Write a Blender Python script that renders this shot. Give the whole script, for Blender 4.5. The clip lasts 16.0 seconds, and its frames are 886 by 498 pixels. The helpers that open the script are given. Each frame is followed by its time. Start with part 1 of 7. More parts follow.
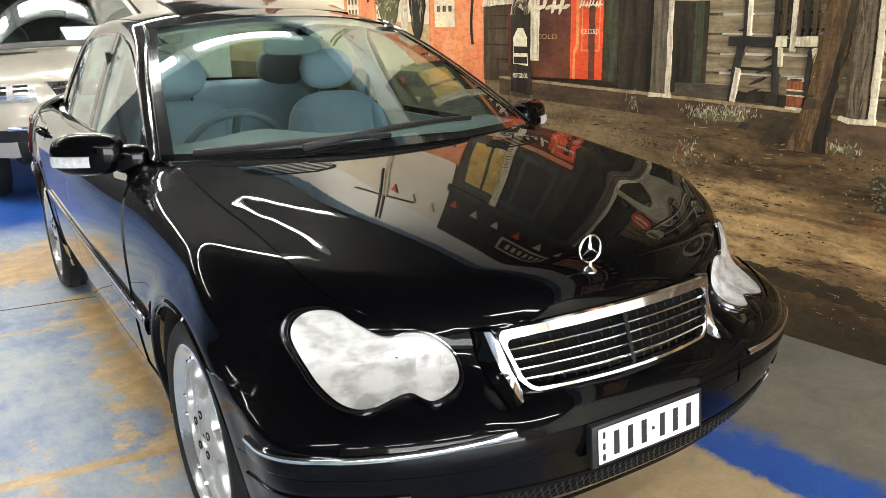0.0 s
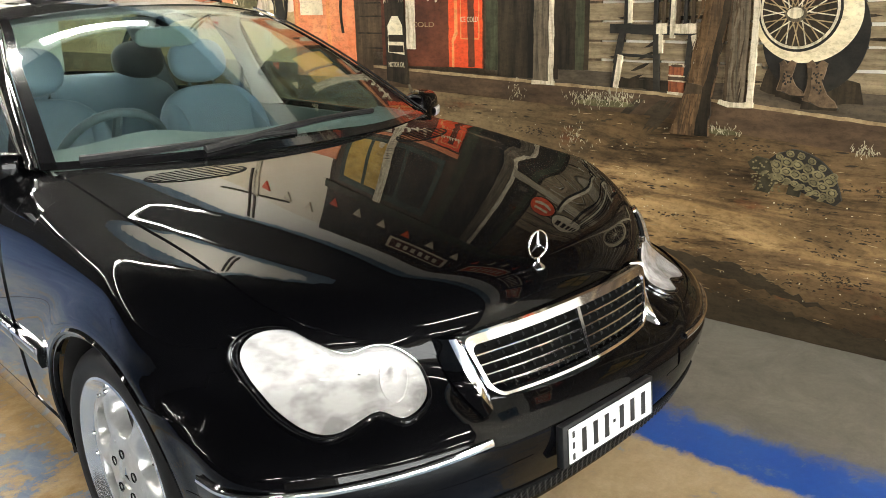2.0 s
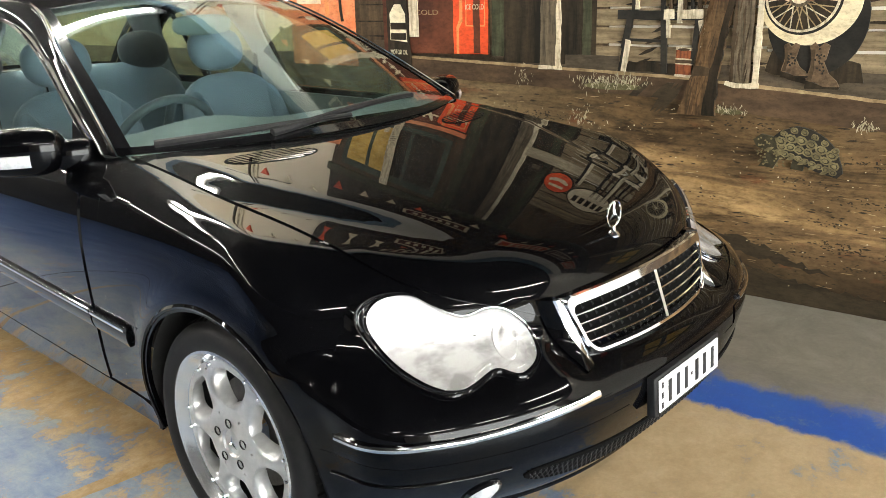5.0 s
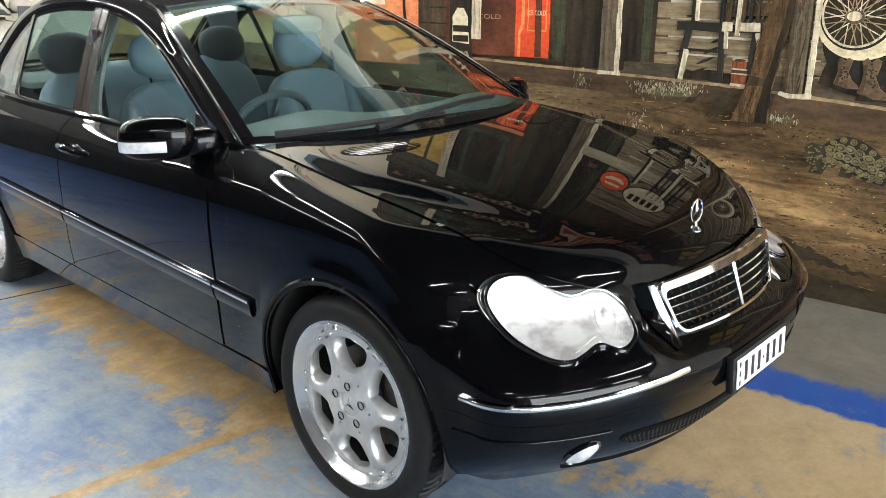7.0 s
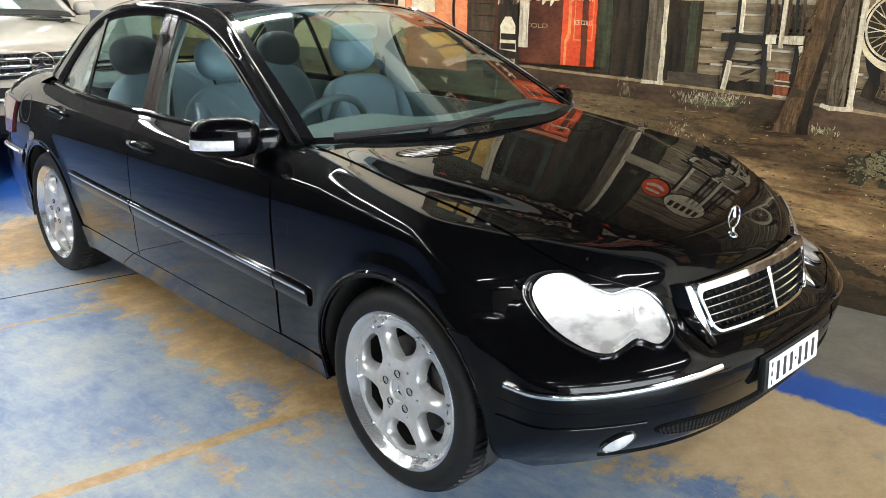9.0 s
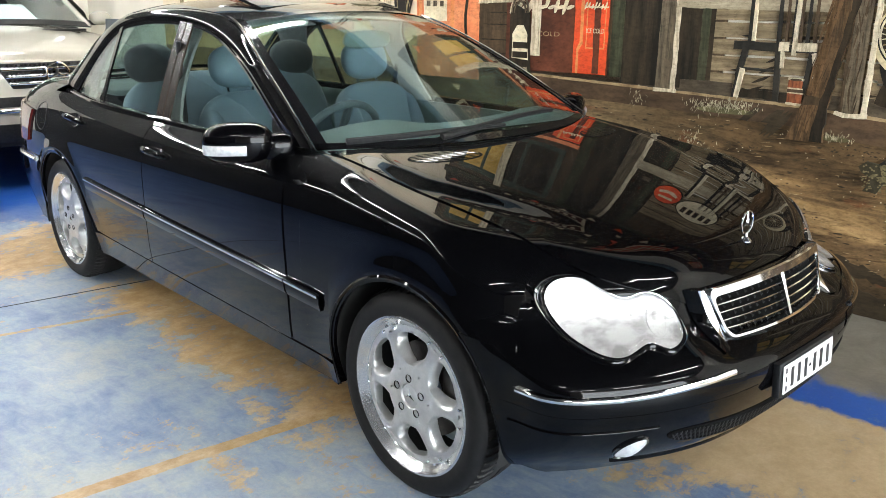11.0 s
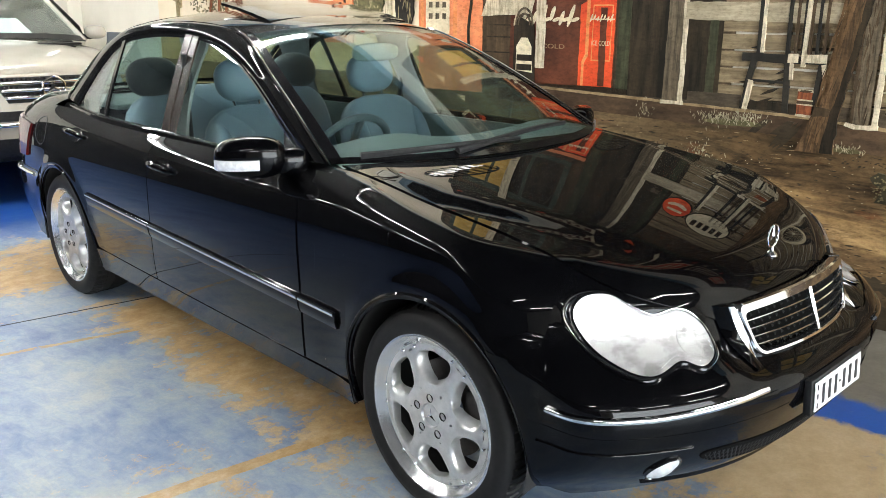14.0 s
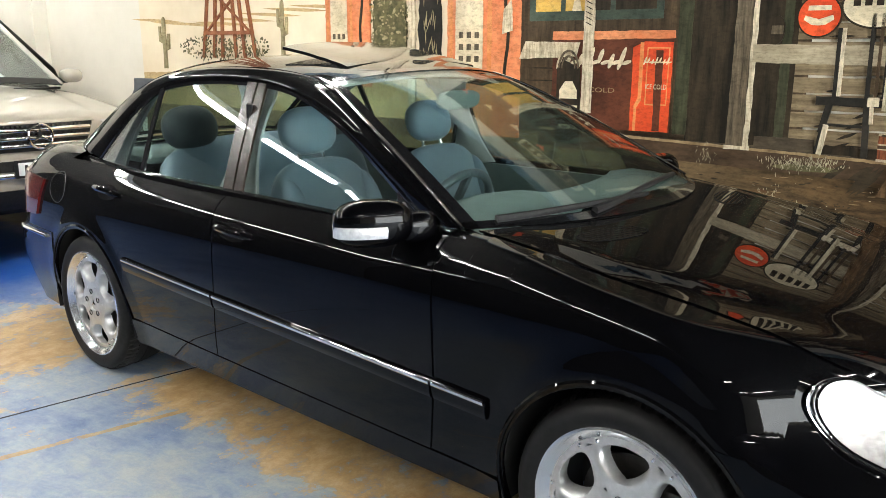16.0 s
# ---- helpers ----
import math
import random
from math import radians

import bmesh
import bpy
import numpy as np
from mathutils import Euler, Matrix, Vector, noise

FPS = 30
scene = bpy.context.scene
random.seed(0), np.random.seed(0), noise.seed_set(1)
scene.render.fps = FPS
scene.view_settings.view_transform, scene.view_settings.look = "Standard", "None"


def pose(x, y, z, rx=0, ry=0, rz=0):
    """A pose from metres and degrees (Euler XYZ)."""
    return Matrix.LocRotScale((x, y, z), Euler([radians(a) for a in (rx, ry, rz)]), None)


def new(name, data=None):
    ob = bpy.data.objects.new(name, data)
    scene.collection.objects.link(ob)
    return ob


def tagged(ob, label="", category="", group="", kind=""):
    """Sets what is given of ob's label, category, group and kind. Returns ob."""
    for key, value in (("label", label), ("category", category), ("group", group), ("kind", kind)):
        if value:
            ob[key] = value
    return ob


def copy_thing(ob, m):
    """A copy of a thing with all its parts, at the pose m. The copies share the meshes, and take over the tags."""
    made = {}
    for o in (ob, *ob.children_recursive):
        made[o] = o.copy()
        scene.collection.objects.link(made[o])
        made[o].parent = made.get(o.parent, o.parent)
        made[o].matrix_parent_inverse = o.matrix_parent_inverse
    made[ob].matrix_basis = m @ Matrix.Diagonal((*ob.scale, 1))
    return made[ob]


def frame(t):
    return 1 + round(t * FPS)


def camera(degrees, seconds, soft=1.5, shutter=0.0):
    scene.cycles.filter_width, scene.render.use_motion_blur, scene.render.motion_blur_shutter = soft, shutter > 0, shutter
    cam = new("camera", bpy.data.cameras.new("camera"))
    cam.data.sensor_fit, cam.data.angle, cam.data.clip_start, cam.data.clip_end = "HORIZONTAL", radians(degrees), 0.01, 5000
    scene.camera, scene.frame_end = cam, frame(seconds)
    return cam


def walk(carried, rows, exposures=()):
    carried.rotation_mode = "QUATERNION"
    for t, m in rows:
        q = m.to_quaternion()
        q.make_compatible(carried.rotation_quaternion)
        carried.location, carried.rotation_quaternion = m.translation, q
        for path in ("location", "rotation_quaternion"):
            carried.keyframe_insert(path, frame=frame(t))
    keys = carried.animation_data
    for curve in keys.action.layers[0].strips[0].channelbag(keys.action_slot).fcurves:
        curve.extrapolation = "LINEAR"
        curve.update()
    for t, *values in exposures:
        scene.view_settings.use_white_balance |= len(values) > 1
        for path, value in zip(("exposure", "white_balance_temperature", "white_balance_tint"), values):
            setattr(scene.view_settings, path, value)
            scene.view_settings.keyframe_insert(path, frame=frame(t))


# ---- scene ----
# ---- camera ----
EXPOSURE = 0.82
cam = camera(57.09, 16.0, 0.65)
# the film's exposure and white balance on the way: seconds, stops, kelvin
TINT = [(0, 0.20, 6750), (1, 0.19, 7000), (3, 0.25, 6950), (5.5, 0.34, 6900), (6.5, 0.25, 6550), (8.5, 0.20, 6400), (12, 0.19, 6400), (13.5, 0.18, 6400), (14.5, 0.16, 6550), (16, 0.09, 6650)]
PATH = [
    (0, -1.2991, -1.9865, 1.3525, 74.179, 1.380, -32.268),
    (0.5, -1.3497, -1.9701, 1.3725, 73.762, 1.720, -35.069),
    (1, -1.3965, -1.9302, 1.3828, 73.295, 1.734, -38.354),
    (1.5, -1.4373, -1.8520, 1.3834, 73.010, 1.635, -41.763),
    (2, -1.4320, -1.7538, 1.3691, 72.958, 1.430, -43.903),
    (2.5, -1.4042, -1.6357, 1.3463, 72.873, 1.603, -44.671),
    (3, -1.3831, -1.5289, 1.3306, 72.657, 2.157, -44.860),
    (5.5, -1.9026, -1.5981, 1.3828, 72.062, 1.275, -48.779),
    (6, -2.0108, -1.5933, 1.3962, 71.810, 0.938, -48.958),
    (6.5, -2.0996, -1.5704, 1.4122, 71.710, 0.331, -48.585),
    (7, -2.1134, -1.5617, 1.4173, 72.006, 0.038, -46.994),
    (7.5, -2.1266, -1.5429, 1.4213, 72.306, -0.381, -45.711),
    (8, -2.1305, -1.5428, 1.4203, 72.603, -0.653, -44.867),
    (8.5, -2.1883, -1.5918, 1.4276, 72.505, -0.760, -44.482),
    (9, -2.2361, -1.6362, 1.4412, 72.295, -0.596, -44.033),
    (11.5, -2.2395, -1.6386, 1.4165, 73.357, -0.456, -43.121),
    (12, -2.2339, -1.6399, 1.4108, 73.650, -0.398, -43.058),
    (12.5, -2.2329, -1.6435, 1.4062, 73.944, -0.298, -42.981),
    (13, -2.2431, -1.6357, 1.4067, 74.085, -0.292, -43.201),
    (13.5, -2.2523, -1.6285, 1.4121, 74.080, -0.182, -43.364),
    (14, -2.2680, -1.5375, 1.4170, 73.942, -0.379, -44.026),
    (14.5, -2.2691, -1.4181, 1.4266, 74.009, -0.226, -44.181),
    (15, -2.2879, -1.2707, 1.4324, 74.650, -0.202, -44.737),
    (15.5, -2.3719, -1.0851, 1.4346, 75.675, -0.324, -46.419),
    (16, -2.4686, -0.8564, 1.4346, 76.542, -0.267, -48.834),
]
walk(cam, [(t, pose(*p)) for t, *p in PATH], [(t, EXPOSURE + e, k - 150, 7.0) for t, e, k in TINT])

# ---- world and light ----
world = bpy.data.worlds.new("world")
scene.world = world
world.use_nodes = True
_wn = world.node_tree.nodes
_wb = _wn["Background"]
_sky = _wn.new("ShaderNodeTexSky")
_sky.sky_type, _sky.sun_disc = 'NISHITA', False
_sky.sun_elevation, _sky.sun_rotation = radians(40), radians(200)
world.node_tree.links.new(_sky.outputs[0], _wb.inputs[0])
_wb.inputs[1].default_value = 0.1
# ---- materials ----
def shader(name, base=(0.5, 0.5, 0.5), rough=0.5, metal=0.0, coat=0.0, coat_rough=0.03, ior=1.5):
    m = bpy.data.materials.new(name)
    m.use_nodes = True
    b = m.node_tree.nodes["Principled BSDF"]
    b.inputs["Base Color"].default_value = (*base, 1)
    b.inputs["Roughness"].default_value = rough
    b.inputs["Metallic"].default_value = metal
    b.inputs["Coat Weight"].default_value = coat
    b.inputs["Coat Roughness"].default_value = coat_rough
    b.inputs["IOR"].default_value = ior
    return m


def node(m, kind, **inputs):
    n = m.node_tree.nodes.new(kind)
    for k, v in inputs.items():
        n.inputs[k.replace("_", " ")].default_value = v
    return n


def wire(m, a, b):
    m.node_tree.links.new(a, b)


def bsdf(m):
    return m.node_tree.nodes["Principled BSDF"]


def coords(m):
    n = m.node_tree.nodes.new("ShaderNodeTexCoord")
    return n.outputs["Object"]


def ramp(m, source, stops):
    r = m.node_tree.nodes.new("ShaderNodeValToRGB")
    els = r.color_ramp.elements
    while len(els) < len(stops):
        els.new(0.5)
    for e, (p, c) in zip(els, stops):
        e.position, e.color = p, (*c, 1) if len(c) == 3 else c
    wire(m, source, r.inputs[0])
    return r.outputs[0]


def noise_of(m, scale, detail=6.0, rough=0.6, stretch=(1, 1, 1), distortion=0.0):
    mp = m.node_tree.nodes.new("ShaderNodeMapping")
    mp.inputs["Scale"].default_value = stretch
    wire(m, coords(m), mp.inputs[0])
    n = node(m, "ShaderNodeTexNoise", Scale=scale, Detail=detail, Roughness=rough, Distortion=distortion)
    wire(m, mp.outputs[0], n.inputs["Vector"])
    return n.outputs["Fac"]


def mixed(m, fac, a, b, blend="MIX"):
    n = m.node_tree.nodes.new("ShaderNodeMix")
    n.data_type, n.blend_type = "RGBA", blend
    for sock, v in ((n.inputs[0], fac), (n.inputs[6], a), (n.inputs[7], b)):
        if isinstance(v, (tuple, list)):
            sock.default_value = (*v, 1) if len(v) == 3 else v
        elif isinstance(v, (int, float)):
            sock.default_value = v
        else:
            wire(m, v, sock)
    return n.outputs[2]


def bump(m, height, strength=0.2, distance=0.01):
    n = node(m, "ShaderNodeBump", Strength=strength, Distance=distance)
    wire(m, height, n.inputs["Height"])
    wire(m, n.outputs[0], bsdf(m).inputs["Normal"])


def varied(name, a, b, scale=8.0, rough=0.5, detail=6.0, stretch=(1, 1, 1), bumps=0.1, lo=0.35, hi=0.65, metal=0.0, coat=0.0):
    m = shader(name, a, rough, metal, coat)
    f = noise_of(m, scale, detail, 0.65, stretch)
    wire(m, ramp(m, f, [(lo, a), (hi, b)]), bsdf(m).inputs["Base Color"])
    if bumps:
        bump(m, noise_of(m, scale * 6, 4.0, 0.6, stretch), bumps, 0.004)
    return m


def pane(name, tint, gloss=0.04, rough=0.0):
    """Thin glass: lets light through with a tint, and mirrors more at grazing angles."""
    m = bpy.data.materials.new(name)
    m.use_nodes = True
    nt = m.node_tree
    nt.nodes.remove(bsdf(m))
    out = nt.nodes["Material Output"]
    tr = node(m, "ShaderNodeBsdfTransparent")
    tr.inputs[0].default_value = (*tint, 1)
    gl = node(m, "ShaderNodeBsdfGlossy", Roughness=rough)
    lw = node(m, "ShaderNodeLayerWeight", Blend=0.5)
    pw = m.node_tree.nodes.new("ShaderNodeMath")
    pw.operation, pw.inputs[1].default_value = "POWER", 4.0
    wire(m, lw.outputs["Facing"], pw.inputs[0])
    fr = m.node_tree.nodes.new("ShaderNodeMath")
    fr.operation, fr.inputs[1].default_value, fr.inputs[2].default_value = "MULTIPLY_ADD", 0.75, gloss
    wire(m, pw.outputs[0], fr.inputs[0])
    mx = nt.nodes.new("ShaderNodeMixShader")
    wire(m, fr.outputs[0], mx.inputs[0])
    wire(m, tr.outputs[0], mx.inputs[1])
    wire(m, gl.outputs[0], mx.inputs[2])
    wire(m, mx.outputs[0], out.inputs[0])
    return m


def glowing(name, colour, strength):
    m = shader(name, (0.9, 0.9, 0.9), 0.5)
    bsdf(m).inputs["Emission Color"].default_value = (*colour, 1)
    bsdf(m).inputs["Emission Strength"].default_value = strength
    return m


PAINT = shader("black_paint", (0.004, 0.004, 0.005), 0.4, 0.0, 1.0, 0.012, 1.5)
bsdf(PAINT).inputs["Specular IOR Level"].default_value = 0.01
bsdf(PAINT).inputs["Coat IOR"].default_value = 1.47
_f = noise_of(PAINT, 900.0, 2.0)
wire(PAINT, ramp(PAINT, _f, [(0.4, (0.0006, 0.0006, 0.0008)), (0.75, (0.003, 0.003, 0.004))]), bsdf(PAINT).inputs["Base Color"])
_g = noise_of(PAINT, 3.0, 5.0)
wire(PAINT, ramp(PAINT, _g, [(0.3, (0.004, 0.004, 0.004)), (0.8, (0.018, 0.018, 0.018))]), bsdf(PAINT).inputs["Coat Roughness"])
_lw = node(PAINT, "ShaderNodeLayerWeight", Blend=0.5)
wire(PAINT, ramp(PAINT, _lw.outputs["Facing"], [(0.25, (0.36, 0.36, 0.36)), (0.46, (0.44, 0.44, 0.44)), (0.58, (0.75, 0.75, 0.75)), (0.68, (1.0, 1.0, 1.0))]), bsdf(PAINT).inputs["Coat Weight"])
CHROME = shader("chrome", (0.88, 0.88, 0.89), 0.07, 1.0)
ALLOY = varied("alloy", (0.50, 0.50, 0.495), (0.61, 0.605, 0.60), 30.0, 0.30, metal=0.65, bumps=0.02)
POLISHED = shader("polished_alloy", (0.68, 0.68, 0.685), 0.20, 0.85)
RUBBER = varied("rubber", (0.006, 0.006, 0.006), (0.012, 0.011, 0.011), 40.0, 0.6, bumps=0.1)
bsdf(RUBBER).inputs["Specular IOR Level"].default_value = 0.25
PLASTIC = varied("black_plastic", (0.010, 0.010, 0.011), (0.018, 0.018, 0.019), 60.0, 0.45, bumps=0.1)
bsdf(PLASTIC).inputs["Specular IOR Level"].default_value = 0.22
GLOSSBLACK = shader("gloss_black_trim", (0.006, 0.006, 0.007), 0.12, 0.0, 0.5)
DARK = varied("dark_underside", (0.006, 0.006, 0.006), (0.014, 0.013, 0.012), 12.0, 0.8)
GLASS = pane("tinted_glass", (0.84, 0.94, 0.93), 0.08)
CLEAR = pane("clear_lens", (0.95, 0.95, 0.95), 0.05, 0.05)
LEATHER = varied("grey_blue_leather", (0.150, 0.195, 0.235), (0.20, 0.250, 0.292), 5.0, 0.42, bumps=0.25)
TRIMGREY = varied("grey_interior_plastic", (0.125, 0.162, 0.150), (0.168, 0.205, 0.190), 20.0, 0.6, bumps=0.15)
PILLARTRIM = shader("brown_black_pillar_trim", (0.030, 0.022, 0.017), 0.24, 0.0, 0.4)
HEADLINER = varied("grey_headliner", (0.32, 0.32, 0.30), (0.40, 0.40, 0.375), 120.0, 0.9, bumps=0.2)
REFLECTOR = varied("lamp_reflector", (0.30, 0.29, 0.285), (0.54, 0.525, 0.515), 13.0, 0.25, 3.0, (1, 1, 2), 0.2, 0.36, 0.56, 0.15)
GRILLEBACK = shader("grille_black", (0.003, 0.003, 0.003), 0.85)
bsdf(GRILLEBACK).inputs["Specular IOR Level"].default_value = 0.1
LAMPBASE = varied("lamp_silver", (0.60, 0.60, 0.60), (0.84, 0.84, 0.84), 60.0, 0.25, metal=0.4, bumps=0.2)
REDLENS = shader("red_lens", (0.085, 0.006, 0.005), 0.12, 0.0, 0.8)
AMBER = shader("amber_lens", (0.65, 0.20, 0.02), 0.1, 0.0, 1.0)
WHITEPLASTIC = shader("white_plate", (0.78, 0.78, 0.76), 0.35)
BLACKINK = shader("black_ink", (0.01, 0.01, 0.01), 0.5)
WHEELGREY = varied("grey_wheel_leather", (0.050, 0.060, 0.065), (0.075, 0.088, 0.094), 30.0, 0.5)
RESTDARK = varied("dark_grey_leather", (0.022, 0.024, 0.026), (0.035, 0.038, 0.040), 20.0, 0.5)
STEEL = varied("brake_steel", (0.07, 0.065, 0.06), (0.12, 0.11, 0.10), 20.0, 0.4, metal=0.8)
SILVER = varied("silver_paint", (0.36, 0.33, 0.275), (0.41, 0.38, 0.32), 3.0, 0.40, metal=0.2, coat=1.0, bumps=0)
# ---- mesh helpers ----
def mesh(name, verts, faces, material, parent=None, label="", smooth=True, sharp=32):
    me = bpy.data.meshes.new(name)
    me.from_pydata([tuple(map(float, v)) for v in verts], [], [tuple(map(int, f)) for f in faces])
    me.validate()
    if material is not None:
        me.materials.append(material)
    if smooth:
        me.polygons.foreach_set("use_smooth", [True] * len(me.polygons))
        if sharp:
            me.set_sharp_from_angle(angle=radians(sharp))
    me.update()
    ob = new(name, me)
    if parent is not None:
        ob.parent = parent
    if label:
        ob["label"] = label
    return ob


def oriented(name, verts, faces, material, parent=None, label="", smooth=True, sharp=32):
    """Like mesh(), with doubles merged and the faces turned outwards."""
    bm = bmesh.new()
    vs = [bm.verts.new(tuple(map(float, v))) for v in verts]
    for f in faces:
        try:
            bm.faces.new([vs[int(i)] for i in f])
        except ValueError:
            pass
    bmesh.ops.remove_doubles(bm, verts=bm.verts, dist=1e-5)
    bmesh.ops.recalc_face_normals(bm, faces=bm.faces)
    return from_bm(name, bm, material, parent, label, smooth, sharp)


def from_bm(name, bm, material, parent=None, label="", smooth=True, sharp=32):
    me = bpy.data.meshes.new(name)
    bm.to_mesh(me)
    bm.free()
    me.materials.append(material)
    if smooth:
        me.polygons.foreach_set("use_smooth", [True] * len(me.polygons))
        me.set_sharp_from_angle(angle=radians(sharp))
    ob = new(name, me)
    if parent is not None:
        ob.parent = parent
    if label:
        ob["label"] = label
    return ob


def part(name, bm, material, parent, label=""):
    return from_bm(name, bm, material, parent, label)


def thing(name, label, category, place=None, group="", kind=""):
    ob = new(name)
    ob.empty_display_size = 0.1
    if place is not None:
        ob.matrix_basis = place
    return tagged(ob, label, category, group, kind)


def grid_faces(n, m, closed_n=False, closed_m=False, start=0):
    out = []
    for i in range(n if closed_n else n - 1):
        for j in range(m if closed_m else m - 1):
            a, b = i % n, (i + 1) % n
            c, d = j % m, (j + 1) % m
            out.append((start + a * m + c, start + b * m + c, start + b * m + d, start + a * m + d))
    return out


def box_bm(size, at=(0, 0, 0), bevel=0.0, segments=2, turn=None):
    bm = bmesh.new()
    bmesh.ops.create_cube(bm, size=1.0, matrix=Matrix.Translation(at) @ (turn or Matrix()) @ Matrix.Diagonal((*size, 1)))
    if bevel:
        bmesh.ops.bevel(bm, geom=list(bm.edges), offset=bevel, segments=segments, affect='EDGES', profile=0.5)
    return bm


def lathe(name, profile, material, parent, label="", steps=48, axis="x", at=(0, 0, 0), sharp=32):
    """A profile of (radius, along) turned about an axis."""
    P = []
    for i in range(steps):
        a = 2 * math.pi * i / steps
        for r, s in profile:
            c, d = r * math.cos(a), r * math.sin(a)
            v = {"x": (s, c, d), "y": (c, s, d), "z": (c, d, s)}[axis]
            P.append((v[0] + at[0], v[1] + at[1], v[2] + at[2]))
    return oriented(name, P, grid_faces(steps, len(profile), True), material, parent, label, sharp=sharp)


def tube(name, points, radius, material, parent, label="", sides=10, closed=False):
    """A round bar along points; radius may be one number or one for each point."""
    pts = [Vector(p) for p in points]
    n = len(pts)
    rs = radius if isinstance(radius, (list, tuple)) else [radius] * n
    V, up = [], Vector((0, 0, 1))
    for i, p in enumerate(pts):
        a = pts[(i - 1) % n] if closed or i else p
        b = pts[(i + 1) % n] if closed or i < n - 1 else p
        d = (b - a).normalized()
        s = d.cross(up)
        if s.length < 0.05:
            s = d.cross(Vector((0, 1, 0)))
        s.normalize()
        q = s.cross(d)
        for k in range(sides):
            w = 2 * math.pi * k / sides
            V.append(p + (s * math.cos(w) + q * math.sin(w)) * rs[i])
    F = grid_faces(n, sides, closed, True)
    if not closed:
        F += [tuple(range(sides)), tuple(range((n - 1) * sides, n * sides))]
    return oriented(name, V, F, material, parent, label)


def spline(xs, ys):
    """A natural cubic spline through the points, straight beyond its ends."""
    xs, ys = np.array(xs, float), np.array(ys, float)
    n, h = len(xs), np.diff(xs)
    A, b = np.eye(n), np.zeros(n)
    for i in range(1, n - 1):
        A[i, i - 1:i + 2] = h[i - 1], 2 * (h[i - 1] + h[i]), h[i]
        b[i] = 6 * ((ys[i + 1] - ys[i]) / h[i] - (ys[i] - ys[i - 1]) / h[i - 1])
    m = np.linalg.solve(A, b)

    def at(x):
        x = np.asarray(x, float)
        i = np.clip(np.searchsorted(xs, x) - 1, 0, n - 2)
        u = x - xs[i]
        c1 = (ys[i + 1] - ys[i]) / h[i] - h[i] * (2 * m[i] + m[i + 1]) / 6
        inside = ys[i] + u * c1 + u * u * m[i] / 2 + u ** 3 * (m[i + 1] - m[i]) / (6 * h[i])
        s0 = (ys[1] - ys[0]) / h[0] - h[0] * (2 * m[0] + m[1]) / 6
        s1 = (ys[-1] - ys[-2]) / h[-1] + h[-1] * (m[-2] + 2 * m[-1]) / 6
        return np.where(x < xs[0], ys[0] + (x - xs[0]) * s0, np.where(x > xs[-1], ys[-1] + (x - xs[-1]) * s1, inside))
    return at


# ---- the sedan's body as a closed form: a is the distance from the car's middle plane, y runs from the front axle to the rear ----
CENTRE_Z = spline([-0.70, -0.60, -0.45, -0.2, 0.1, 0.45, 0.8, 1.8, 2.8, 3.1, 3.4, 3.65, 3.8],
                  [0.695, 0.745, 0.795, 0.853, 0.908, 0.958, 0.975, 0.975, 0.995, 1.005, 0.995, 0.965, 0.93])
SIDE_W = spline([-0.8, -0.4, 0.0, 0.5, 1.5, 2.5, 2.9, 3.3, 3.6, 3.8], [0.805, 0.838, 0.850, 0.853, 0.855, 0.850, 0.842, 0.82, 0.785, 0.76])
SIDE_S = spline([0.10, 0.25, 0.35, 0.45, 0.55, 0.65, 0.75, 0.83, 0.88, 0.93, 1.0], [0.912, 0.945, 0.971, 0.987, 0.996, 1.0, 0.995, 0.979, 0.957, 0.914, 0.83])
NOSE_Y = spline([0.12, 0.18, 0.24, 0.30, 0.36, 0.42, 0.50, 0.56, 0.60, 0.65, 0.70, 0.75, 0.80, 0.9],
                [-0.50, -0.595, -0.675, -0.735, -0.765, -0.780, -0.784, -0.745, -0.690, -0.650, -0.632, -0.600, -0.54, -0.40])
TAIL_Y = spline([0.12, 0.3, 0.5, 0.6, 0.7, 0.9, 1.0], [3.64, 3.72, 3.745, 3.725, 3.69, 3.67, 3.62])
HUB_Z, BASE = 0.312, 2.715


def smax(a, b, k):
    h = np.maximum(k - np.abs(a - b), 0) / k
    return np.maximum(a, b) + h * h * k / 4


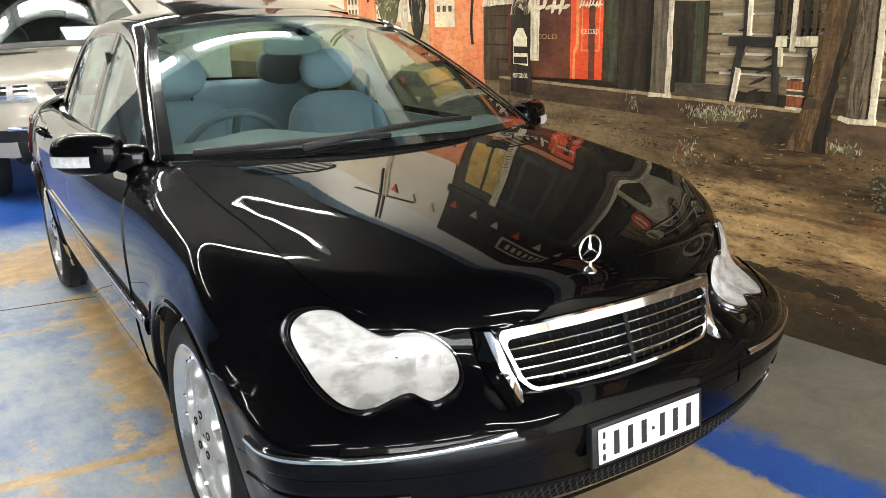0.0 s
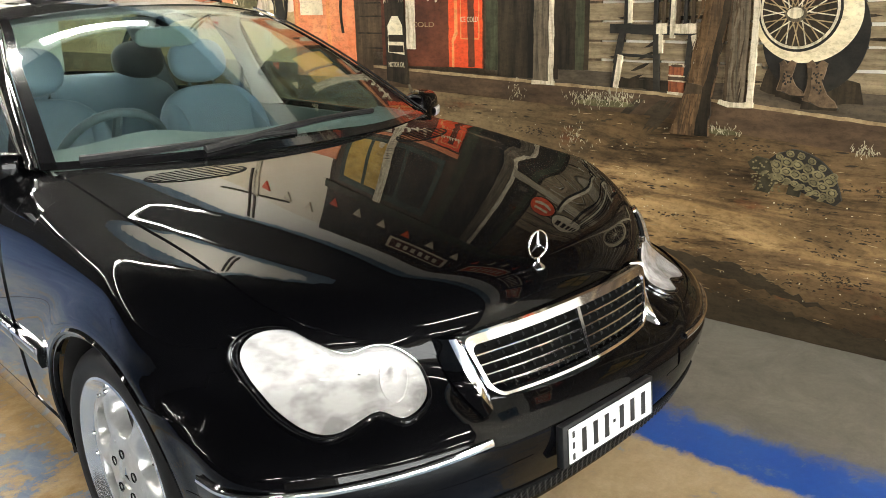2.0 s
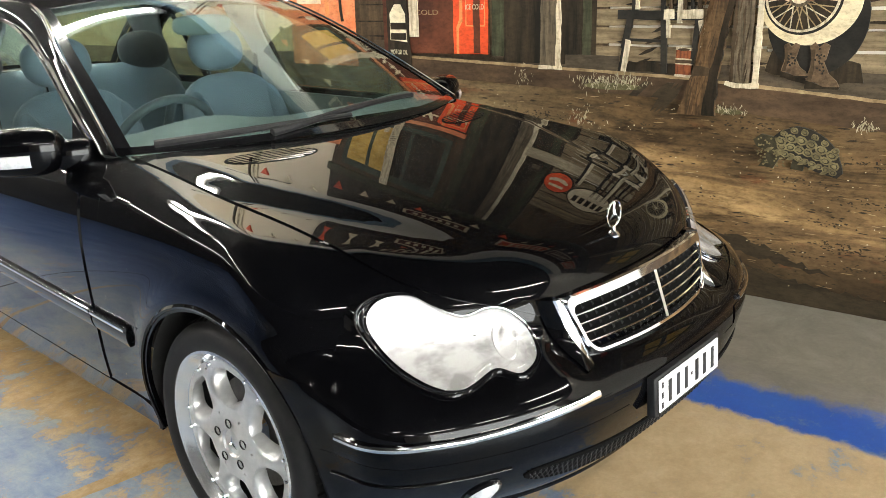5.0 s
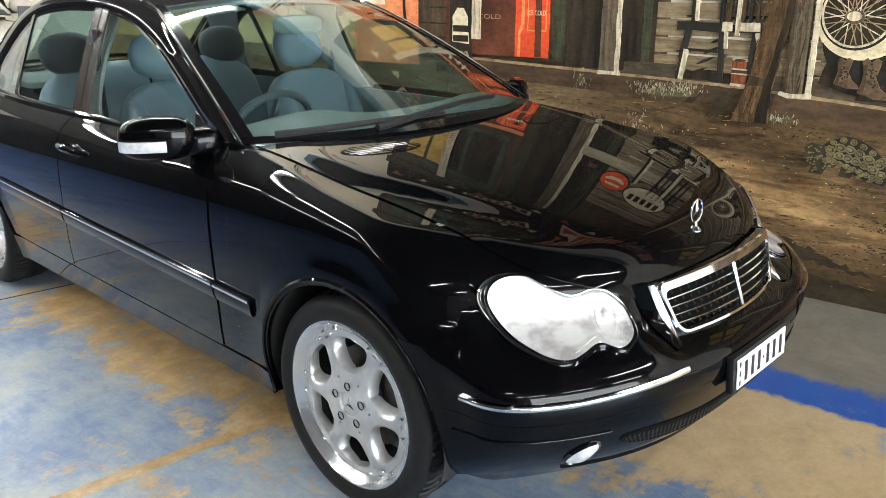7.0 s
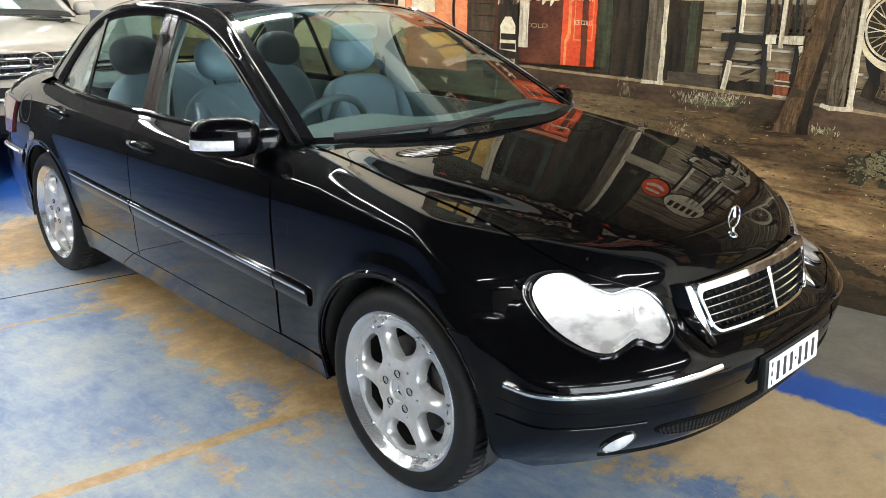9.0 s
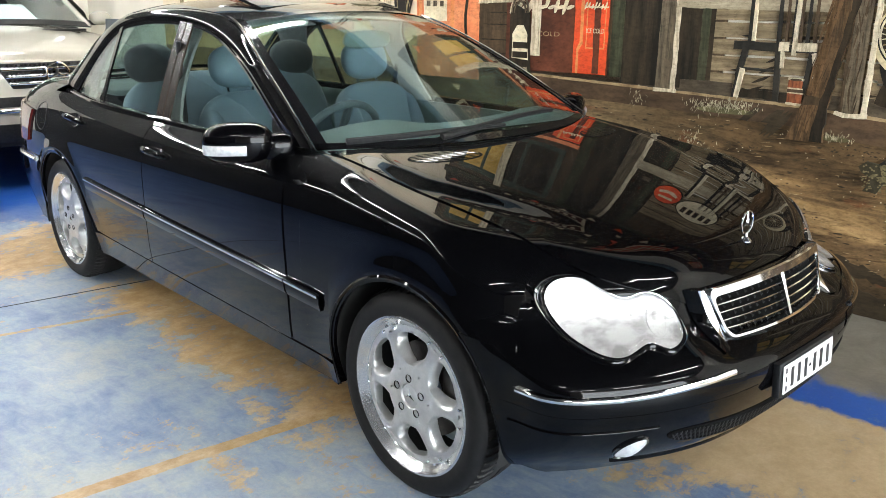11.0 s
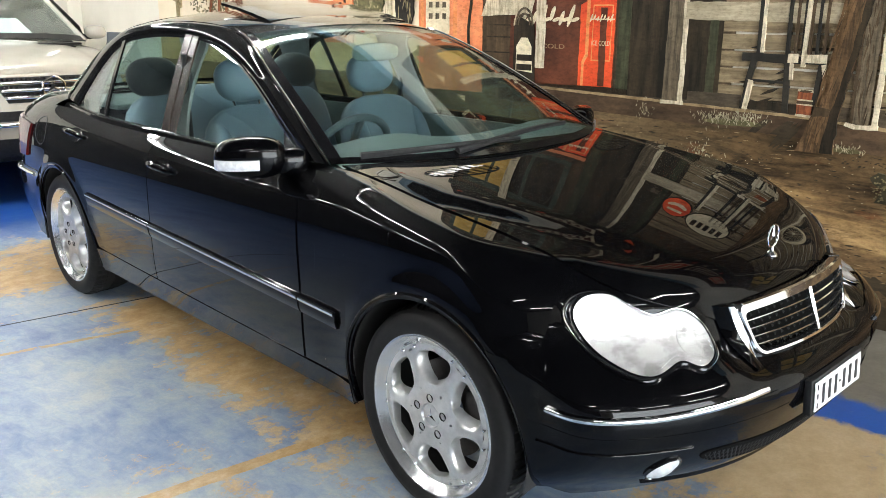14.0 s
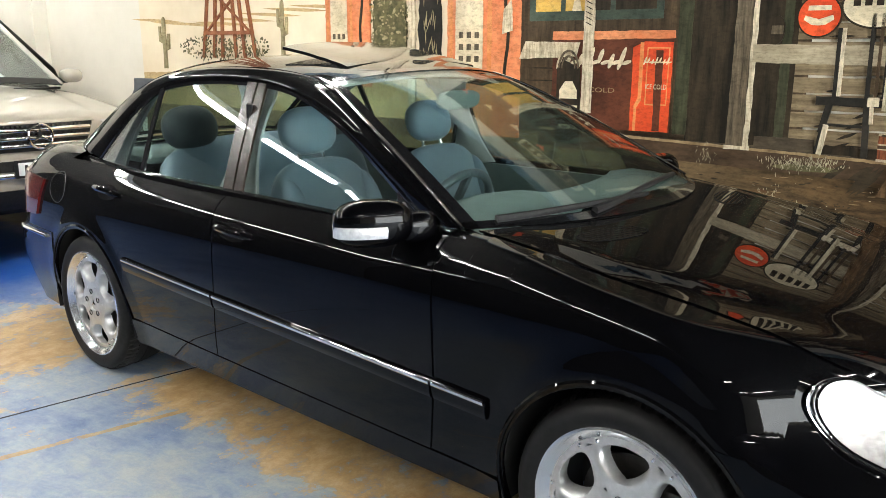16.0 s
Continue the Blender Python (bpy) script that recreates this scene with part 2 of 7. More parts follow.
def form(P):
    """Negative inside the body, positive outside."""
    a, y, z = np.abs(P[..., 0]), P[..., 1], P[..., 2]
    # the bonnet is almost flat, steps down along a line that runs forward and inward, and the wing's top beside it is flat again
    crease = np.clip(0.57 + 0.42 * y, 0.24, 0.635)
    soft = 0.014 + 0.030 * np.clip(-y / 0.4, 0, 1)
    front = np.clip((0.62 - y) / 0.4, 0, 1)
    step = 0.017 * front / (1 + np.exp((crease - a) / soft)) - 0.085 * front * soft * np.logaddexp(0, (a - crease - 0.01) / soft)
    top = z - (CENTRE_Z(y) - 0.022 * (a / 0.7) ** 2 - step)
    flare = 0.0
    for yc in (0.0, BASE):
        r = np.hypot(y - yc, z - HUB_Z)
        flare = flare + 0.010 * np.exp(-((r - 0.37) / 0.045) ** 2)
    side = a - SIDE_W(y) * SIDE_S(z) - flare
    upper = np.clip((z - 0.52) / 0.11, 0, 1)
    upper = upper * upper * (3 - 2 * upper)
    crown = (1 - upper) * (0.235 + 0.11 * np.clip((0.42 - z) / 0.2, 0, 1)) * (a / 0.80) ** 2.9 + upper * 0.29 * (a / 0.75) ** 2.5
    # the seat of the grille is set back
    seat = 0.038 * np.exp(-((z - 0.572) / 0.038) ** 2) * np.clip((0.43 - a) / 0.13, 0, 1) ** 2 * (3 - 2 * np.clip((0.43 - a) / 0.13, 0, 1))
    nose = NOSE_Y(z) + crown + seat - y
    tail = y - TAIL_Y(z) + crown * 0.8
    # the wing's shoulder is tighter than the flank under the windows
    f = smax(top, side, 0.065 + 0.065 * np.clip((y - 0.35) / 0.5, 0, 1))
    f = smax(f, nose, 0.06)
    return smax(f, tail, 0.10)


def cast(origin, way, far=2.5, skin=None):
    """Where rays from inside meet the body's skin."""
    origin, way = np.broadcast_arrays(np.asarray(origin, float), np.asarray(way, float))
    lo, hi = np.zeros(origin.shape[:-1]), np.full(origin.shape[:-1], far)
    for _ in range(34):
        mid = (lo + hi) / 2
        out = (skin or form)(origin + way * mid[..., None]) > 0
        hi, lo = np.where(out, mid, hi), np.where(out, lo, mid)
    return origin + way * lo[..., None]


def normal(P):
    e = 1e-4
    g = np.stack([form(P + np.array(d) * e) - form(P - np.array(d) * e) for d in ((1, 0, 0), (0, 1, 0), (0, 0, 1))], -1)
    return g / np.linalg.norm(g, axis=-1, keepdims=True)


def on_side(y, z):
    """The skin at the side, on the positive half."""
    y, z = np.broadcast_arrays(np.asarray(y, float), np.asarray(z, float))
    o = np.stack([np.zeros_like(y) + 0.2, y, z], -1)
    return cast(o, np.array([1.0, 0, 0]))


def on_top(a, y):
    a, y = np.broadcast_arrays(np.asarray(a, float), np.asarray(y, float))
    return cast(np.stack([a, y, np.full_like(a, 0.45)], -1), np.array([0, 0, 1.0]))


FAN = (0.35, -0.42)


def on_front(s, z):
    """The skin round the front: s runs outwards, first across (0 to 0.35), then round the corner by 1 m of arc a radian x 0.4."""
    s, z = np.broadcast_arrays(np.asarray(s, float), np.asarray(z, float))
    sg, s = np.where(s < 0, -1.0, 1.0), np.abs(s)
    w = np.clip((s - FAN[0]) / 0.4, 0, None)
    o = np.stack([np.minimum(s, FAN[0]), np.full_like(s, FAN[1]), z], -1)
    d = np.stack([np.sin(w), -np.cos(w), np.zeros_like(w)], -1)
    P = cast(o, d)
    return P * np.stack([sg, np.ones_like(sg), np.ones_like(sg)], -1)


def flip(P):
    return P * np.array([-1.0, 1, 1])


def panel(name, P, material, parent, label="", off=0.003, depth=0.012, mirror=False, N=None):
    """A sheet of a grid of skin points, lifted by off, with its edges folded in by depth."""
    if N is None:
        N = normal(P)
    Q = P + N * off
    n, m = Q.shape[:2]
    V = [*Q.reshape(-1, 3)]
    F = grid_faces(n, m)
    ring = [(i, 0) for i in range(n)] + [(n - 1, j) for j in range(1, m)] + [(i, m - 1) for i in range(n - 2, -1, -1)] + [(0, j) for j in range(m - 2, 0, -1)]
    base = len(V)
    V += [Q[i, j] - N[i, j] * depth for i, j in ring]
    k = len(ring)
    for q in range(k):
        a, b = ring[q], ring[(q + 1) % k]
        F.append((a[0] * m + a[1], base + q, base + (q + 1) % k, b[0] * m + b[1]))
    V = np.array(V)
    if mirror:
        V = flip(V)
    return oriented(name, V, F, material, parent, label)


def slab(name, P, N, thick, material, parent, label="", mirror=False):
    """A closed sheet of even thickness over a grid of points."""
    n, m = P.shape[:2]
    V = np.concatenate([(P + N * thick / 2).reshape(-1, 3), (P - N * thick / 2).reshape(-1, 3)])
    k = n * m
    F = grid_faces(n, m) + grid_faces(n, m, start=k)
    ring = [(i, 0) for i in range(n)] + [(n - 1, j) for j in range(1, m)] + [(i, m - 1) for i in range(n - 2, -1, -1)] + [(0, j) for j in range(m - 2, 0, -1)]
    for q in range(len(ring)):
        a, b = ring[q], ring[(q + 1) % len(ring)]
        ia, ib = a[0] * m + a[1], b[0] * m + b[1]
        F.append((ia, ib, ib + k, ia + k))
    if mirror:
        V = flip(V)
    return oriented(name, V, F, material, parent, label)


def grid_normals(P):
    du, dv = np.gradient(P, axis=0), np.gradient(P, axis=1)
    N = np.cross(du, dv)
    return N / (np.linalg.norm(N, axis=-1, keepdims=True) + 1e-12)
# ---- the room ----
WALL_TURN, WALL_D = 4.79, 1.681
ROOM = pose(0, 0, 0, 0, 0, WALL_TURN)


def math_node(m, op, a, b=None, c=None):
    n = m.node_tree.nodes.new("ShaderNodeMath")
    n.operation = op
    for i, v in enumerate((a, b, c)):
        if v is None:
            continue
        if isinstance(v, (int, float)):
            n.inputs[i].default_value = v
        else:
            wire(m, v, n.inputs[i])
    return n.outputs[0]


def floor_paint():
    """Concrete with blue paint worn through to tan, a grey strip along the wall and a deep blue line beside it."""
    m = shader("painted_concrete", (0.2, 0.3, 0.5), 0.4)
    sep = m.node_tree.nodes.new("ShaderNodeSeparateXYZ")
    wire(m, coords(m), sep.inputs[0])
    x, y = sep.outputs[0], sep.outputs[1]
    big = noise_of(m, 0.9, 9.0, 0.62, (1, 1, 1), 0.15)
    mid = noise_of(m, 3.2, 12.0, 0.74, (1, 1, 1), 0.15)
    fine = noise_of(m, 26.0, 8.0, 0.7)
    edge = noise_of(m, 9.0, 8.0, 0.75)
    broad = noise_of(m, 1.6, 7.0, 0.62, (1, 1.3, 1), 0.3)
    brush = noise_of(m, 11.0, 10.0, 0.74, (1.6, 0.7, 1), 0.6)
    flake = noise_of(m, 7.5, 14.0, 0.76, (1, 1.2, 1), 0.2)
    blue = ramp(m, math_node(m, "MULTIPLY_ADD", broad, 0.62, math_node(m, "MULTIPLY", brush, 0.38)), [(0.36, (0.110, 0.180, 0.365)), (0.44, (0.190, 0.270, 0.435)), (0.51, (0.280, 0.360, 0.475)), (0.60, (0.400, 0.445, 0.465))])
    tan = ramp(m, math_node(m, "MULTIPLY_ADD", flake, 0.6, math_node(m, "MULTIPLY", mid, 0.4)), [(0.34, (0.27, 0.160, 0.050)), (0.46, (0.42, 0.275, 0.110)), (0.55, (0.54, 0.400, 0.215)), (0.66, (0.62, 0.53, 0.40))])

    def clamped(v):
        return math_node(m, "MINIMUM", math_node(m, "MAXIMUM", v, 0.0), 1.0)

    # where the tan shows: worn through beside the sill, and before the bumper up to the deep blue line
    ragged = math_node(m, "MULTIPLY_ADD", flake, 1.1, math_node(m, "MULTIPLY_ADD", big, 0.9, -1.0))
    along = math_node(m, "MULTIPLY", clamped(math_node(m, "MULTIPLY_ADD", y, 6.0, -2.6)), clamped(math_node(m, "MULTIPLY_ADD", y, -2.0, 5.6)))
    sill = math_node(m, "MULTIPLY", clamped(math_node(m, "MULTIPLY_ADD", x, 3.2, 2.95)), along)
    behind = math_node(m, "MULTIPLY", math_node(m, "MULTIPLY", clamped(math_node(m, "MULTIPLY_ADD", y, 3.0, -8.4)), clamped(math_node(m, "MULTIPLY_ADD", y, -2.5, 10.2))), clamped(math_node(m, "MULTIPLY_ADD", x, 3.0, 3.6)))
    ahead = math_node(m, "MULTIPLY", clamped(math_node(m, "MULTIPLY_ADD", x, 2.6, 1.05)), clamped(math_node(m, "MULTIPLY_ADD", y, -3.0, 0.2)))
    f2 = math_node(m, "ADD", math_node(m, "MULTIPLY_ADD", ragged, 1.75, 0.07), math_node(m, "MULTIPLY", math_node(m, "MAXIMUM", math_node(m, "MAXIMUM", sill, behind), ahead), 0.48))
    # straight lines of old paint, broken here and there
    for y0, k, w in ((0.487, -0.19, 0.030), (1.86, -0.29, 0.016)):
        d = math_node(m, "ABSOLUTE", math_node(m, "SUBTRACT", y, math_node(m, "MULTIPLY_ADD", x, k, y0)))
        line = math_node(m, "LESS_THAN", math_node(m, "ADD", d, math_node(m, "MULTIPLY_ADD", edge, 0.03, -0.015)), w)
        f2 = math_node(m, "ADD", f2, math_node(m, "MULTIPLY", line, math_node(m, "MULTIPLY_ADD", broad, 1.3, -0.18)))
    mask = ramp(m, f2, [(0.29, (0, 0, 0)), (0.37, (0.72, 0.72, 0.72)), (0.46, (1, 1, 1))])
    tan = mixed(m, math_node(m, "MULTIPLY", ahead, 0.75), tan, mixed(m, flake, (0.40, 0.30, 0.17), (0.72, 0.60, 0.42)))
    col = mixed(m, mask, blue, tan)
    # unworn deep blue behind the car, softer blue beyond it
    deep = ramp(m, mid, [(0.3, (0.012, 0.075, 0.42)), (0.7, (0.035, 0.14, 0.55))])
    yb = clamped(math_node(m, "MULTIPLY_ADD", math_node(m, "ADD", y, math_node(m, "MULTIPLY", edge, 0.6)), 1.6, -6.9))
    bay = clamped(math_node(m, "MULTIPLY_ADD", x, 1.4, 2.3))
    col = mixed(m, math_node(m, "MULTIPLY", yb, bay), col, deep)
    out = math_node(m, "MULTIPLY", clamped(math_node(m, "MULTIPLY_ADD", x, -2.5, -3.1)), clamped(math_node(m, "MULTIPLY_ADD", math_node(m, "ADD", y, math_node(m, "MULTIPLY", broad, 2.0)), 1.2, -3.2)))
    col = mixed(m, math_node(m, "MULTIPLY", out, 0.9), col, ramp(m, broad, [(0.35, (0.030, 0.085, 0.30)), (0.6, (0.085, 0.17, 0.40)), (0.72, (0.22, 0.22, 0.24))]))
    xe = math_node(m, "ADD", math_node(m, "MULTIPLY_ADD", y, -0.02, x), math_node(m, "MULTIPLY_ADD", flake, 0.16, -0.08))
    stripe = clamped(math_node(m, "MULTIPLY_ADD", xe, 34.0, -19.6))
    col = mixed(m, stripe, col, mixed(m, clamped(math_node(m, "MULTIPLY_ADD", flake, 9.0, -5.0)), deep, (0.16, 0.23, 0.36)))
    speck = ramp(m, noise_of(m, 60.0, 6.0, 0.8), [(0.35, (0.90, 0.90, 0.90)), (0.55, (1, 1, 1)), (0.72, (1.08, 1.08, 1.08))])
    grey = ramp(m, noise_of(m, 5.0, 12.0, 0.78, (1, 1, 1), 0.5), [(0.3, (0.145, 0.140, 0.120)), (0.55, (0.22, 0.212, 0.185)), (0.75, (0.30, 0.285, 0.25))])
    gx = math_node(m, "ADD", x, math_node(m, "MULTIPLY_ADD", flake, 0.34, -0.17))
    g = math_node(m, "MINIMUM", math_node(m, "MAXIMUM", math_node(m, "MULTIPLY_ADD", gx, 11.0, -8.4), 0.0), 1.0)
    col = mixed(m, g, col, grey)
    # scuffs
    scuff = noise_of(m, 5.0, 12.0, 0.8, (1, 2, 1), 0.3)
    col = mixed(m, ramp(m, scuff, [(0.62, (0, 0, 0)), (0.74, (0.5, 0.5, 0.5))]), col, (0.52, 0.50, 0.45))
    col = mixed(m, 1.0, mixed(m, 1.0, col, speck, "MULTIPLY"), (0.86, 0.82, 0.78), "MULTIPLY")
    wire(m, col, bsdf(m).inputs["Base Color"])
    wire(m, ramp(m, mid, [(0.3, (0.30, 0.30, 0.30)), (0.7, (0.52, 0.52, 0.52))]), bsdf(m).inputs["Roughness"])
    bump(m, fine, 0.05, 0.003)
    return m


FLOOR = floor_paint()
WALLPAINT = varied("white_wall", (0.66, 0.62, 0.53), (0.74, 0.70, 0.61), 1.3, 0.6)
# unlit look of the unseen far walls, put into a near-black colour
SHADEWALL = varied("far_wall_shade", (0.010, 0.010, 0.011), (0.022, 0.022, 0.023), 0.6, 0.8)
# the ceiling's gloom is in its colour: near black for the wing's reflections
CEIL = varied("ceiling_shade", (0.010, 0.0095, 0.0085), (0.018, 0.017, 0.015), 1.0, 0.8)


def slab_box(name, x0, x1, y0, y1, z0, z1, material, label, category):
    ob = from_bm(name, box_bm((x1 - x0, y1 - y0, z1 - z0), ((x0 + x1) / 2, (y0 + y1) / 2, (z0 + z1) / 2)), material, smooth=False)
    ob.matrix_basis = ROOM
    return tagged(ob, label, category, kind="structure")


X0, X1, Y0, Y1, H = -9.0, WALL_D, -8.0, 10.5, 3.6
slab_box("floor", X0 - 0.2, X1 + 0.2, Y0 - 0.2, Y1 + 0.2, -0.2, 0.0, FLOOR, "worn concrete floor painted in blue and tan", "floor")
slab_box("ceiling", X0 - 0.2, X1 + 0.2, Y0 - 0.2, Y1 + 0.2, H, H + 0.2, CEIL, "unseen ceiling, coloured near black so reflections stay dark", "ceiling")
wall_east = slab_box("wall_east", X1, X1 + 0.2, Y0, Y1, 0, H, WALLPAINT, "white wall that carries a painted mural", "wall")
slab_box("wall_west", X0 - 0.2, X0, Y0, Y1, 0, H, SHADEWALL, "unseen wall, coloured near black to keep reflections dark", "wall")
slab_box("wall_south", X0 - 0.2, -5.6, Y0 - 0.2, Y0, 0, H, WALLPAINT, "white wall beside the open gate", "wall")
slab_box("wall_south_side", 0.9, X1 + 0.2, Y0 - 0.2, Y0, 0, H, WALLPAINT, "white wall beside the open gate", "wall")
slab_box("wall_south_top", -5.6, 0.9, Y0 - 0.2, Y0, 3.0, H, WALLPAINT, "white wall above the open gate", "wall")
DAY = glowing("daylight", (0.93, 0.97, 1.0), 9.0)
slab_box("backdrop", -8.0, 3.2, Y0 - 2.1, Y0 - 2.0, -0.2, 4.0, DAY, "bright daylight outside the open gate", "backdrop")
slab_box("wall_north", -1.6, X1 + 0.2, Y1, Y1 + 0.2, 0, H, WALLPAINT, "plain white wall", "wall")
# unseen part of the wall, darkened so the car's side mirrors black
slab_box("wall_north_dark", X0 - 0.2, -1.6, Y1, Y1 + 0.2, 0, H, SHADEWALL, "unseen wall, coloured near black to keep reflections dark", "wall")
slab_box("wall_pier", X1 - 0.14, X1, 7.1, 7.55, 0, H, WALLPAINT, "white pier on the wall", "wall")
JOINT = shader("floor_joint", (0.02, 0.02, 0.025), 0.8)
for (ya, yb, w) in ((2.86, 2.34, 0.010),):
    V = [(-3.0, 2.97 - w, 0.0006), (1.6, 2.01 - w, 0.0006), (1.6, 2.01 + w * 0.2, 0.0006), (-3.0, 2.97 + w * 0.2, 0.0006)]
    V += [(a, b, -0.01) for a, b, c in V]
    _j = oriented("floor_joint", V, [(0, 1, 2, 3), (4, 5, 6, 7), (0, 1, 5, 4), (1, 2, 6, 5), (2, 3, 7, 6), (3, 0, 4, 7)], JOINT, smooth=False)
    _j.matrix_basis = ROOM
    tagged(_j, "thin dark expansion joint in the floor", "floor joint", kind="structure")

TUBE = glowing("diffuser_glow", (1.0, 0.965, 0.92), 59.0)
HOUSING = shader("white_enamel", (0.8, 0.8, 0.78), 0.4)


def ceiling_light(m):
    ob = thing("ceiling_light", "white fluorescent batten with a lit diffuser", "ceiling light", m, "ceiling lights")
    from_bm("housing", box_bm((0.26, 1.54, 0.06), (0, 0, 0), 0.008), HOUSING, ob)
    from_bm("lit_diffuser", box_bm((0.11, 1.28, 0.05), (0, 0, -0.05), 0.02, 3), TUBE, ob, "lit diffuser")
    return ob


_first = None
for ly, places in ((-6.0, (0.5, -1.6, -3.7, -5.8)), (-3.2, (0.78, -4.6)), (3.1, (0.72, -0.84, -2.40, -3.96, -5.52, -7.08)), (7.3, (0.72, -0.84, -2.40, -3.96, -5.52, -7.08))):
    for lx in places:
        m = ROOM @ pose(lx, ly, H - 0.03, 0, 0, 90)
        _first = copy_thing(_first, m) if _first else ceiling_light(m)
# ---- the black sedan ----
sedan = thing("sedan_car", "glossy black four-door sedan with chrome grille and alloy wheels", "car")

ARCH_R = 0.352


def low_edge(y):
    for yc in (0.0, BASE):
        if abs(y - yc) < ARCH_R - 1e-5:
            return HUB_Z + math.sqrt(ARCH_R ** 2 - (y - yc) ** 2)
    return 0.215


def stations():
    """Origins, ways across, the lowest height and the top's inner limit of each section of the shell."""
    out = [((x, FAN[1]), (0, -1), 0.20) for x in np.linspace(0, FAN[0], 9)[:-1]]
    out += [((FAN[0], FAN[1]), (math.sin(w), -math.cos(w)), 0.20 - 0.03 * (w / 1.5708) ** 2) for w in np.linspace(0, math.pi / 2, 22)]
    ys = [-0.39]
    for yc in (0.0, BASE):
        ys += [yc - ARCH_R, *(yc - (ARCH_R - 2e-5) * np.cos(np.linspace(0, math.pi, 33))), yc + ARCH_R]
        ys += list(np.linspace(yc + ARCH_R, BASE - ARCH_R, 30)[1:-1]) if yc == 0 else [3.14, 3.2, 3.26, 3.32]
    ys = sorted(ys + [0.49998, 0.50002, 0.73998, 0.74002, 2.99998, 3.00002])
    out += [((FAN[0], y), (1, 0), low_edge(y)) for y in ys]
    out += [((FAN[0], 3.36), (math.cos(w), math.sin(w)), 0.2) for w in np.linspace(0.05, math.pi / 2, 14)]
    out += [((x, 3.36), (0, 1), 0.2) for x in np.linspace(FAN[0], 0, 6)[1:]]
    return out


def shell(parent):
    M, rows = 64, []
    e = np.radians(np.linspace(90, -52, 260))
    for (ox, oy), (wx, wy), zl in stations():
        d = np.stack([np.cos(e) * wx, np.cos(e) * wy, np.sin(e)], -1)
        P = cast(np.array([ox, oy, 0.5]), d)
        if 0.50 < oy < 3.0 and wx == 1:
            belt = 0.928 + 0.010 * (oy - 0.9)
            keep = (P[:, 0] > 0.55) & (P[:, 2] < belt) if oy > 0.74 else P[:, 0] > 0.700
            P = P[keep]
        below = np.nonzero(P[:, 2] < zl)[0]
        if len(below):
            k = below[0]
            t = (P[k - 1, 2] - zl) / (P[k - 1, 2] - P[k, 2])
            P = np.concatenate([P[:k], [P[k - 1] + (P[k] - P[k - 1]) * t]])
        s = np.concatenate([[0], np.cumsum(np.linalg.norm(np.diff(P, axis=0), axis=1))])
        u = np.linspace(0, s[-1], M)
        rows.append(np.stack([np.interp(u, s, P[:, i]) for i in range(3)], -1))
    P = np.array(rows)
    V = np.concatenate([P.reshape(-1, 3), flip(P).reshape(-1, 3)])
    n = len(rows)
    st = stations()
    F = []
    for i in range(n - 1):
        # no sliver where the section changes its extent
        if st[i][1] == st[i + 1][1] == (1, 0) and abs(st[i + 1][0][1] - st[i][0][1]) < 5e-4:
            continue
        F += grid_faces(2, M, start=i * M) + grid_faces(2, M, start=(n + i) * M)
    # the middle of the deck between the two halves, before and behind the cabin
    for y0, y1 in ((-0.42, 0.49), (3.0, 3.36)):
        k = 16
        T = on_top(np.abs(np.linspace(-0.35, 0.35, 15))[None, :], np.linspace(y0, y1, k)[:, None])
        T = T.copy()
        T[..., 0] = np.linspace(-0.35, 0.35, 15)[None, :]
        F += grid_faces(k, 15, start=len(V))
        V = np.concatenate([V, T.reshape(-1, 3)])
    # the nose and tail tops, between the centre planes
    return oriented("body_shell", V, F, PAINT, parent)


shell(sedan)

# bonnet: its edge follows the wing line and rounds the lamps
def bonnet(parent):
    edge = spline([0.0, 0.06, 0.13, 0.22, 0.45, 0.7, 1.0], [0.335, 0.455, 0.555, 0.622, 0.655, 0.672, 0.690])
    n, m = 70, 45
    t = np.linspace(0, 1, n) ** 1.15
    s = np.linspace(-1, 1, m)
    A = s[None, :] * edge(t)[:, None]
    Y = -0.615 + t[:, None] * 1.06 + 0 * s[None, :]
    Y = Y + t[:, None] ** 6 * (0.215 * np.abs(s[None, :]) ** 2.2 - 0.10)
    P = on_top(np.abs(A), Y).copy()
    N = normal(P)
    P[..., 0] = A
    N[..., 0] *= np.where(A < 0, -1, 1)
    return panel("bonnet", P, PAINT, parent, "", 0.004, 0.016, N=N)


bonnet(sedan)
def both(build):
    for mirror in (True, False):
        build(mirror)


# front bumper skin, lamps, grille
def bumper_end(z):
    ye = -np.sqrt(np.clip(0.368 ** 2 - np.clip(z - HUB_Z, 0, None) ** 2, 0.01, None))
    return 0.35 + 0.4 * (math.pi / 2 + np.arctan((ye + 0.42) / 0.49))


def front_bumper(parent):
    n, m = 121, 26
    g, h = np.linspace(-1, 1, n)[:, None], np.linspace(0, 1, m)[None, :]
    top = 0.556 - 0.014 * np.clip((0.42 - np.abs(g)) / 0.08, 0, 1) + 0.042 * np.clip((np.abs(g) - 0.72) / 0.28, 0, 1) ** 1.2
    low = 0.202 - 0.030 * g ** 4
    z = low + h * (top - low)
    s = g * bumper_end(z)
    P = on_front(s, z)
    return panel("front_bumper", P, PAINT, parent, "", 0.004, 0.014)


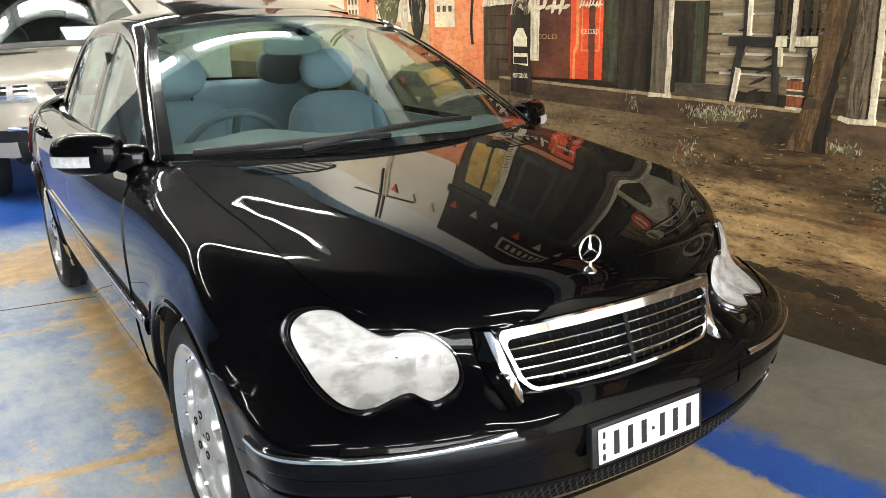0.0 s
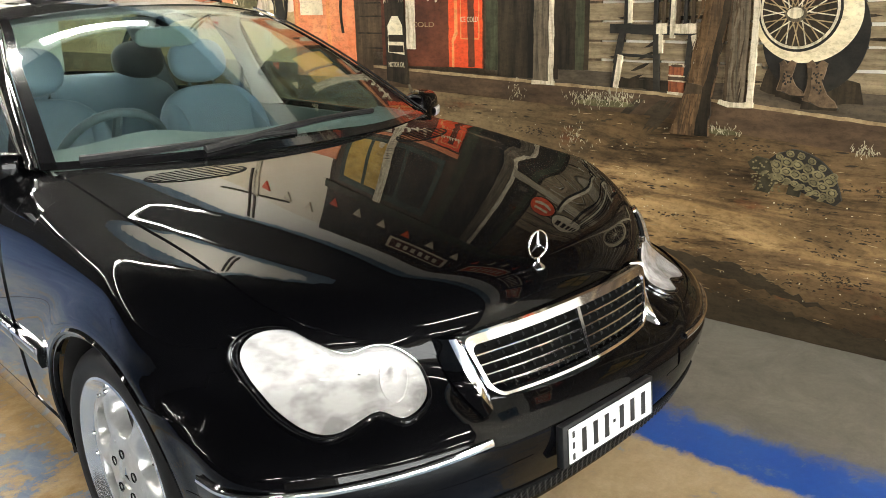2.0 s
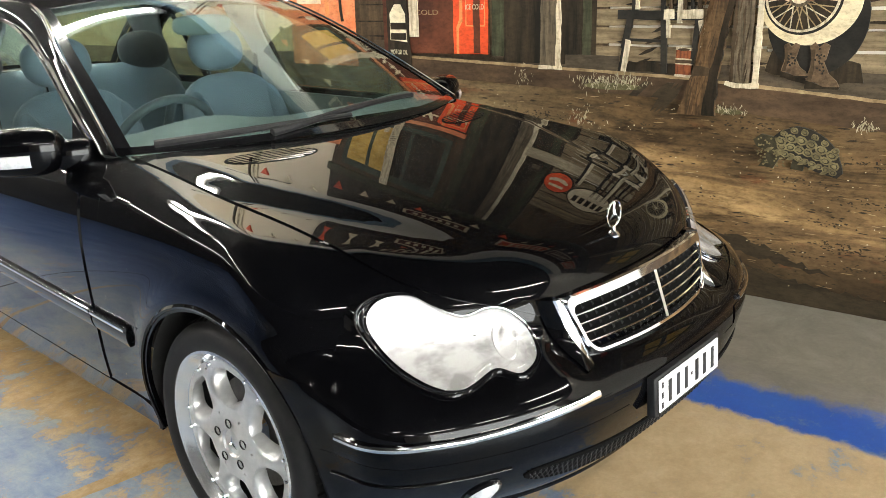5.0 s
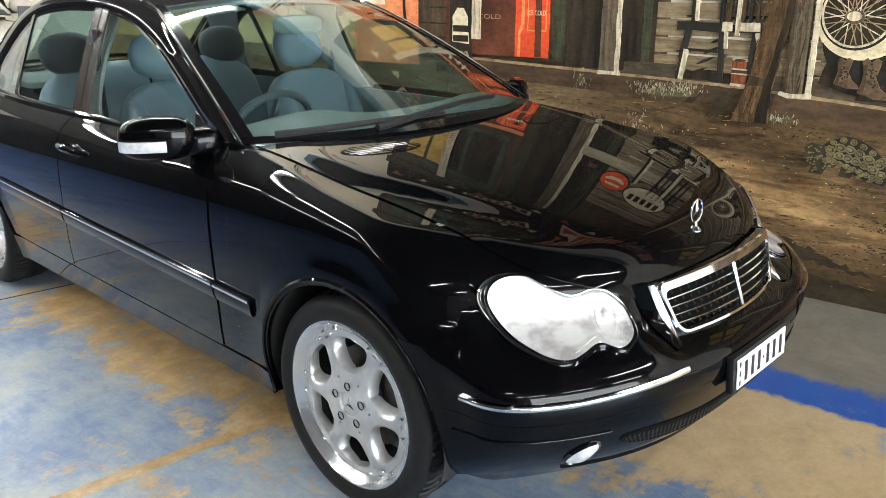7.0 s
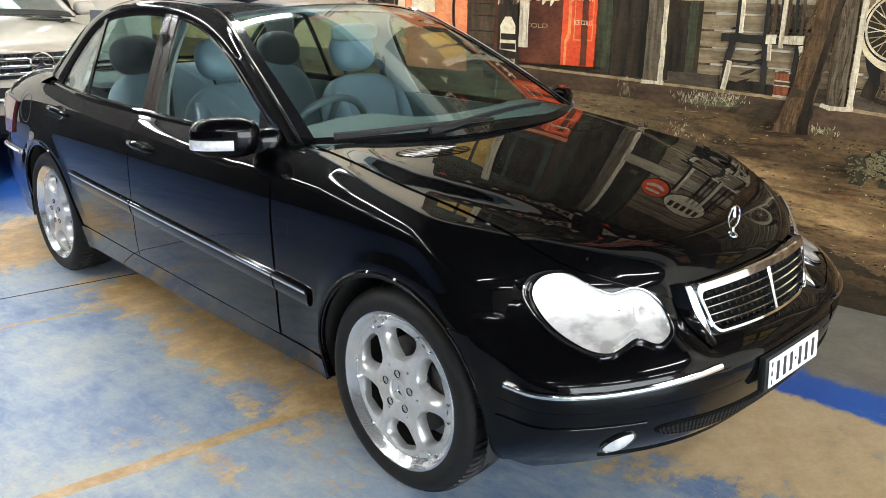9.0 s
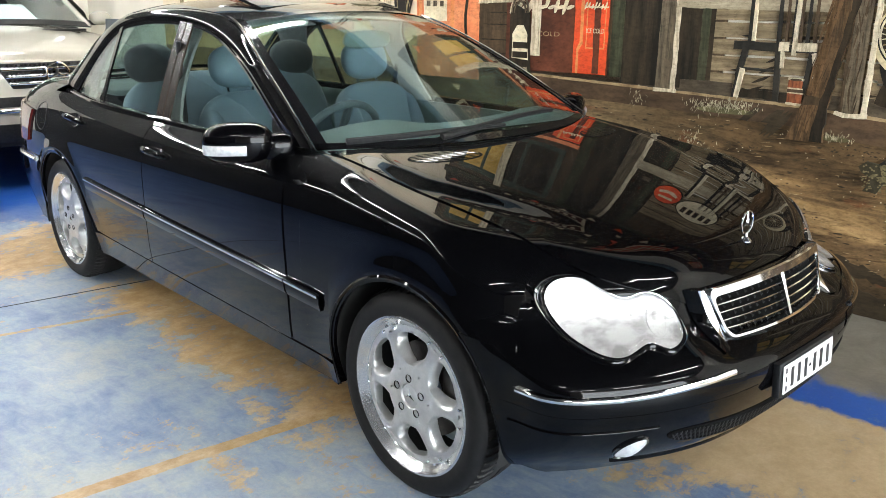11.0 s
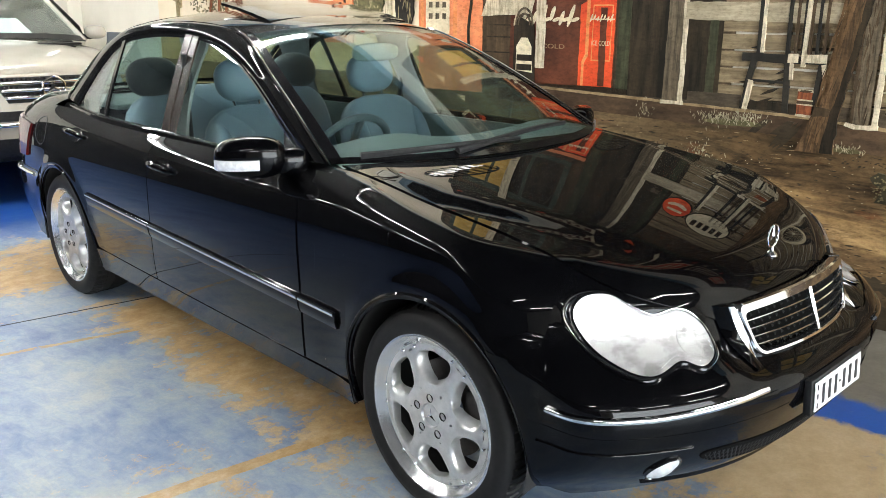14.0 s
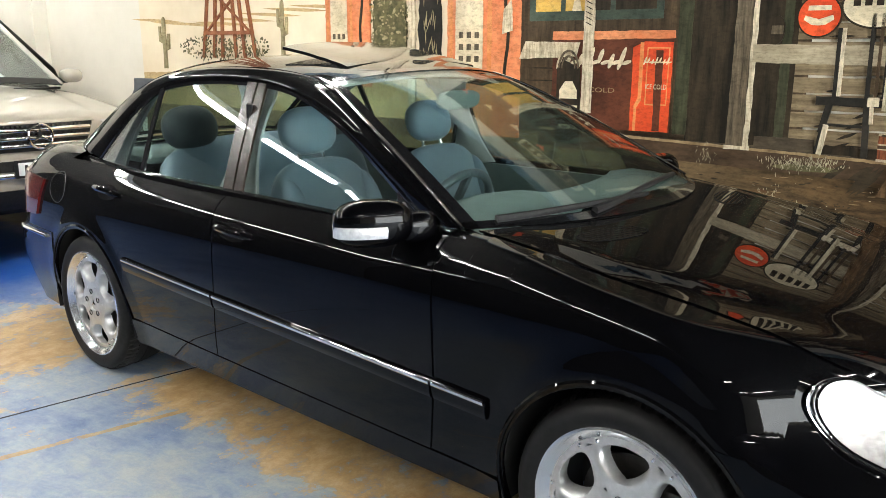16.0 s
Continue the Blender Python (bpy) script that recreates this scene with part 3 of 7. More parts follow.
def rear_bumper(parent):
    n, m = 61, 14
    w = np.linspace(-1, 1, n)[:, None] * math.radians(116)
    z = np.linspace(0.2, 0.60, m)[None, :] + 0 * w
    w = w + 0 * z
    d = np.stack([np.sin(w), np.cos(w), np.zeros_like(w)], -1)
    P = cast(np.stack([np.sign(w) * 0.30 * np.minimum(1, np.abs(w)), np.full_like(w, 3.30), z], -1), d)
    return panel("rear_bumper", P, PAINT, parent, "", 0.004, 0.014)


def strip_on(parent, name, fn, span, zmid, height, off, material, label="", n=60, m=5, mirror=False, curve=0.006):
    """A moulding along a line of the skin, domed across."""
    q = np.linspace(span[0], span[1], n)[:, None]
    v = np.linspace(-1, 1, m)[None, :]
    z = zmid(q) + v * height / 2
    P = fn(q + 0 * v, z)
    N = normal(P)
    P = P + N * (curve * (1 - v ** 2))[..., None]
    return panel(name, P, material, parent, label, off, off + 0.004, mirror, N)


front_bumper(sedan)
rear_bumper(sedan)


def closed_curve(points, n):
    """A smooth closed line through a few points."""
    P = [Vector(p) for p in points]
    k, out = len(P), []
    for i in range(n):
        u = i * k / n
        j, f = int(u), u - int(u)
        a, b, c, d = (P[(j + q) % k] for q in (-1, 0, 1, 2))
        out.append(0.5 * ((2 * b) + (c - a) * f + (2 * a - 5 * b + 4 * c - d) * f * f + (3 * b - a - 3 * c + d) * f ** 3))
    return np.array(out)


def lamp_outline(n):
    """The peanut outline of a head lamp, as (s, z): a leaning outer oval that flows into a rounder inner one."""
    c0 = np.array((0.742, 0.644))
    L = closed_curve([(1.020, 0.736), (0.966, 0.741), (0.887, 0.714), (0.794, 0.688), (0.690, 0.696), (0.580, 0.683), (0.485, 0.642), (0.481, 0.595), (0.574, 0.571), (0.666, 0.583), (0.768, 0.565), (0.876, 0.585), (0.967, 0.622), (1.018, 0.686)], n)
    return c0, L - c0


def head_lamp(mirror):
    n = 96
    c0, O = lamp_outline(n)

    def layer(name, radii, heights, material, parent, label=""):
        rows = []
        for r, h in zip(radii, heights):
            P = on_front(c0[0] + O[:, 0] * r, c0[1] + O[:, 1] * r)
            rows.append(P + normal(P) * h)
        V = np.array(rows)
        if mirror:
            V = flip(V)
        return oriented(name, V.reshape(-1, 3), grid_faces(len(radii), n, False, True), material, parent, label, sharp=50)

    lamp = layer("head_lamp", (0.02, 0.25, 0.5, 0.75, 0.93, 0.97), (0.004, 0.004, 0.004, 0.005, 0.007, 0.010), REFLECTOR, sedan, "clear peanut-shaped head lamp with silver inside")
    rr = np.array([0.01, 0.2, 0.4, 0.6, 0.75, 0.88, 0.96, 0.99, 1.0])
    layer("lens", rr, 0.010 + 0.012 * np.sqrt(np.clip(1 - rr ** 2.6, 0, 1)) - 0.006 * rr ** 14, CLEAR, lamp, "clear lamp lens").visible_shadow = False
    layer("seal", (0.984, 0.99, 1.006, 1.015, 1.020), (0.008, 0.011, 0.011, 0.007, 0.0), GLOSSBLACK, lamp, "black rubber seal")
    layer("rim_trim", (1.018, 1.023, 1.031, 1.036), (0.004, 0.010, 0.010, 0.002), CHROME, lamp, "thin bright edge")
    for name, cs, cz, r in (("dipped_bowl", 0.605, 0.638, 0.046),):
        rows, th = [], np.linspace(0, 2 * math.pi, 40, endpoint=False)
        for q, h in ((1.0, 0.004), (0.97, 0.009), (0.92, 0.009), (0.86, 0.004), (0.5, 0.002), (0.34, 0.003), (0.30, 0.008), (0.02, 0.010)):
            P = on_front(cs + r * 1.35 * q * np.cos(th), cz + r * q * np.sin(th))
            rows.append(P + normal(P) * (h * 0.22 + 0.0045))
        V = np.array(rows)
        oriented(name, (flip(V) if mirror else V).reshape(-1, 3), grid_faces(len(rows), 40, False, True), REFLECTOR, lamp, "", sharp=40)


both(head_lamp)


def grille(parent):
    """A chrome frame with four bars a side, a middle bar and a dark mesh behind."""
    def P(g, h, off):
        g, h = np.broadcast_arrays(np.asarray(g, float), np.asarray(h, float))
        z = 0.548 + h * (0.142 + 0.008 * (1 - g ** 2))
        Q = np.stack([g * (0.292 + 0.050 * h), -0.712 + 0.054 * h + 0.040 * g ** 2, z], -1)
        N = np.broadcast_to(np.array([0, -0.93, 0.36]), Q.shape)
        return Q + N * np.broadcast_to(np.asarray(off, float), Q.shape[:-1])[..., None]

    def loop(inset_x, inset_b, inset_t, off, n=40):
        u = []
        k = 0.10
        for a in np.linspace(-1 + k, 1 - k, n):
            u.append((a, 0))
        for a in np.linspace(-90, 0, 6):
            u.append((1 - k + k * math.cos(radians(a)), k * 3 + k * 3 * math.sin(radians(a))))
        for a in np.linspace(0, 90, 6):
            u.append((1 - k * 0.6 + k * 0.6 * math.cos(radians(a)), 1 - k * 1.8 + k * 1.8 * math.sin(radians(a))))
        for a in np.linspace(1 - k, -1 + k, n):
            u.append((a, 1))
        for a in np.linspace(90, 180, 6):
            u.append((-1 + k * 0.6 + k * 0.6 * math.cos(radians(a)), 1 - k * 1.8 + k * 1.8 * math.sin(radians(a))))
        for a in np.linspace(180, 270, 6):
            u.append((-1 + k + k * math.cos(radians(a)), k * 3 + k * 3 * math.sin(radians(a))))
        u = np.array(u)
        g = u[:, 0] * (1 - inset_x)
        h = inset_b + u[:, 1] * (1 - inset_b - inset_t)
        return P(g, h, off)

    rows = [loop(-0.004, -0.03, -0.02, -0.004), loop(0.0, 0.0, 0.0, 0.022), loop(0.010, 0.02, 0.03, 0.028), loop(0.036, 0.062, 0.165, 0.028), loop(0.044, 0.080, 0.185, 0.022), loop(0.048, 0.088, 0.195, 0.0)]
    frame_ = oriented("grille", np.array(rows).reshape(-1, 3), grid_faces(len(rows), len(rows[0]), False, True), CHROME, parent, "chrome-framed black grille with thin bars", sharp=28)
    back = P(np.linspace(-0.97, 0.97, 40)[:, None], np.linspace(0.05, 0.85, 8)[None, :], -0.002)
    mesh("grille_mesh", back.reshape(-1, 3), grid_faces(40, 8), GRILLEBACK, frame_, "black grille backing")
    for i in range(4):
        h = 0.215 + i * 0.152
        for sg in (-1, 1):
            g = np.linspace(0.02, 0.955, 24) * sg
            V = [P(g, h + dh, off) for dh, off in ((-0.010, 0.010), (-0.020, 0.018), (-0.017, 0.023), (0.0, 0.026), (0.017, 0.023), (0.020, 0.018), (0.010, 0.010))]
            oriented("grille_bar", np.array(V).reshape(-1, 3), grid_faces(7, 24), CHROME, frame_)
    # small dark studs of the mesh between the bars
    for i in range(5):
        for k in range(9):
            for sg in (-1, 1):
                V = [P(np.array([0.08 + 0.104 * k + dg]) * sg, 0.139 + 0.152 * i + dh, off)[0] for dg, dh, off in ((-0.004, -0.03, 0.002), (0.004, -0.03, 0.002), (0.004, 0.03, 0.002), (-0.004, 0.03, 0.002), (0.0, 0.0, 0.009))]
                oriented("mesh_stud", V, [(0, 1, 4), (1, 2, 4), (2, 3, 4), (3, 0, 4)], PLASTIC, frame_, "", False)
    V = [P(np.full(12, gg), np.linspace(0.08, 0.84, 12), off) for gg, off in ((-0.014, 0.012), (-0.014, 0.026), (0.0, 0.031), (0.014, 0.026), (0.014, 0.012))]
    oriented("middle_bar", np.array(V).reshape(-1, 3), grid_faces(5, 12), CHROME, frame_)


grille(sedan)


def grille_cheek(mirror):
    """The painted slope that falls from the grille's edge to the wing."""
    h, f = np.linspace(-0.02, 1.0, 14)[:, None], np.linspace(0, 1, 8)[None, :]
    z = 0.548 + h * 0.142 + 0 * f
    inner = np.stack([0.294 + 0.050 * h, -0.672 + 0.054 * h - 0.020 + 0 * h, 0.548 + h * 0.142 + 0.006], -1)
    outer = on_front((0.292 + 0.050 * h + 0.062 - 0.012 * h), 0.548 + h * 0.142)
    outer = outer + normal(outer) * 0.004
    P = inner + (outer - inner) * f[..., None] - np.array([0, 1.0, 0]) * (0.010 * np.sin(math.pi * f) * (f < 2))[..., None]
    N = grid_normals(P)
    N = N * np.where(N[..., 1:2] > 0, -1.0, 1.0)
    panel("grille_side", P[:, :4], CHROME, sedan, "chrome side of the grille frame", 0.001, 0.03, mirror, N[:, :4])
    panel("grille_cheek", P[:, 3:], PAINT, sedan, "", 0.001, 0.03, mirror, N[:, 3:])


both(grille_cheek)


def bonnet_star(parent):
    """The upright ring ornament with three points on a round foot."""
    x, y, z = 0.0, -0.570, float(on_top(0.0, -0.570)[2]) + 0.003
    foot = lathe("ornament_foot", [(0.0, 0.012), (0.006, 0.012), (0.010, 0.008), (0.014, 0.004), (0.018, 0.0), (0.018, -0.004)], CHROME, parent, "chrome ring ornament on a round foot", 28, "z", (x, y, z))
    lathe("stem", [(0.0, 0.022), (0.0045, 0.022), (0.006, 0.010)], CHROME, foot, "", 14, "z", (x, y, z))
    c = (x, y, z + 0.054)
    R = 0.0335
    tube("ring", [(c[0] + R * math.cos(a), c[1], c[2] + R * math.sin(a)) for a in np.linspace(0, 2 * math.pi, 40, endpoint=False)], 0.0027, CHROME, foot, "", 8, True)
    for a in (90, 210, 330):
        d = Vector((math.cos(radians(a)), 0, math.sin(radians(a))))
        sd = Vector((-d.z, 0, d.x))
        cc = Vector(c)
        V = [cc + d * R, cc + sd * 0.0048 + d * 0.004, cc - sd * 0.0048 + d * 0.004, cc + Vector((0, 0.004, 0)), cc + Vector((0, -0.004, 0))]
        oriented("point", V, [(0, 1, 4), (0, 4, 2), (0, 3, 1), (0, 2, 3)], CHROME, foot, "", smooth=False)


bonnet_star(sedan)

# bumper mouldings, lower mouth, fog lamps, plate
both(lambda mirror: (
    strip_on(sedan, "bumper_moulding", on_front, (0.325, 0.985), lambda q: 0.476 + 0 * q, 0.048, 0.006, PAINT, mirror=mirror, curve=0.0015),
    strip_on(sedan, "bumper_chrome", on_front, (0.372, 0.975), lambda q: 0.511 - 0.014 * np.clip((q - 0.4) / 0.35, 0, 1), 0.0125, 0.012, CHROME, "slim chrome strip", mirror=mirror, curve=0.003)))


strip_on(sedan, "bumper_lip", on_front, (-0.78, 0.78), lambda q: 0.262 + 0.010 * q ** 2, 0.012, 0.004, PAINT, n=90, curve=0.006)
both(lambda mirror: (
    strip_on(sedan, "bumper_groove", on_front, (0.262, 1.02), lambda q: 0.447 + 0 * q, 0.005, 0.0048, PAINT, n=50, mirror=mirror, curve=0.0),
    strip_on(sedan, "bumper_groove", on_front, (0.64, 1.00), lambda q: 0.405 - 0.01 * (q - 0.6), 0.005, 0.0048, PAINT, n=30, mirror=mirror, curve=0.004)))


def bumper_mouth(parent):
    n, m = 70, 7
    g, h = np.linspace(-1, 1, n)[:, None], np.linspace(-1, 1, m)[None, :]
    s = g * 0.60 + 0 * h
    z = 0.334 + 0.030 * g ** 2 + h * 0.029 * np.sqrt(np.clip(1.02 - np.abs(g) ** 6, 0, 1))
    P = on_front(s, z)
    back = panel("bumper_mouth", P, GRILLEBACK, parent, "black honeycomb mouth in the bumper", 0.007, 0.01)
    # crossing mesh bars
    for k in range(64):
        g0 = -0.97 + 1.94 * k / 63
        for lean in (-0.02, 0.02):
            gg = np.clip(np.array([g0 - lean, g0 + lean]), -0.98, 0.98)
            Q = on_front(gg * 0.60, 0.334 + 0.030 * gg ** 2 + np.array([-0.021, 0.021]) * np.sqrt(np.clip(1.02 - np.abs(gg) ** 6, 0, 1)))
            N = normal(Q)
            tube("mesh_bar", [tuple(Q[0] + N[0] * 0.009), tuple(Q[1] + N[1] * 0.009)], 0.0022, PLASTIC, back, "", 4)


bumper_mouth(sedan)


def fog_lamp(mirror):
    th = np.linspace(0, 2 * math.pi, 36, endpoint=False)
    rows = []
    for q, h in ((1.08, 0.004), (1.04, 0.010), (1.0, 0.012), (0.95, 0.006), (0.9, 0.010), (0.5, 0.018), (0.02, 0.020)):
        P = on_front(0.716 + 0.050 * q * np.cos(th), 0.333 + q * (0.029 * np.sin(th) - 0.024 * np.cos(th)))
        rows.append(P + normal(P) * h)
    V = np.array(rows)
    if mirror:
        V = flip(V)
    V = V.reshape(-1, 3)
    rim = oriented("fog_lamp", V[:36 * 4], grid_faces(4, 36, False, True), GLOSSBLACK, sedan, "oval fog lamp")
    oriented("fog_lens", V[36 * 3:], grid_faces(4, 36, False, True), LAMPBASE, rim, "pale glass lens")


both(fog_lamp)


def number_plate(parent):
    y, z, tilt = -0.803, 0.442, 4
    at = pose(-0.022, y, z, -tilt, 0, 0)
    def flat(name, size, place, material, par, label="", bevel=0.002):
        bm = box_bm(size, place, bevel)
        bmesh.ops.transform(bm, matrix=at, verts=bm.verts)
        return from_bm(name, bm, material, par, label)
    holder = flat("plate_holder", (0.348, 0.022, 0.100), (0, 0.006, 0), PLASTIC, parent, "black plate holder", 0.004)
    flat("number_plate", (0.318, 0.004, 0.082), (0, -0.008, 0), WHITEPLASTIC, holder, "white plate with plain black bars")
    for x in (-0.108, -0.066, -0.024, 0.034, 0.077, 0.122):
        flat("plate_bar", (0.016, 0.002, 0.056), (x, -0.0105, 0), BLACKINK, holder, "", 0.0)
    flat("plate_bar", (0.008, 0.002, 0.008), (0.005, -0.0105, 0), BLACKINK, holder, "", 0.0)
    for zz in (-0.026, 0, 0.026):
        flat("plate_bar", (0.007, 0.002, 0.015), (-0.145, -0.0105, zz), BLACKINK, holder, "", 0.0)


number_plate(sedan)

# doors
def side_panel(name, front, rear, low, high, mirror, label="", n=44, m=30):
    """A door skin; front and rear give y for a height, low and high give z for a y."""
    t, h = np.linspace(0, 1, n)[:, None], np.linspace(0, 1, m)[None, :]
    z = 0.3 + 0.6 * h + 0 * t
    for _ in range(4):
        y = front(z) + t * (rear(z) - front(z))
        z = low(y) + h * (high(y) - low(y))
    return panel(name, on_side(y, z), PAINT, sedan, label, 0.004, 0.012, mirror)


BELT = lambda y: 0.922 + 0.010 * (y - 0.9)
DOOR_F = spline([0.2, 0.35, 0.55, 0.75, 0.95], [0.655, 0.615, 0.592, 0.600, 0.63])
DOOR_M = spline([0.2, 0.35, 0.55, 0.75, 0.95], [1.735, 1.705, 1.672, 1.668, 1.71])
DOOR_R = spline([0.2, 0.36, 0.50, 0.62, 0.75, 0.88, 0.95], [2.235, 2.262, 2.315, 2.400, 2.53, 2.72, 2.84])
SILL = lambda y: 0.292 + 0.018 * (y - 0.4)
both(lambda mirror: (
    side_panel("front_door", DOOR_F, lambda z: DOOR_M(z) - 0.003, SILL, BELT, mirror),
    side_panel("rear_door", lambda z: DOOR_M(z) + 0.003, DOOR_R, SILL, BELT, mirror),
    side_panel("sill_skirt", lambda z: 0.372 + 0 * z, lambda z: BASE - 0.372 + 0 * z, lambda y: 0.207 + 0 * y, lambda y: SILL(y) - 0.006, mirror, n=60, m=8)))

STRIP_Z = lambda y: 0.511 + 0.037 * (y - 0.39)
both(lambda mirror: (
    strip_on(sedan, "side_moulding", on_side, (0.395, 0.588), lambda q: STRIP_Z(q) - 0.012, 0.058, 0.008, PAINT, n=14, mirror=mirror),
    strip_on(sedan, "side_moulding", on_side, (0.598, 1.668), lambda q: STRIP_Z(q) - 0.012, 0.058, 0.008, PAINT, n=40, mirror=mirror),
    strip_on(sedan, "side_moulding", on_side, (1.680, 2.335), lambda q: STRIP_Z(q) - 0.012, 0.058, 0.008, PAINT, n=30, mirror=mirror),
    strip_on(sedan, "side_chrome", on_side, (0.400, 0.588), lambda q: STRIP_Z(q) + 0.008, 0.014, 0.015, CHROME, "slim chrome strip", n=14, mirror=mirror, curve=0.003),
    strip_on(sedan, "side_chrome", on_side, (0.598, 1.668), lambda q: STRIP_Z(q) + 0.008, 0.014, 0.015, CHROME, "slim chrome strip", n=40, mirror=mirror, curve=0.003),
    strip_on(sedan, "side_chrome", on_side, (1.680, 2.335), lambda q: STRIP_Z(q) + 0.008, 0.014, 0.015, CHROME, "slim chrome strip", n=30, mirror=mirror, curve=0.003)))


def door_handle(mirror, y, z):
    P = on_side(np.array([y - 0.11, y - 0.07, y, y + 0.07, y + 0.11]), z + np.array([-0.006, -0.003, 0, 0.003, 0.006]))
    N = normal(P)
    Q = P + N * np.array([0.004, 0.026, 0.034, 0.026, 0.004])[:, None]
    th = np.linspace(0, 2 * math.pi, 40, endpoint=False)
    C = on_side(y + 0.085 * np.cos(th), z - 0.004 + 0.030 * np.sin(th))
    NC = normal(C)
    rows = [C + NC * h * 1.0 for h in (0.005,)]
    mid = on_side(y + 0.085 * 0.9 * np.cos(th), z - 0.004 + 0.030 * 0.8 * np.sin(th))
    rows += [C + NC * 0.006, mid + NC * 0.0046]
    core = on_side(y + 0.02 * np.cos(th), z - 0.004 + 0.005 * np.sin(th))
    rows += [core + NC * 0.0046]
    V = np.array(rows)
    cup = oriented("handle_cup", (flip(V) if mirror else V).reshape(-1, 3), grid_faces(len(rows), 40, False, True), GLOSSBLACK, sedan, "")
    pts = [tuple(flip(q) if mirror else q) for q in np.array([np.stack([np.interp(v, np.arange(5), Q[:, i]) for i in range(3)]) for v in np.linspace(0, 4, 17)])]
    tube("door_handle", pts, [0.009 + 0.006 * math.sin(math.pi * k / 16) for k in range(17)], PAINT, cup, "", 10)
    kp = on_side(y - 0.125, z - 0.004)
    kn = normal(kp[None])[0]
    if mirror:
        kp, kn = flip(kp), flip(kn)


both(lambda mirror: (door_handle(mirror, 1.545, 0.822), door_handle(mirror, 2.48, 0.856)))


def wheel_lips(mirror):
    """The folded edge of each wheel arch and the dark liner inside it."""
    for yc in (0.0, BASE):
        th = np.linspace(math.radians(-14), math.radians(194), 60)
        rows = []
        for r, d in ((0.372, 0.001), (0.366, 0.006), (0.360, 0.004), (0.356, -0.016)):
            P = on_side(yc + r * np.cos(th), np.maximum(HUB_Z + r * np.sin(th), 0.2))
            rows.append(P + np.array([1.0, 0, 0]) * d)
        V = np.array(rows)
        oriented("arch_lip", (flip(V) if mirror else V).reshape(-1, 3), grid_faces(4, 60), PAINT, sedan)
        rows = []
        for x in (0.825, 0.52, 0.50):
            r = 0.364 if x > 0.51 else 0.02
            rows.append(np.stack([np.full(60, x), yc + r * np.cos(th), HUB_Z + r * np.sin(th)], -1))
        V = np.array(rows)
        oriented("arch_liner", (flip(V) if mirror else V).reshape(-1, 3), grid_faces(3, 60), DARK, sedan, "dark wheel-arch liner")


both(wheel_lips)
from_bm("underbody", box_bm((1.05, 3.8, 0.16), (0, 1.62, 0.26), 0.03), DARK, sedan, "dark underbody")

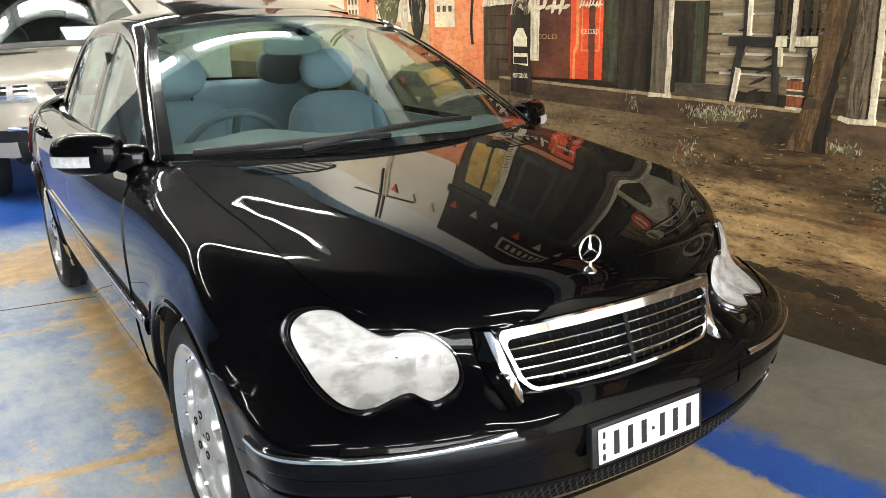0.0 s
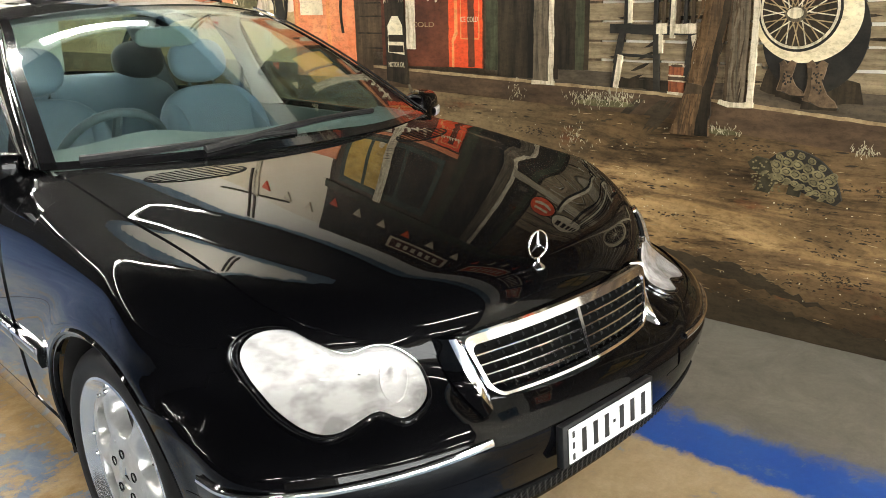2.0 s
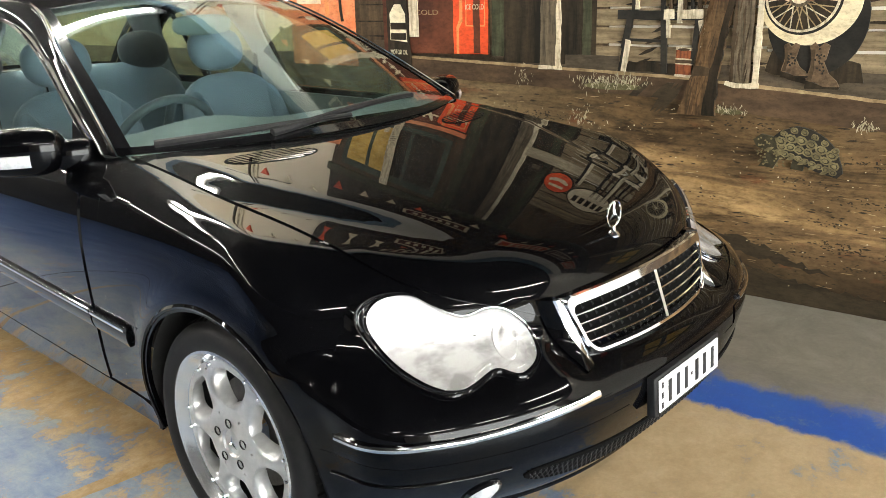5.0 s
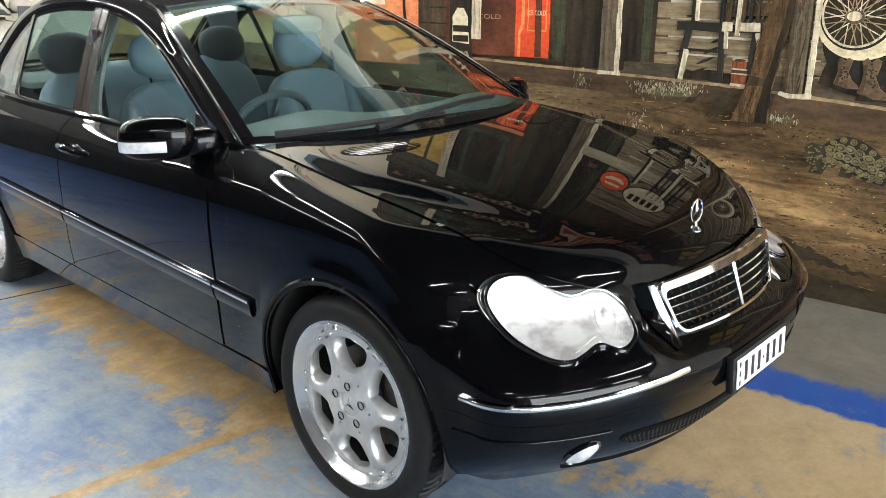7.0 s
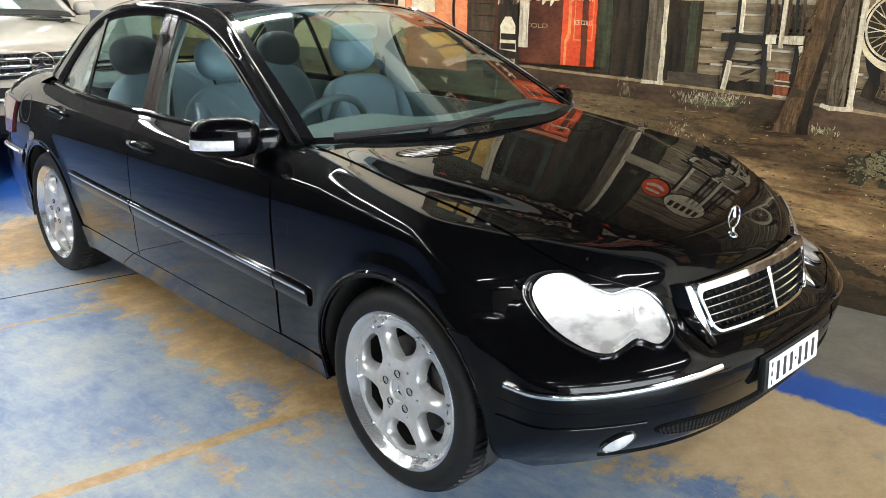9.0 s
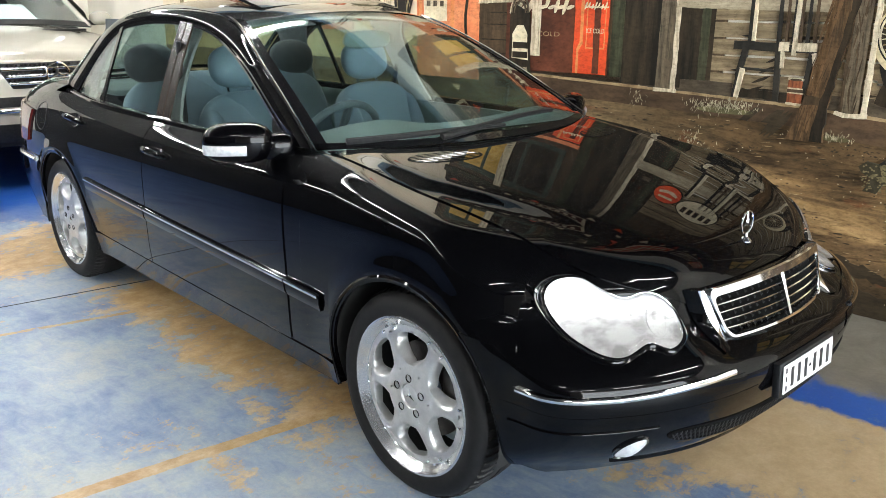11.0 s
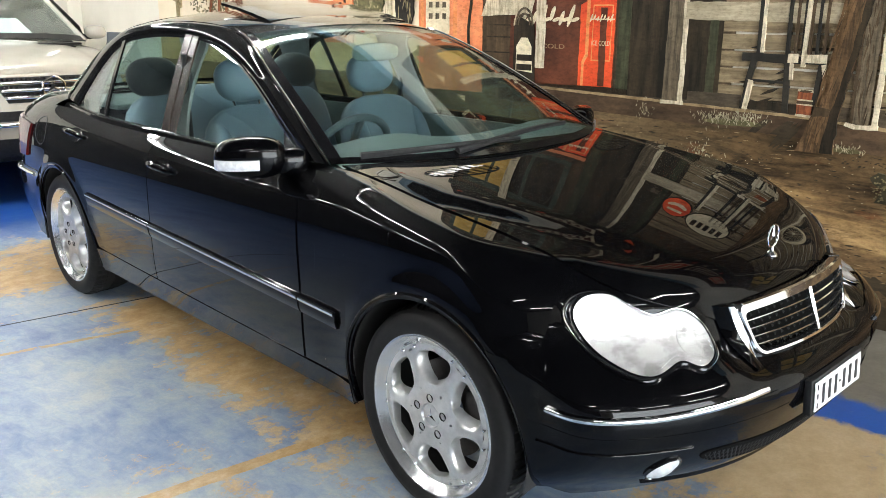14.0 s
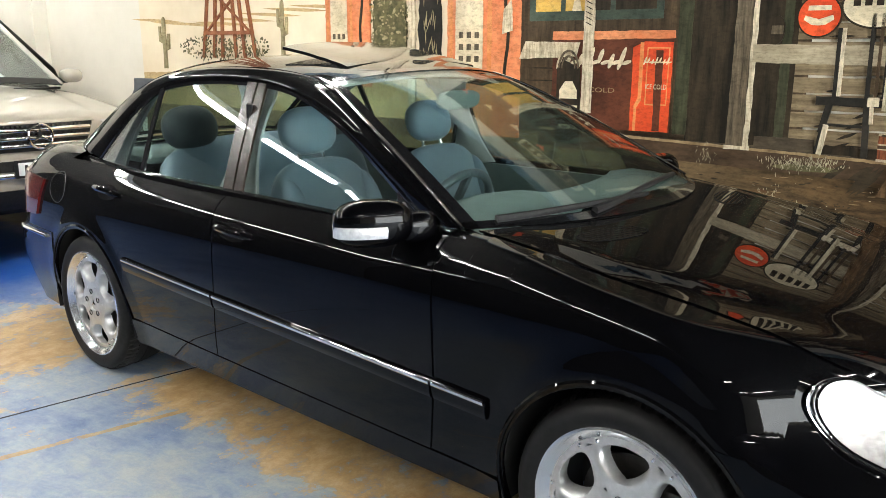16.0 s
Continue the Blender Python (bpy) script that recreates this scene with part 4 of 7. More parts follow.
# wheels
def wheel(parent, m):
    """Six-spoke alloy wheel, outer face towards +x."""
    V, F = [], []

    def add(rows, closed=False):
        base = len(V)
        n, k = rows.shape[:2]
        V.extend(rows.reshape(-1, 3))
        F.extend(grid_faces(n, k, False, closed, base))

    face = spline([0.0, 0.05, 0.085, 0.14, 0.195, 0.215], [0.018, 0.018, 0.016, 0.008, 0.004, 0.002])
    th = np.linspace(0, 2 * math.pi, 72, endpoint=False)
    add(np.array([np.stack([np.full(72, float(face(r)) - (0.006 if r < 0.036 else 0)), r * np.cos(th), r * np.sin(th)], -1) for r in (0.0, 0.02, 0.034, 0.038, 0.05, 0.07, 0.086)]), True)
    add(np.array([np.stack([np.full(72, float(face(r))), r * np.cos(th), r * np.sin(th)], -1) for r in (0.194, 0.203, 0.212)]), True)
    r = np.linspace(0.086, 0.194, 26)
    q = np.clip((r - 0.100) / 0.094, 0, 1)
    w = 0.395 * np.sqrt(np.clip(1 - (1 - q) ** 3.0, 0, 1)) * np.sqrt(np.clip(1 - q ** 8, 0, 1))
    tau = np.linspace(-1, 1, 11)
    for k in range(6):
        mid = math.radians(60 * k)
        a = mid + tau[None, :] * (math.pi / 6 - w[:, None])
        x = face(r)[:, None] + 0.010 * (1 - tau[None, :] ** 2) * np.sin(math.pi * np.clip(q, 0, 1))[:, None] - 0.010 * (np.abs(tau[None, :]) ** 6) * (w[:, None] > 0.02)
        P = np.stack([x, r[:, None] * np.cos(a), r[:, None] * np.sin(a)], -1)
        add(P)
        for e in (0, -1):
            B = P[:, e].copy()
            B2 = B.copy()
            B2[:, 0] -= 0.022
            B2[:, 1:] += 0.006 * (B2[:, 1:] - P[:, 5, 1:]) / (np.linalg.norm(B2[:, 1:] - P[:, 5, 1:], axis=1, keepdims=True) + 1e-9)
            add(np.stack([B, B2], 1))
    spokes = oriented("wheel", V, F, ALLOY, parent, "silver six-spoke alloy wheel")
    spokes.matrix_basis = m
    lathe("rim_lip", [(0.212, 0.002), (0.216, 0.004), (0.228, 0.020), (0.238, 0.028), (0.2445, 0.026), (0.2455, 0.018), (0.235, 0.004), (0.222, -0.03), (0.214, -0.16), (0.232, -0.17)], POLISHED, spokes, "polished rim lip", 72)
    lathe("barrel", [(0.211, 0.0), (0.208, -0.03), (0.206, -0.15)], DARK, spokes, "", 48)
    lathe("tyre", [(0.240, 0.022), (0.250, 0.028), (0.272, 0.034), (0.292, 0.030), (0.305, 0.018), (0.3125, 0.000), (0.3155, -0.03), (0.3165, -0.09), (0.3155, -0.15), (0.305, -0.195), (0.28, -0.21), (0.235, -0.18)], RUBBER, spokes, "black low-profile tyre", 96)
    for i in range(72):
        a0 = 2 * math.pi * i / 72
        rows = []
        for (rad, xx, da) in ((0.3105, 0.006, 0.0), (0.3166, -0.012, 0.010), (0.3172, -0.045, 0.028)):
            rows.append([(xx, rad * math.cos(a0 + da + d), rad * math.sin(a0 + da + d)) for d in (-0.028, 0.028)] + [(xx, (rad + 0.0045) * math.cos(a0 + da + d), (rad + 0.0045) * math.sin(a0 + da + d)) for d in (0.020, -0.020)])
        VV = [v for row in rows for v in row]
        TREAD.append((VV, grid_faces(3, 4, False, True)))
    VV, FF = [], []
    for v, f in TREAD:
        FF += [tuple(i + len(VV) for i in g) for g in f]
        VV += v
    TREAD.clear()
    tagged(mesh("tread_block", VV, FF, RUBBER, spokes, "", smooth=False), kind="stuff")
    for rad in (0.3172,):
        for xx in (-0.06, -0.105):
            lathe("tread_rib", [(rad - 0.002, xx + 0.016), (rad + 0.002, xx + 0.014), (rad + 0.002, xx - 0.014), (rad - 0.002, xx - 0.016)], RUBBER, spokes, "", 72)
    lathe("centre_cap", [(0.0, 0.0165), (0.026, 0.0155), (0.032, 0.013), (0.034, 0.010)], ALLOY, spokes, "", 32)
    for k in range(3):
        a = math.radians(90 + 120 * k)
        c, s_ = math.cos(a), math.sin(a)
        oriented("cap_point", [(0.0165, 0.024 * c, 0.024 * s_), (0.0165, -0.005 * s_, 0.005 * c), (0.0165, 0.005 * s_, -0.005 * c), (0.020, 0.002 * c, 0.002 * s_)], [(0, 1, 3), (0, 3, 2), (0, 2, 1), (1, 2, 3)], CHROME, spokes, "", False)
    for k in range(5):
        a = math.radians(90 + 72 * k)
        at = (0.0, 0.056 * math.cos(a), 0.056 * math.sin(a))
        well = lathe("bolt_well", [(0.013, 0.021), (0.0115, 0.022), (0.0105, 0.016), (0.0105, 0.006), (0.0, 0.006)], GLOSSBLACK, spokes, "dark bolt well", 16, "x", at)
        lathe("wheel_bolt", [(0.0, 0.020), (0.0062, 0.020), (0.0078, 0.016), (0.0078, 0.006)], ALLOY, well, "", 8, "x", at)
    for k in range(12):
        a = math.radians(30 * k + 15 + (7 if k % 2 else -7))
        lathe("rim_bolt", [(0.0, 0.014), (0.004, 0.013), (0.0055, 0.010), (0.0055, 0.0)], CHROME, spokes, "", 8, "x", (0.0, 0.203 * math.cos(a), 0.203 * math.sin(a)))
    disc = lathe("brake_disc", [(0.06, -0.06), (0.148, -0.06), (0.148, -0.085), (0.06, -0.085)], STEEL, spokes, "worn steel brake disc", 48)
    bm = box_bm((0.08, 0.07, 0.16), (-0.07, 0.12, 0.02), 0.015)
    from_bm("caliper", bm, STEEL, disc, "brake caliper")
    return spokes


TREAD = []
_w = wheel(sedan, pose(-0.805, 0, HUB_Z, 0, 0, 180))
for yy, sg, rr in ((BASE, -1, 7), (0, 1, 0), (BASE, 1, 11)):
    c = copy_thing(_w, pose(sg * 0.805, yy, HUB_Z, rr, 0, 180 if sg < 0 else 0))

# ---- cabin ----
RAIL = np.array([(0.590, 0.716, 0.945), (0.865, 0.655, 1.095), (1.14, 0.590, 1.230), (1.42, 0.518, 1.338), (1.75, 0.510, 1.378), (2.1, 0.510, 1.378), (2.4, 0.512, 1.352), (2.65, 0.525, 1.285), (2.9, 0.56, 1.150), (3.14, 0.60, 0.990)])
TOPLINE = np.array([(0.735, 0.945), (0.955, 1.070), (1.19, 1.188), (1.48, 1.290), (1.78, 1.325), (2.08, 1.325), (2.33, 1.300), (2.52, 1.235), (2.69, 1.100), (2.845, 0.955)])
_q = np.linspace(0, 1, 10)
RAIL_Y, RAIL_A, RAIL_Z = (spline(_q, RAIL[:, i]) for i in range(3))
TOP_Y, TOP_Z = (spline(_q, TOPLINE[:, i]) for i in range(2))


def glass_a(y, z):
    """Half width of the side glass."""
    u = np.asarray(z, float) - 0.935
    return 0.722 - 0.36 * u - 0.16 * u * u - 0.075 * np.clip((np.asarray(y, float) - 2.1) / 0.85, 0, None) ** 2 - 0.02 * np.clip((1.1 - np.asarray(y, float)) / 0.5, 0, None) ** 2


def side_frame(mirror):
    q = np.linspace(0, 1, 80)
    outer = np.stack([RAIL_A(q), RAIL_Y(q), RAIL_Z(q)], -1)
    iy, iz = TOP_Y(q), TOP_Z(q)
    inner = np.stack([glass_a(iy, iz) + 0.006, iy, iz], -1)
    rows = []
    for f, b in ((0.0, 0.0), (0.15, 0.012), (0.4, 0.020), (0.7, 0.014), (0.9, 0.006), (1.0, 0.0)):
        P = outer + (inner - outer) * f
        P = P + np.array([1.0, 0, 0.35]) * b
        rows.append(P)
    rows.append(inner - np.array([0.03, 0, 0]))
    V = np.array(rows)
    oriented("roof_pillar_frame", (flip(V) if mirror else V).reshape(-1, 3), grid_faces(len(rows), 80), PAINT, sedan, "", sharp=40)
    # bright and black edging round the glass
    for name, mat, lo, hi, out in (("window_edging", GLOSSBLACK, -0.002, 0.014, 0.010),):
        rows = []
        for d, o in ((0.0, 0.004), (0.0, out), (0.012, out), (0.014, 0.0)):
            rows.append(np.stack([glass_a(iy, iz) + o, iy, iz - d], -1))
        V = np.array(rows)
        oriented(name, (flip(V) if mirror else V).reshape(-1, 3), grid_faces(4, 80), mat, sedan)
    # chrome bead added for the glint down the screen pillar's glossy edge
    qa = np.linspace(0.0, 0.345, 30)
    bead = np.stack([RAIL_A(qa) + 0.008, RAIL_Y(qa) + 0.004, RAIL_Z(qa) + 0.010], -1)
    tube("pillar_glint", [tuple(flip(b) if mirror else b) for b in bead], 0.0048, CHROME, sedan, "added chrome bead that stands in for the glint on the screen pillar", 8)
    # belt rail
    y = np.linspace(0.62, 3.0, 50)
    rows = []
    for a, z in ((0.035, -0.010), (0.030, 0.006), (0.012, 0.012), (0.0, 0.010), (-0.012, -0.02)):
        rows.append(np.stack([glass_a(y, 0.935) + a, y, BELT(y) + 0.002 + z], -1))
    V = np.array(rows)
    oriented("belt_rail", (flip(V) if mirror else V).reshape(-1, 3), grid_faces(5, 50), PAINT, sedan)

    def window(name, y0, y1, n=24, m=14, slant0=0.0, slant1=0.0):
        t, h = np.linspace(0, 1, n)[:, None], np.linspace(0, 1, m)[None, :]
        Y = y0 + (y1 - y0) * t + 0 * h
        top = np.interp(Y, TOP_Y(q), TOP_Z(q)) - 0.002
        Z = 0.925 + h * np.maximum(top - 0.925, 0.004)
        Y = Y + h * (slant0 * (1 - t) + slant1 * t)
        P = np.stack([glass_a(Y, Z), Y, Z], -1)
        slab(name, P, np.broadcast_to(np.array([0.94, 0, 0.34]), P.shape), 0.004, GLASS, sedan, "tinted side glass", mirror).visible_shadow = False

    window("front_window", 0.72, 1.665)
    window("rear_window", 1.735, 2.372)
    window("quarter_window", 2.388, 2.83)

    def post(name, y0, y1, lean, mat, label):
        h = np.linspace(0, 1, 14)
        rows = []
        for dy, o in ((0, 0.0), (0.0, 0.010), (1.0, 0.010), (1.0, 0.0)):
            Y = y0 + (y1 - y0) * dy + lean * h
            top = np.interp(Y, TOP_Y(q), TOP_Z(q)) + 0.004
            Z = 0.925 + h * (top - 0.925)
            rows.append(np.stack([glass_a(Y, Z) + o, Y, Z], -1))
        V = np.array(rows)
        oriented(name, (flip(V) if mirror else V).reshape(-1, 3), grid_faces(4, 14), mat, sedan, label)
    post("door_pillar", 1.640, 1.690, 0.04, PILLARTRIM, "brown-black door pillar trim")
    post("door_pillar", 1.700, 1.760, 0.04, PILLARTRIM, "brown-black door pillar trim")
    post("window_divider", 2.352, 2.382, 0.035, GLOSSBLACK, "thin black window divider")
    # corner piece that carries the mirror
    P = np.array([(0.63, 0.925), (0.84, 0.925), (0.88, 1.020), (0.735, 0.955)])
    V = np.concatenate([np.stack([glass_a(P[:, 0], P[:, 1]) + o, P[:, 0], P[:, 1]], -1) for o in (0.010, -0.01)])
    oriented("mirror_base", flip(V) if mirror else V, [(0, 1, 2, 3), (4, 5, 6, 7)] + [(i, (i + 1) % 4, 4 + (i + 1) % 4, 4 + i) for i in range(4)], GLOSSBLACK, sedan, "", smooth=False)


both(side_frame)


def screen_grid(n, m, front=True, inset=0.0):
    """The wind screen or rear glass: bowed between its side edges."""
    t, s = np.linspace(inset, 1 - inset, n)[:, None], np.linspace(-1 + inset, 1 - inset, m)[None, :]
    if front:
        q = t * 3 / 9
        bow_y, bow_z = 0.25 - 0.14 * t, 0.006 + 0.038 * t
        sg = -1
    else:
        q = 1 - t * 3 / 9
        bow_y, bow_z = 0.10 - 0.03 * t, 0.020 + 0.035 * t
        sg = 1
    A, Y, Z = RAIL_A(q) - 0.004, RAIL_Y(q), RAIL_Z(q)
    f = 1 - np.abs(s) ** 2.2
    return np.stack([A * s + 0 * t, Y + sg * bow_y * f, Z + bow_z * f], -1)


def roof(parent):
    n, m = 44, 49
    W, R = screen_grid(2, m, True)[-1], screen_grid(2, m, False)[-1]
    t = np.linspace(0, 1, n)[:, None]
    s = np.linspace(-1, 1, m)
    y0, y1 = W[:, 1], R[:, 1]
    q = 1 / 3 + t * (1 / 3)
    A, Z = RAIL_A(q), RAIL_Z(q)
    Y = y0[None, :] + t * (y1 - y0)[None, :]
    # edge height from the rail, crown across
    f = (1 - np.abs(s)[None, :] ** 2.6)
    crown = 0.044 + 0.010 * np.sin(math.pi * t)
    zed = np.interp(Y, RAIL_Y(np.linspace(0, 1, 200)), RAIL_Z(np.linspace(0, 1, 200)))
    zt = Z * np.abs(s)[None, :] ** 8 + zed * 0
    edge = Z + 0 * f
    P = np.stack([A * s[None, :], Y, edge + crown * f], -1)
    P[0, :, 2] = W[:, 2]
    P[-1, :, 2] = R[:, 2]
    for k in (1, 2):
        P[k, :, 2] = P[k, :, 2] * 0.5 + 0.5 * (W[:, 2] + (P[4, :, 2] - W[:, 2]) * k / 4)
        P[-1 - k, :, 2] = P[-1 - k, :, 2] * 0.5 + 0.5 * (R[:, 2] + (P[-5, :, 2] - R[:, 2]) * k / 4)
    N = grid_normals(P)
    N *= np.sign(N[..., 2:3])
    slab("roof_panel", P, N, 0.004, PAINT, parent)
    slab("headliner", P - np.array([0, 0, 0.03]), N, 0.01, HEADLINER, parent, "pale grey cloth headliner")
    return P


ROOFP = roof(sedan)
for _front, _nm in ((True, "wind_screen"), (False, "rear_screen")):
    G = screen_grid(30, 41, _front)
    N = grid_normals(G)
    N *= np.sign(N[..., 2:3])
    slab(_nm, G, N, 0.005, GLASS, sedan, "tinted screen glass").visible_shadow = False
    # printed black border
    for nm, sl in (("screen_border", (slice(0, 2), slice(None))), ("screen_border", (slice(-2, None), slice(None))), ("screen_border", (slice(None), slice(0, 2))), ("screen_border", (slice(None), slice(-2, None)))):
        B = G[sl] + N[sl] * 0.0045
        slab(nm, B, N[sl], 0.002, GLOSSBLACK, sedan, "black screen border")


def tilted_sunroof(parent):
    s, t = np.linspace(-0.37, 0.37, 21), np.linspace(0, 1, 10)
    P = np.zeros((10, 21, 3))
    y = 1.45 + t * 0.38
    for i in range(10):
        row = ROOFP[int(np.clip((y[i] - 1.36) / (2.48 - 1.36) * 43, 0, 43))]
        P[i, :, 0] = s
        P[i, :, 1] = y[i]
        P[i, :, 2] = np.interp(s, row[:, 0], row[:, 2]) + 0.004 + 0.040 * t[i]
    N = np.broadcast_to(np.array([0, -0.09, 0.995]), P.shape)
    slab("sunroof", P, N, 0.012, GLOSSBLACK, parent, "dark glass sunroof tilted open")


tilted_sunroof(sedan)


# cowl, wipers, bonnet vents
def cowl(parent):
    s = np.linspace(-1, 1, 41)
    W = screen_grid(2, 41, True)[0]
    k = (1 - np.abs(s) ** 4)[:, None]
    W = W * np.array([0.975, 1, 1]) - np.array([0, 0, 0.012])
    rows = [W + np.array([0, 0.03, 0.010]), W + np.array([0, -0.006, -0.003]), W + k * np.array([0, -0.022, 0]) - np.array([0, 0, 0.012]), W + k * np.array([0, -0.03, 0]) - np.array([0, 0, 0.06])]
    oriented("cowl", np.array(rows).reshape(-1, 3), grid_faces(4, 41), PLASTIC, parent, "black plastic cowl")
    for k, (x0, x1) in enumerate(((-0.32, 0.36), (-0.62, -0.02))):
        pts = []
        for u in np.linspace(0, 1, 14):
            x = x0 + (x1 - x0) * u
            y, z = np.interp(x, W[:, 0], W[:, 1]), np.interp(x, W[:, 0], W[:, 2])
            lift = 0.030 + (0.075 if k == 0 else 0.035) * math.sin(2.0 * u)
            pts.append((x, y + lift * 0.9 - 0.01, z + lift * 0.50 + 0.020))
        arm = tube("wiper", pts, [0.013 - 0.006 * u for u in np.linspace(0, 1, 14)], PLASTIC, parent, "black windscreen wiper", 8)
        tube("wiper_blade", [(p[0] + 0.01, p[1] + 0.012, p[2] - 0.004) for p in pts[3:]], 0.009, RUBBER, arm, "", 6)


cowl(sedan)


def bonnet_vent(parent, sg):
    """An oval air intake: slats level with the bonnet over a dark recess."""
    th = np.linspace(0, 2 * math.pi, 48, endpoint=False)
    rows = []
    for q in (1.0, 0.6, 0.05):
        a = 0.415 + 0.135 * q * np.cos(th)
        P = on_top(a, 0.258 + 0.22 * (a - 0.30) + 0.050 * q * np.sin(th))
        rows.append((P + normal(P) * 0.0047) * np.array([sg, 1, 1]))
    vent = oriented("bonnet_vent", np.array(rows).reshape(-1, 3), grid_faces(3, 48, False, True), GRILLEBACK, parent, "oval air intake with glossy black slats")
    for i in range(7):
        k = (i - 3) / 3.6
        half = 0.125 * math.sqrt(1 - k * k)
        a = np.linspace(0.415 - half, 0.415 + half, 14)
        rows = []
        for dy, lift in ((0.0, 0.0048), (0.001, 0.0062), (0.0075, 0.0062), (0.0085, 0.0048)):
            P = on_top(a, 0.215 + i * 0.013 + 0.22 * (a - 0.30) + dy)
            rows.append((P + normal(P) * lift) * np.array([sg, 1, 1]))
        oriented("vent_slat", np.array(rows).reshape(-1, 3), grid_faces(4, 14), PAINT, vent, "", smooth=False)


bonnet_vent(sedan, -1)
bonnet_vent(sedan, 1)


def blob(name, size, at, material, parent, label="", turn=(0, 0, 0), square=3.0, n=28, m=18):
    """A soft cushion-like body: a rounded box of the given full size."""
    V = []
    for i in range(m):
        ph = -math.pi / 2 + math.pi * i / (m - 1)
        for j in range(n):
            th = 2 * math.pi * j / n
            sp = lambda v: math.copysign(abs(v) ** (2 / square), v)
            V.append(Vector((sp(math.cos(ph)) * sp(math.cos(th)) * size[0] / 2, sp(math.cos(ph)) * sp(math.sin(th)) * size[1] / 2, sp(math.sin(ph)) * size[2] / 2)))
    M = pose(*at, *turn)
    return oriented(name, [M @ v for v in V], grid_faces(m, n, False, True), material, parent, label, sharp=60)


def front_seat(sg):
    x = 0.36 * sg
    seat = blob("front_seat", (0.52, 0.54, 0.20), (x, 1.27, 0.46), LEATHER, sedan, "grey-blue leather front seat", (8, 0, 0), 3.5)
    blob("backrest", (0.50, 0.17, 0.62), (x, 1.565, 0.735), LEATHER, seat, "", (-20, 0, 0), 3.2)
    for d in (-0.19, 0.19):
        blob("side_bolster", (0.10, 0.20, 0.52), (x + d, 1.545, 0.72), LEATHER, seat, "", (-20, 0, 0), 2.6)
    blob("head_rest", (0.265, 0.12, 0.19), (x, 1.705, 1.135), LEATHER, seat, "", (-14, 0, 0), 2.5)
    for d in (-0.06, 0.06):
        tube("head_rest_post", [(x + d, 1.67, 1.00), (x + d, 1.70, 1.08)], 0.007, CHROME, seat, "", 8)


front_seat(-1)
front_seat(1)
_rb = blob("rear_bench", (1.18, 0.5, 0.22), (0, 2.12, 0.48), LEATHER, sedan, "grey-blue leather rear bench", (6, 0, 0), 4.0)
blob("bench_back", (1.20, 0.18, 0.62), (0, 2.38, 0.76), LEATHER, _rb, "", (-22, 0, 0), 4.0)
for x in (-0.42, 0.42):
    blob("rear_head_rest", (0.27, 0.13, 0.20), (x, 2.46, 1.105), RESTDARK, _rb, "dark rear head rest", (-12, 0, 0), 2.4)
from_bm("parcel_shelf", box_bm((1.2, 0.60, 0.03), (0, 2.80, 0.965), 0.01), TRIMGREY, sedan, "grey parcel shelf")
# dashboard
def dashboard(parent):
    s = np.linspace(-1, 1, 31)
    W = screen_grid(2, 31, True)[0]
    rows = []
    for dy, dz, sh in ((0.03, -0.015, 0.98), (0.14, 0.004, 0.96), (0.30, 0.012, 0.94), (0.40, -0.008, 0.93), (0.44, -0.09, 0.93), (0.42, -0.30, 0.93), (0.30, -0.5, 0.9)):
        y = W[:, 1] * 0.55 + 0.45 * 0.42
        hump = 0.035 * np.exp(-((W[:, 0] + 0.37) / 0.17) ** 2) * (1 if 0.2 < dy < 0.45 and dz > -0.1 else 0.25)
        rows.append(np.stack([W[:, 0] * sh, y + dy, W[:, 2] * 0.6 + 0.4 * 0.965 + dz + hump], -1))
    oriented("dashboard", np.array(rows).reshape(-1, 3), grid_faces(len(rows), 31), TRIMGREY, parent, "grey moulded dashboard")


dashboard(sedan)
_c, _ax = Vector((-0.37, 0.945, 0.885)), Vector((0, 0.88, 0.47)).normalized()
_u = Vector((1, 0, 0))
_v = _ax.cross(_u)
_sw = tube("steering_wheel", [_c + (_u * math.cos(a) + _v * math.sin(a)) * 0.185 for a in np.linspace(0, 2 * math.pi, 48, endpoint=False)], 0.015, WHEELGREY, sedan, "dark leather steering wheel", 12, True)
blob("airbag_pad", (0.20, 0.06, 0.17), tuple(_c - _ax * 0.02), WHEELGREY, _sw, "", (-62 + 90, 0, 0), 2.8)
for a in (180, 0, 270):
    d = _u * math.cos(radians(a)) + _v * math.sin(radians(a))
    tube("wheel_spoke", [_c + d * 0.06, _c + d * 0.18], 0.016, WHEELGREY, _sw, "", 8)
# inner mirror, door cards
blob("inner_mirror", (0.25, 0.03, 0.075), (0.0, 1.22, 1.262), TRIMGREY, sedan, "grey inside mirror", (10, 0, 0), 3.2)
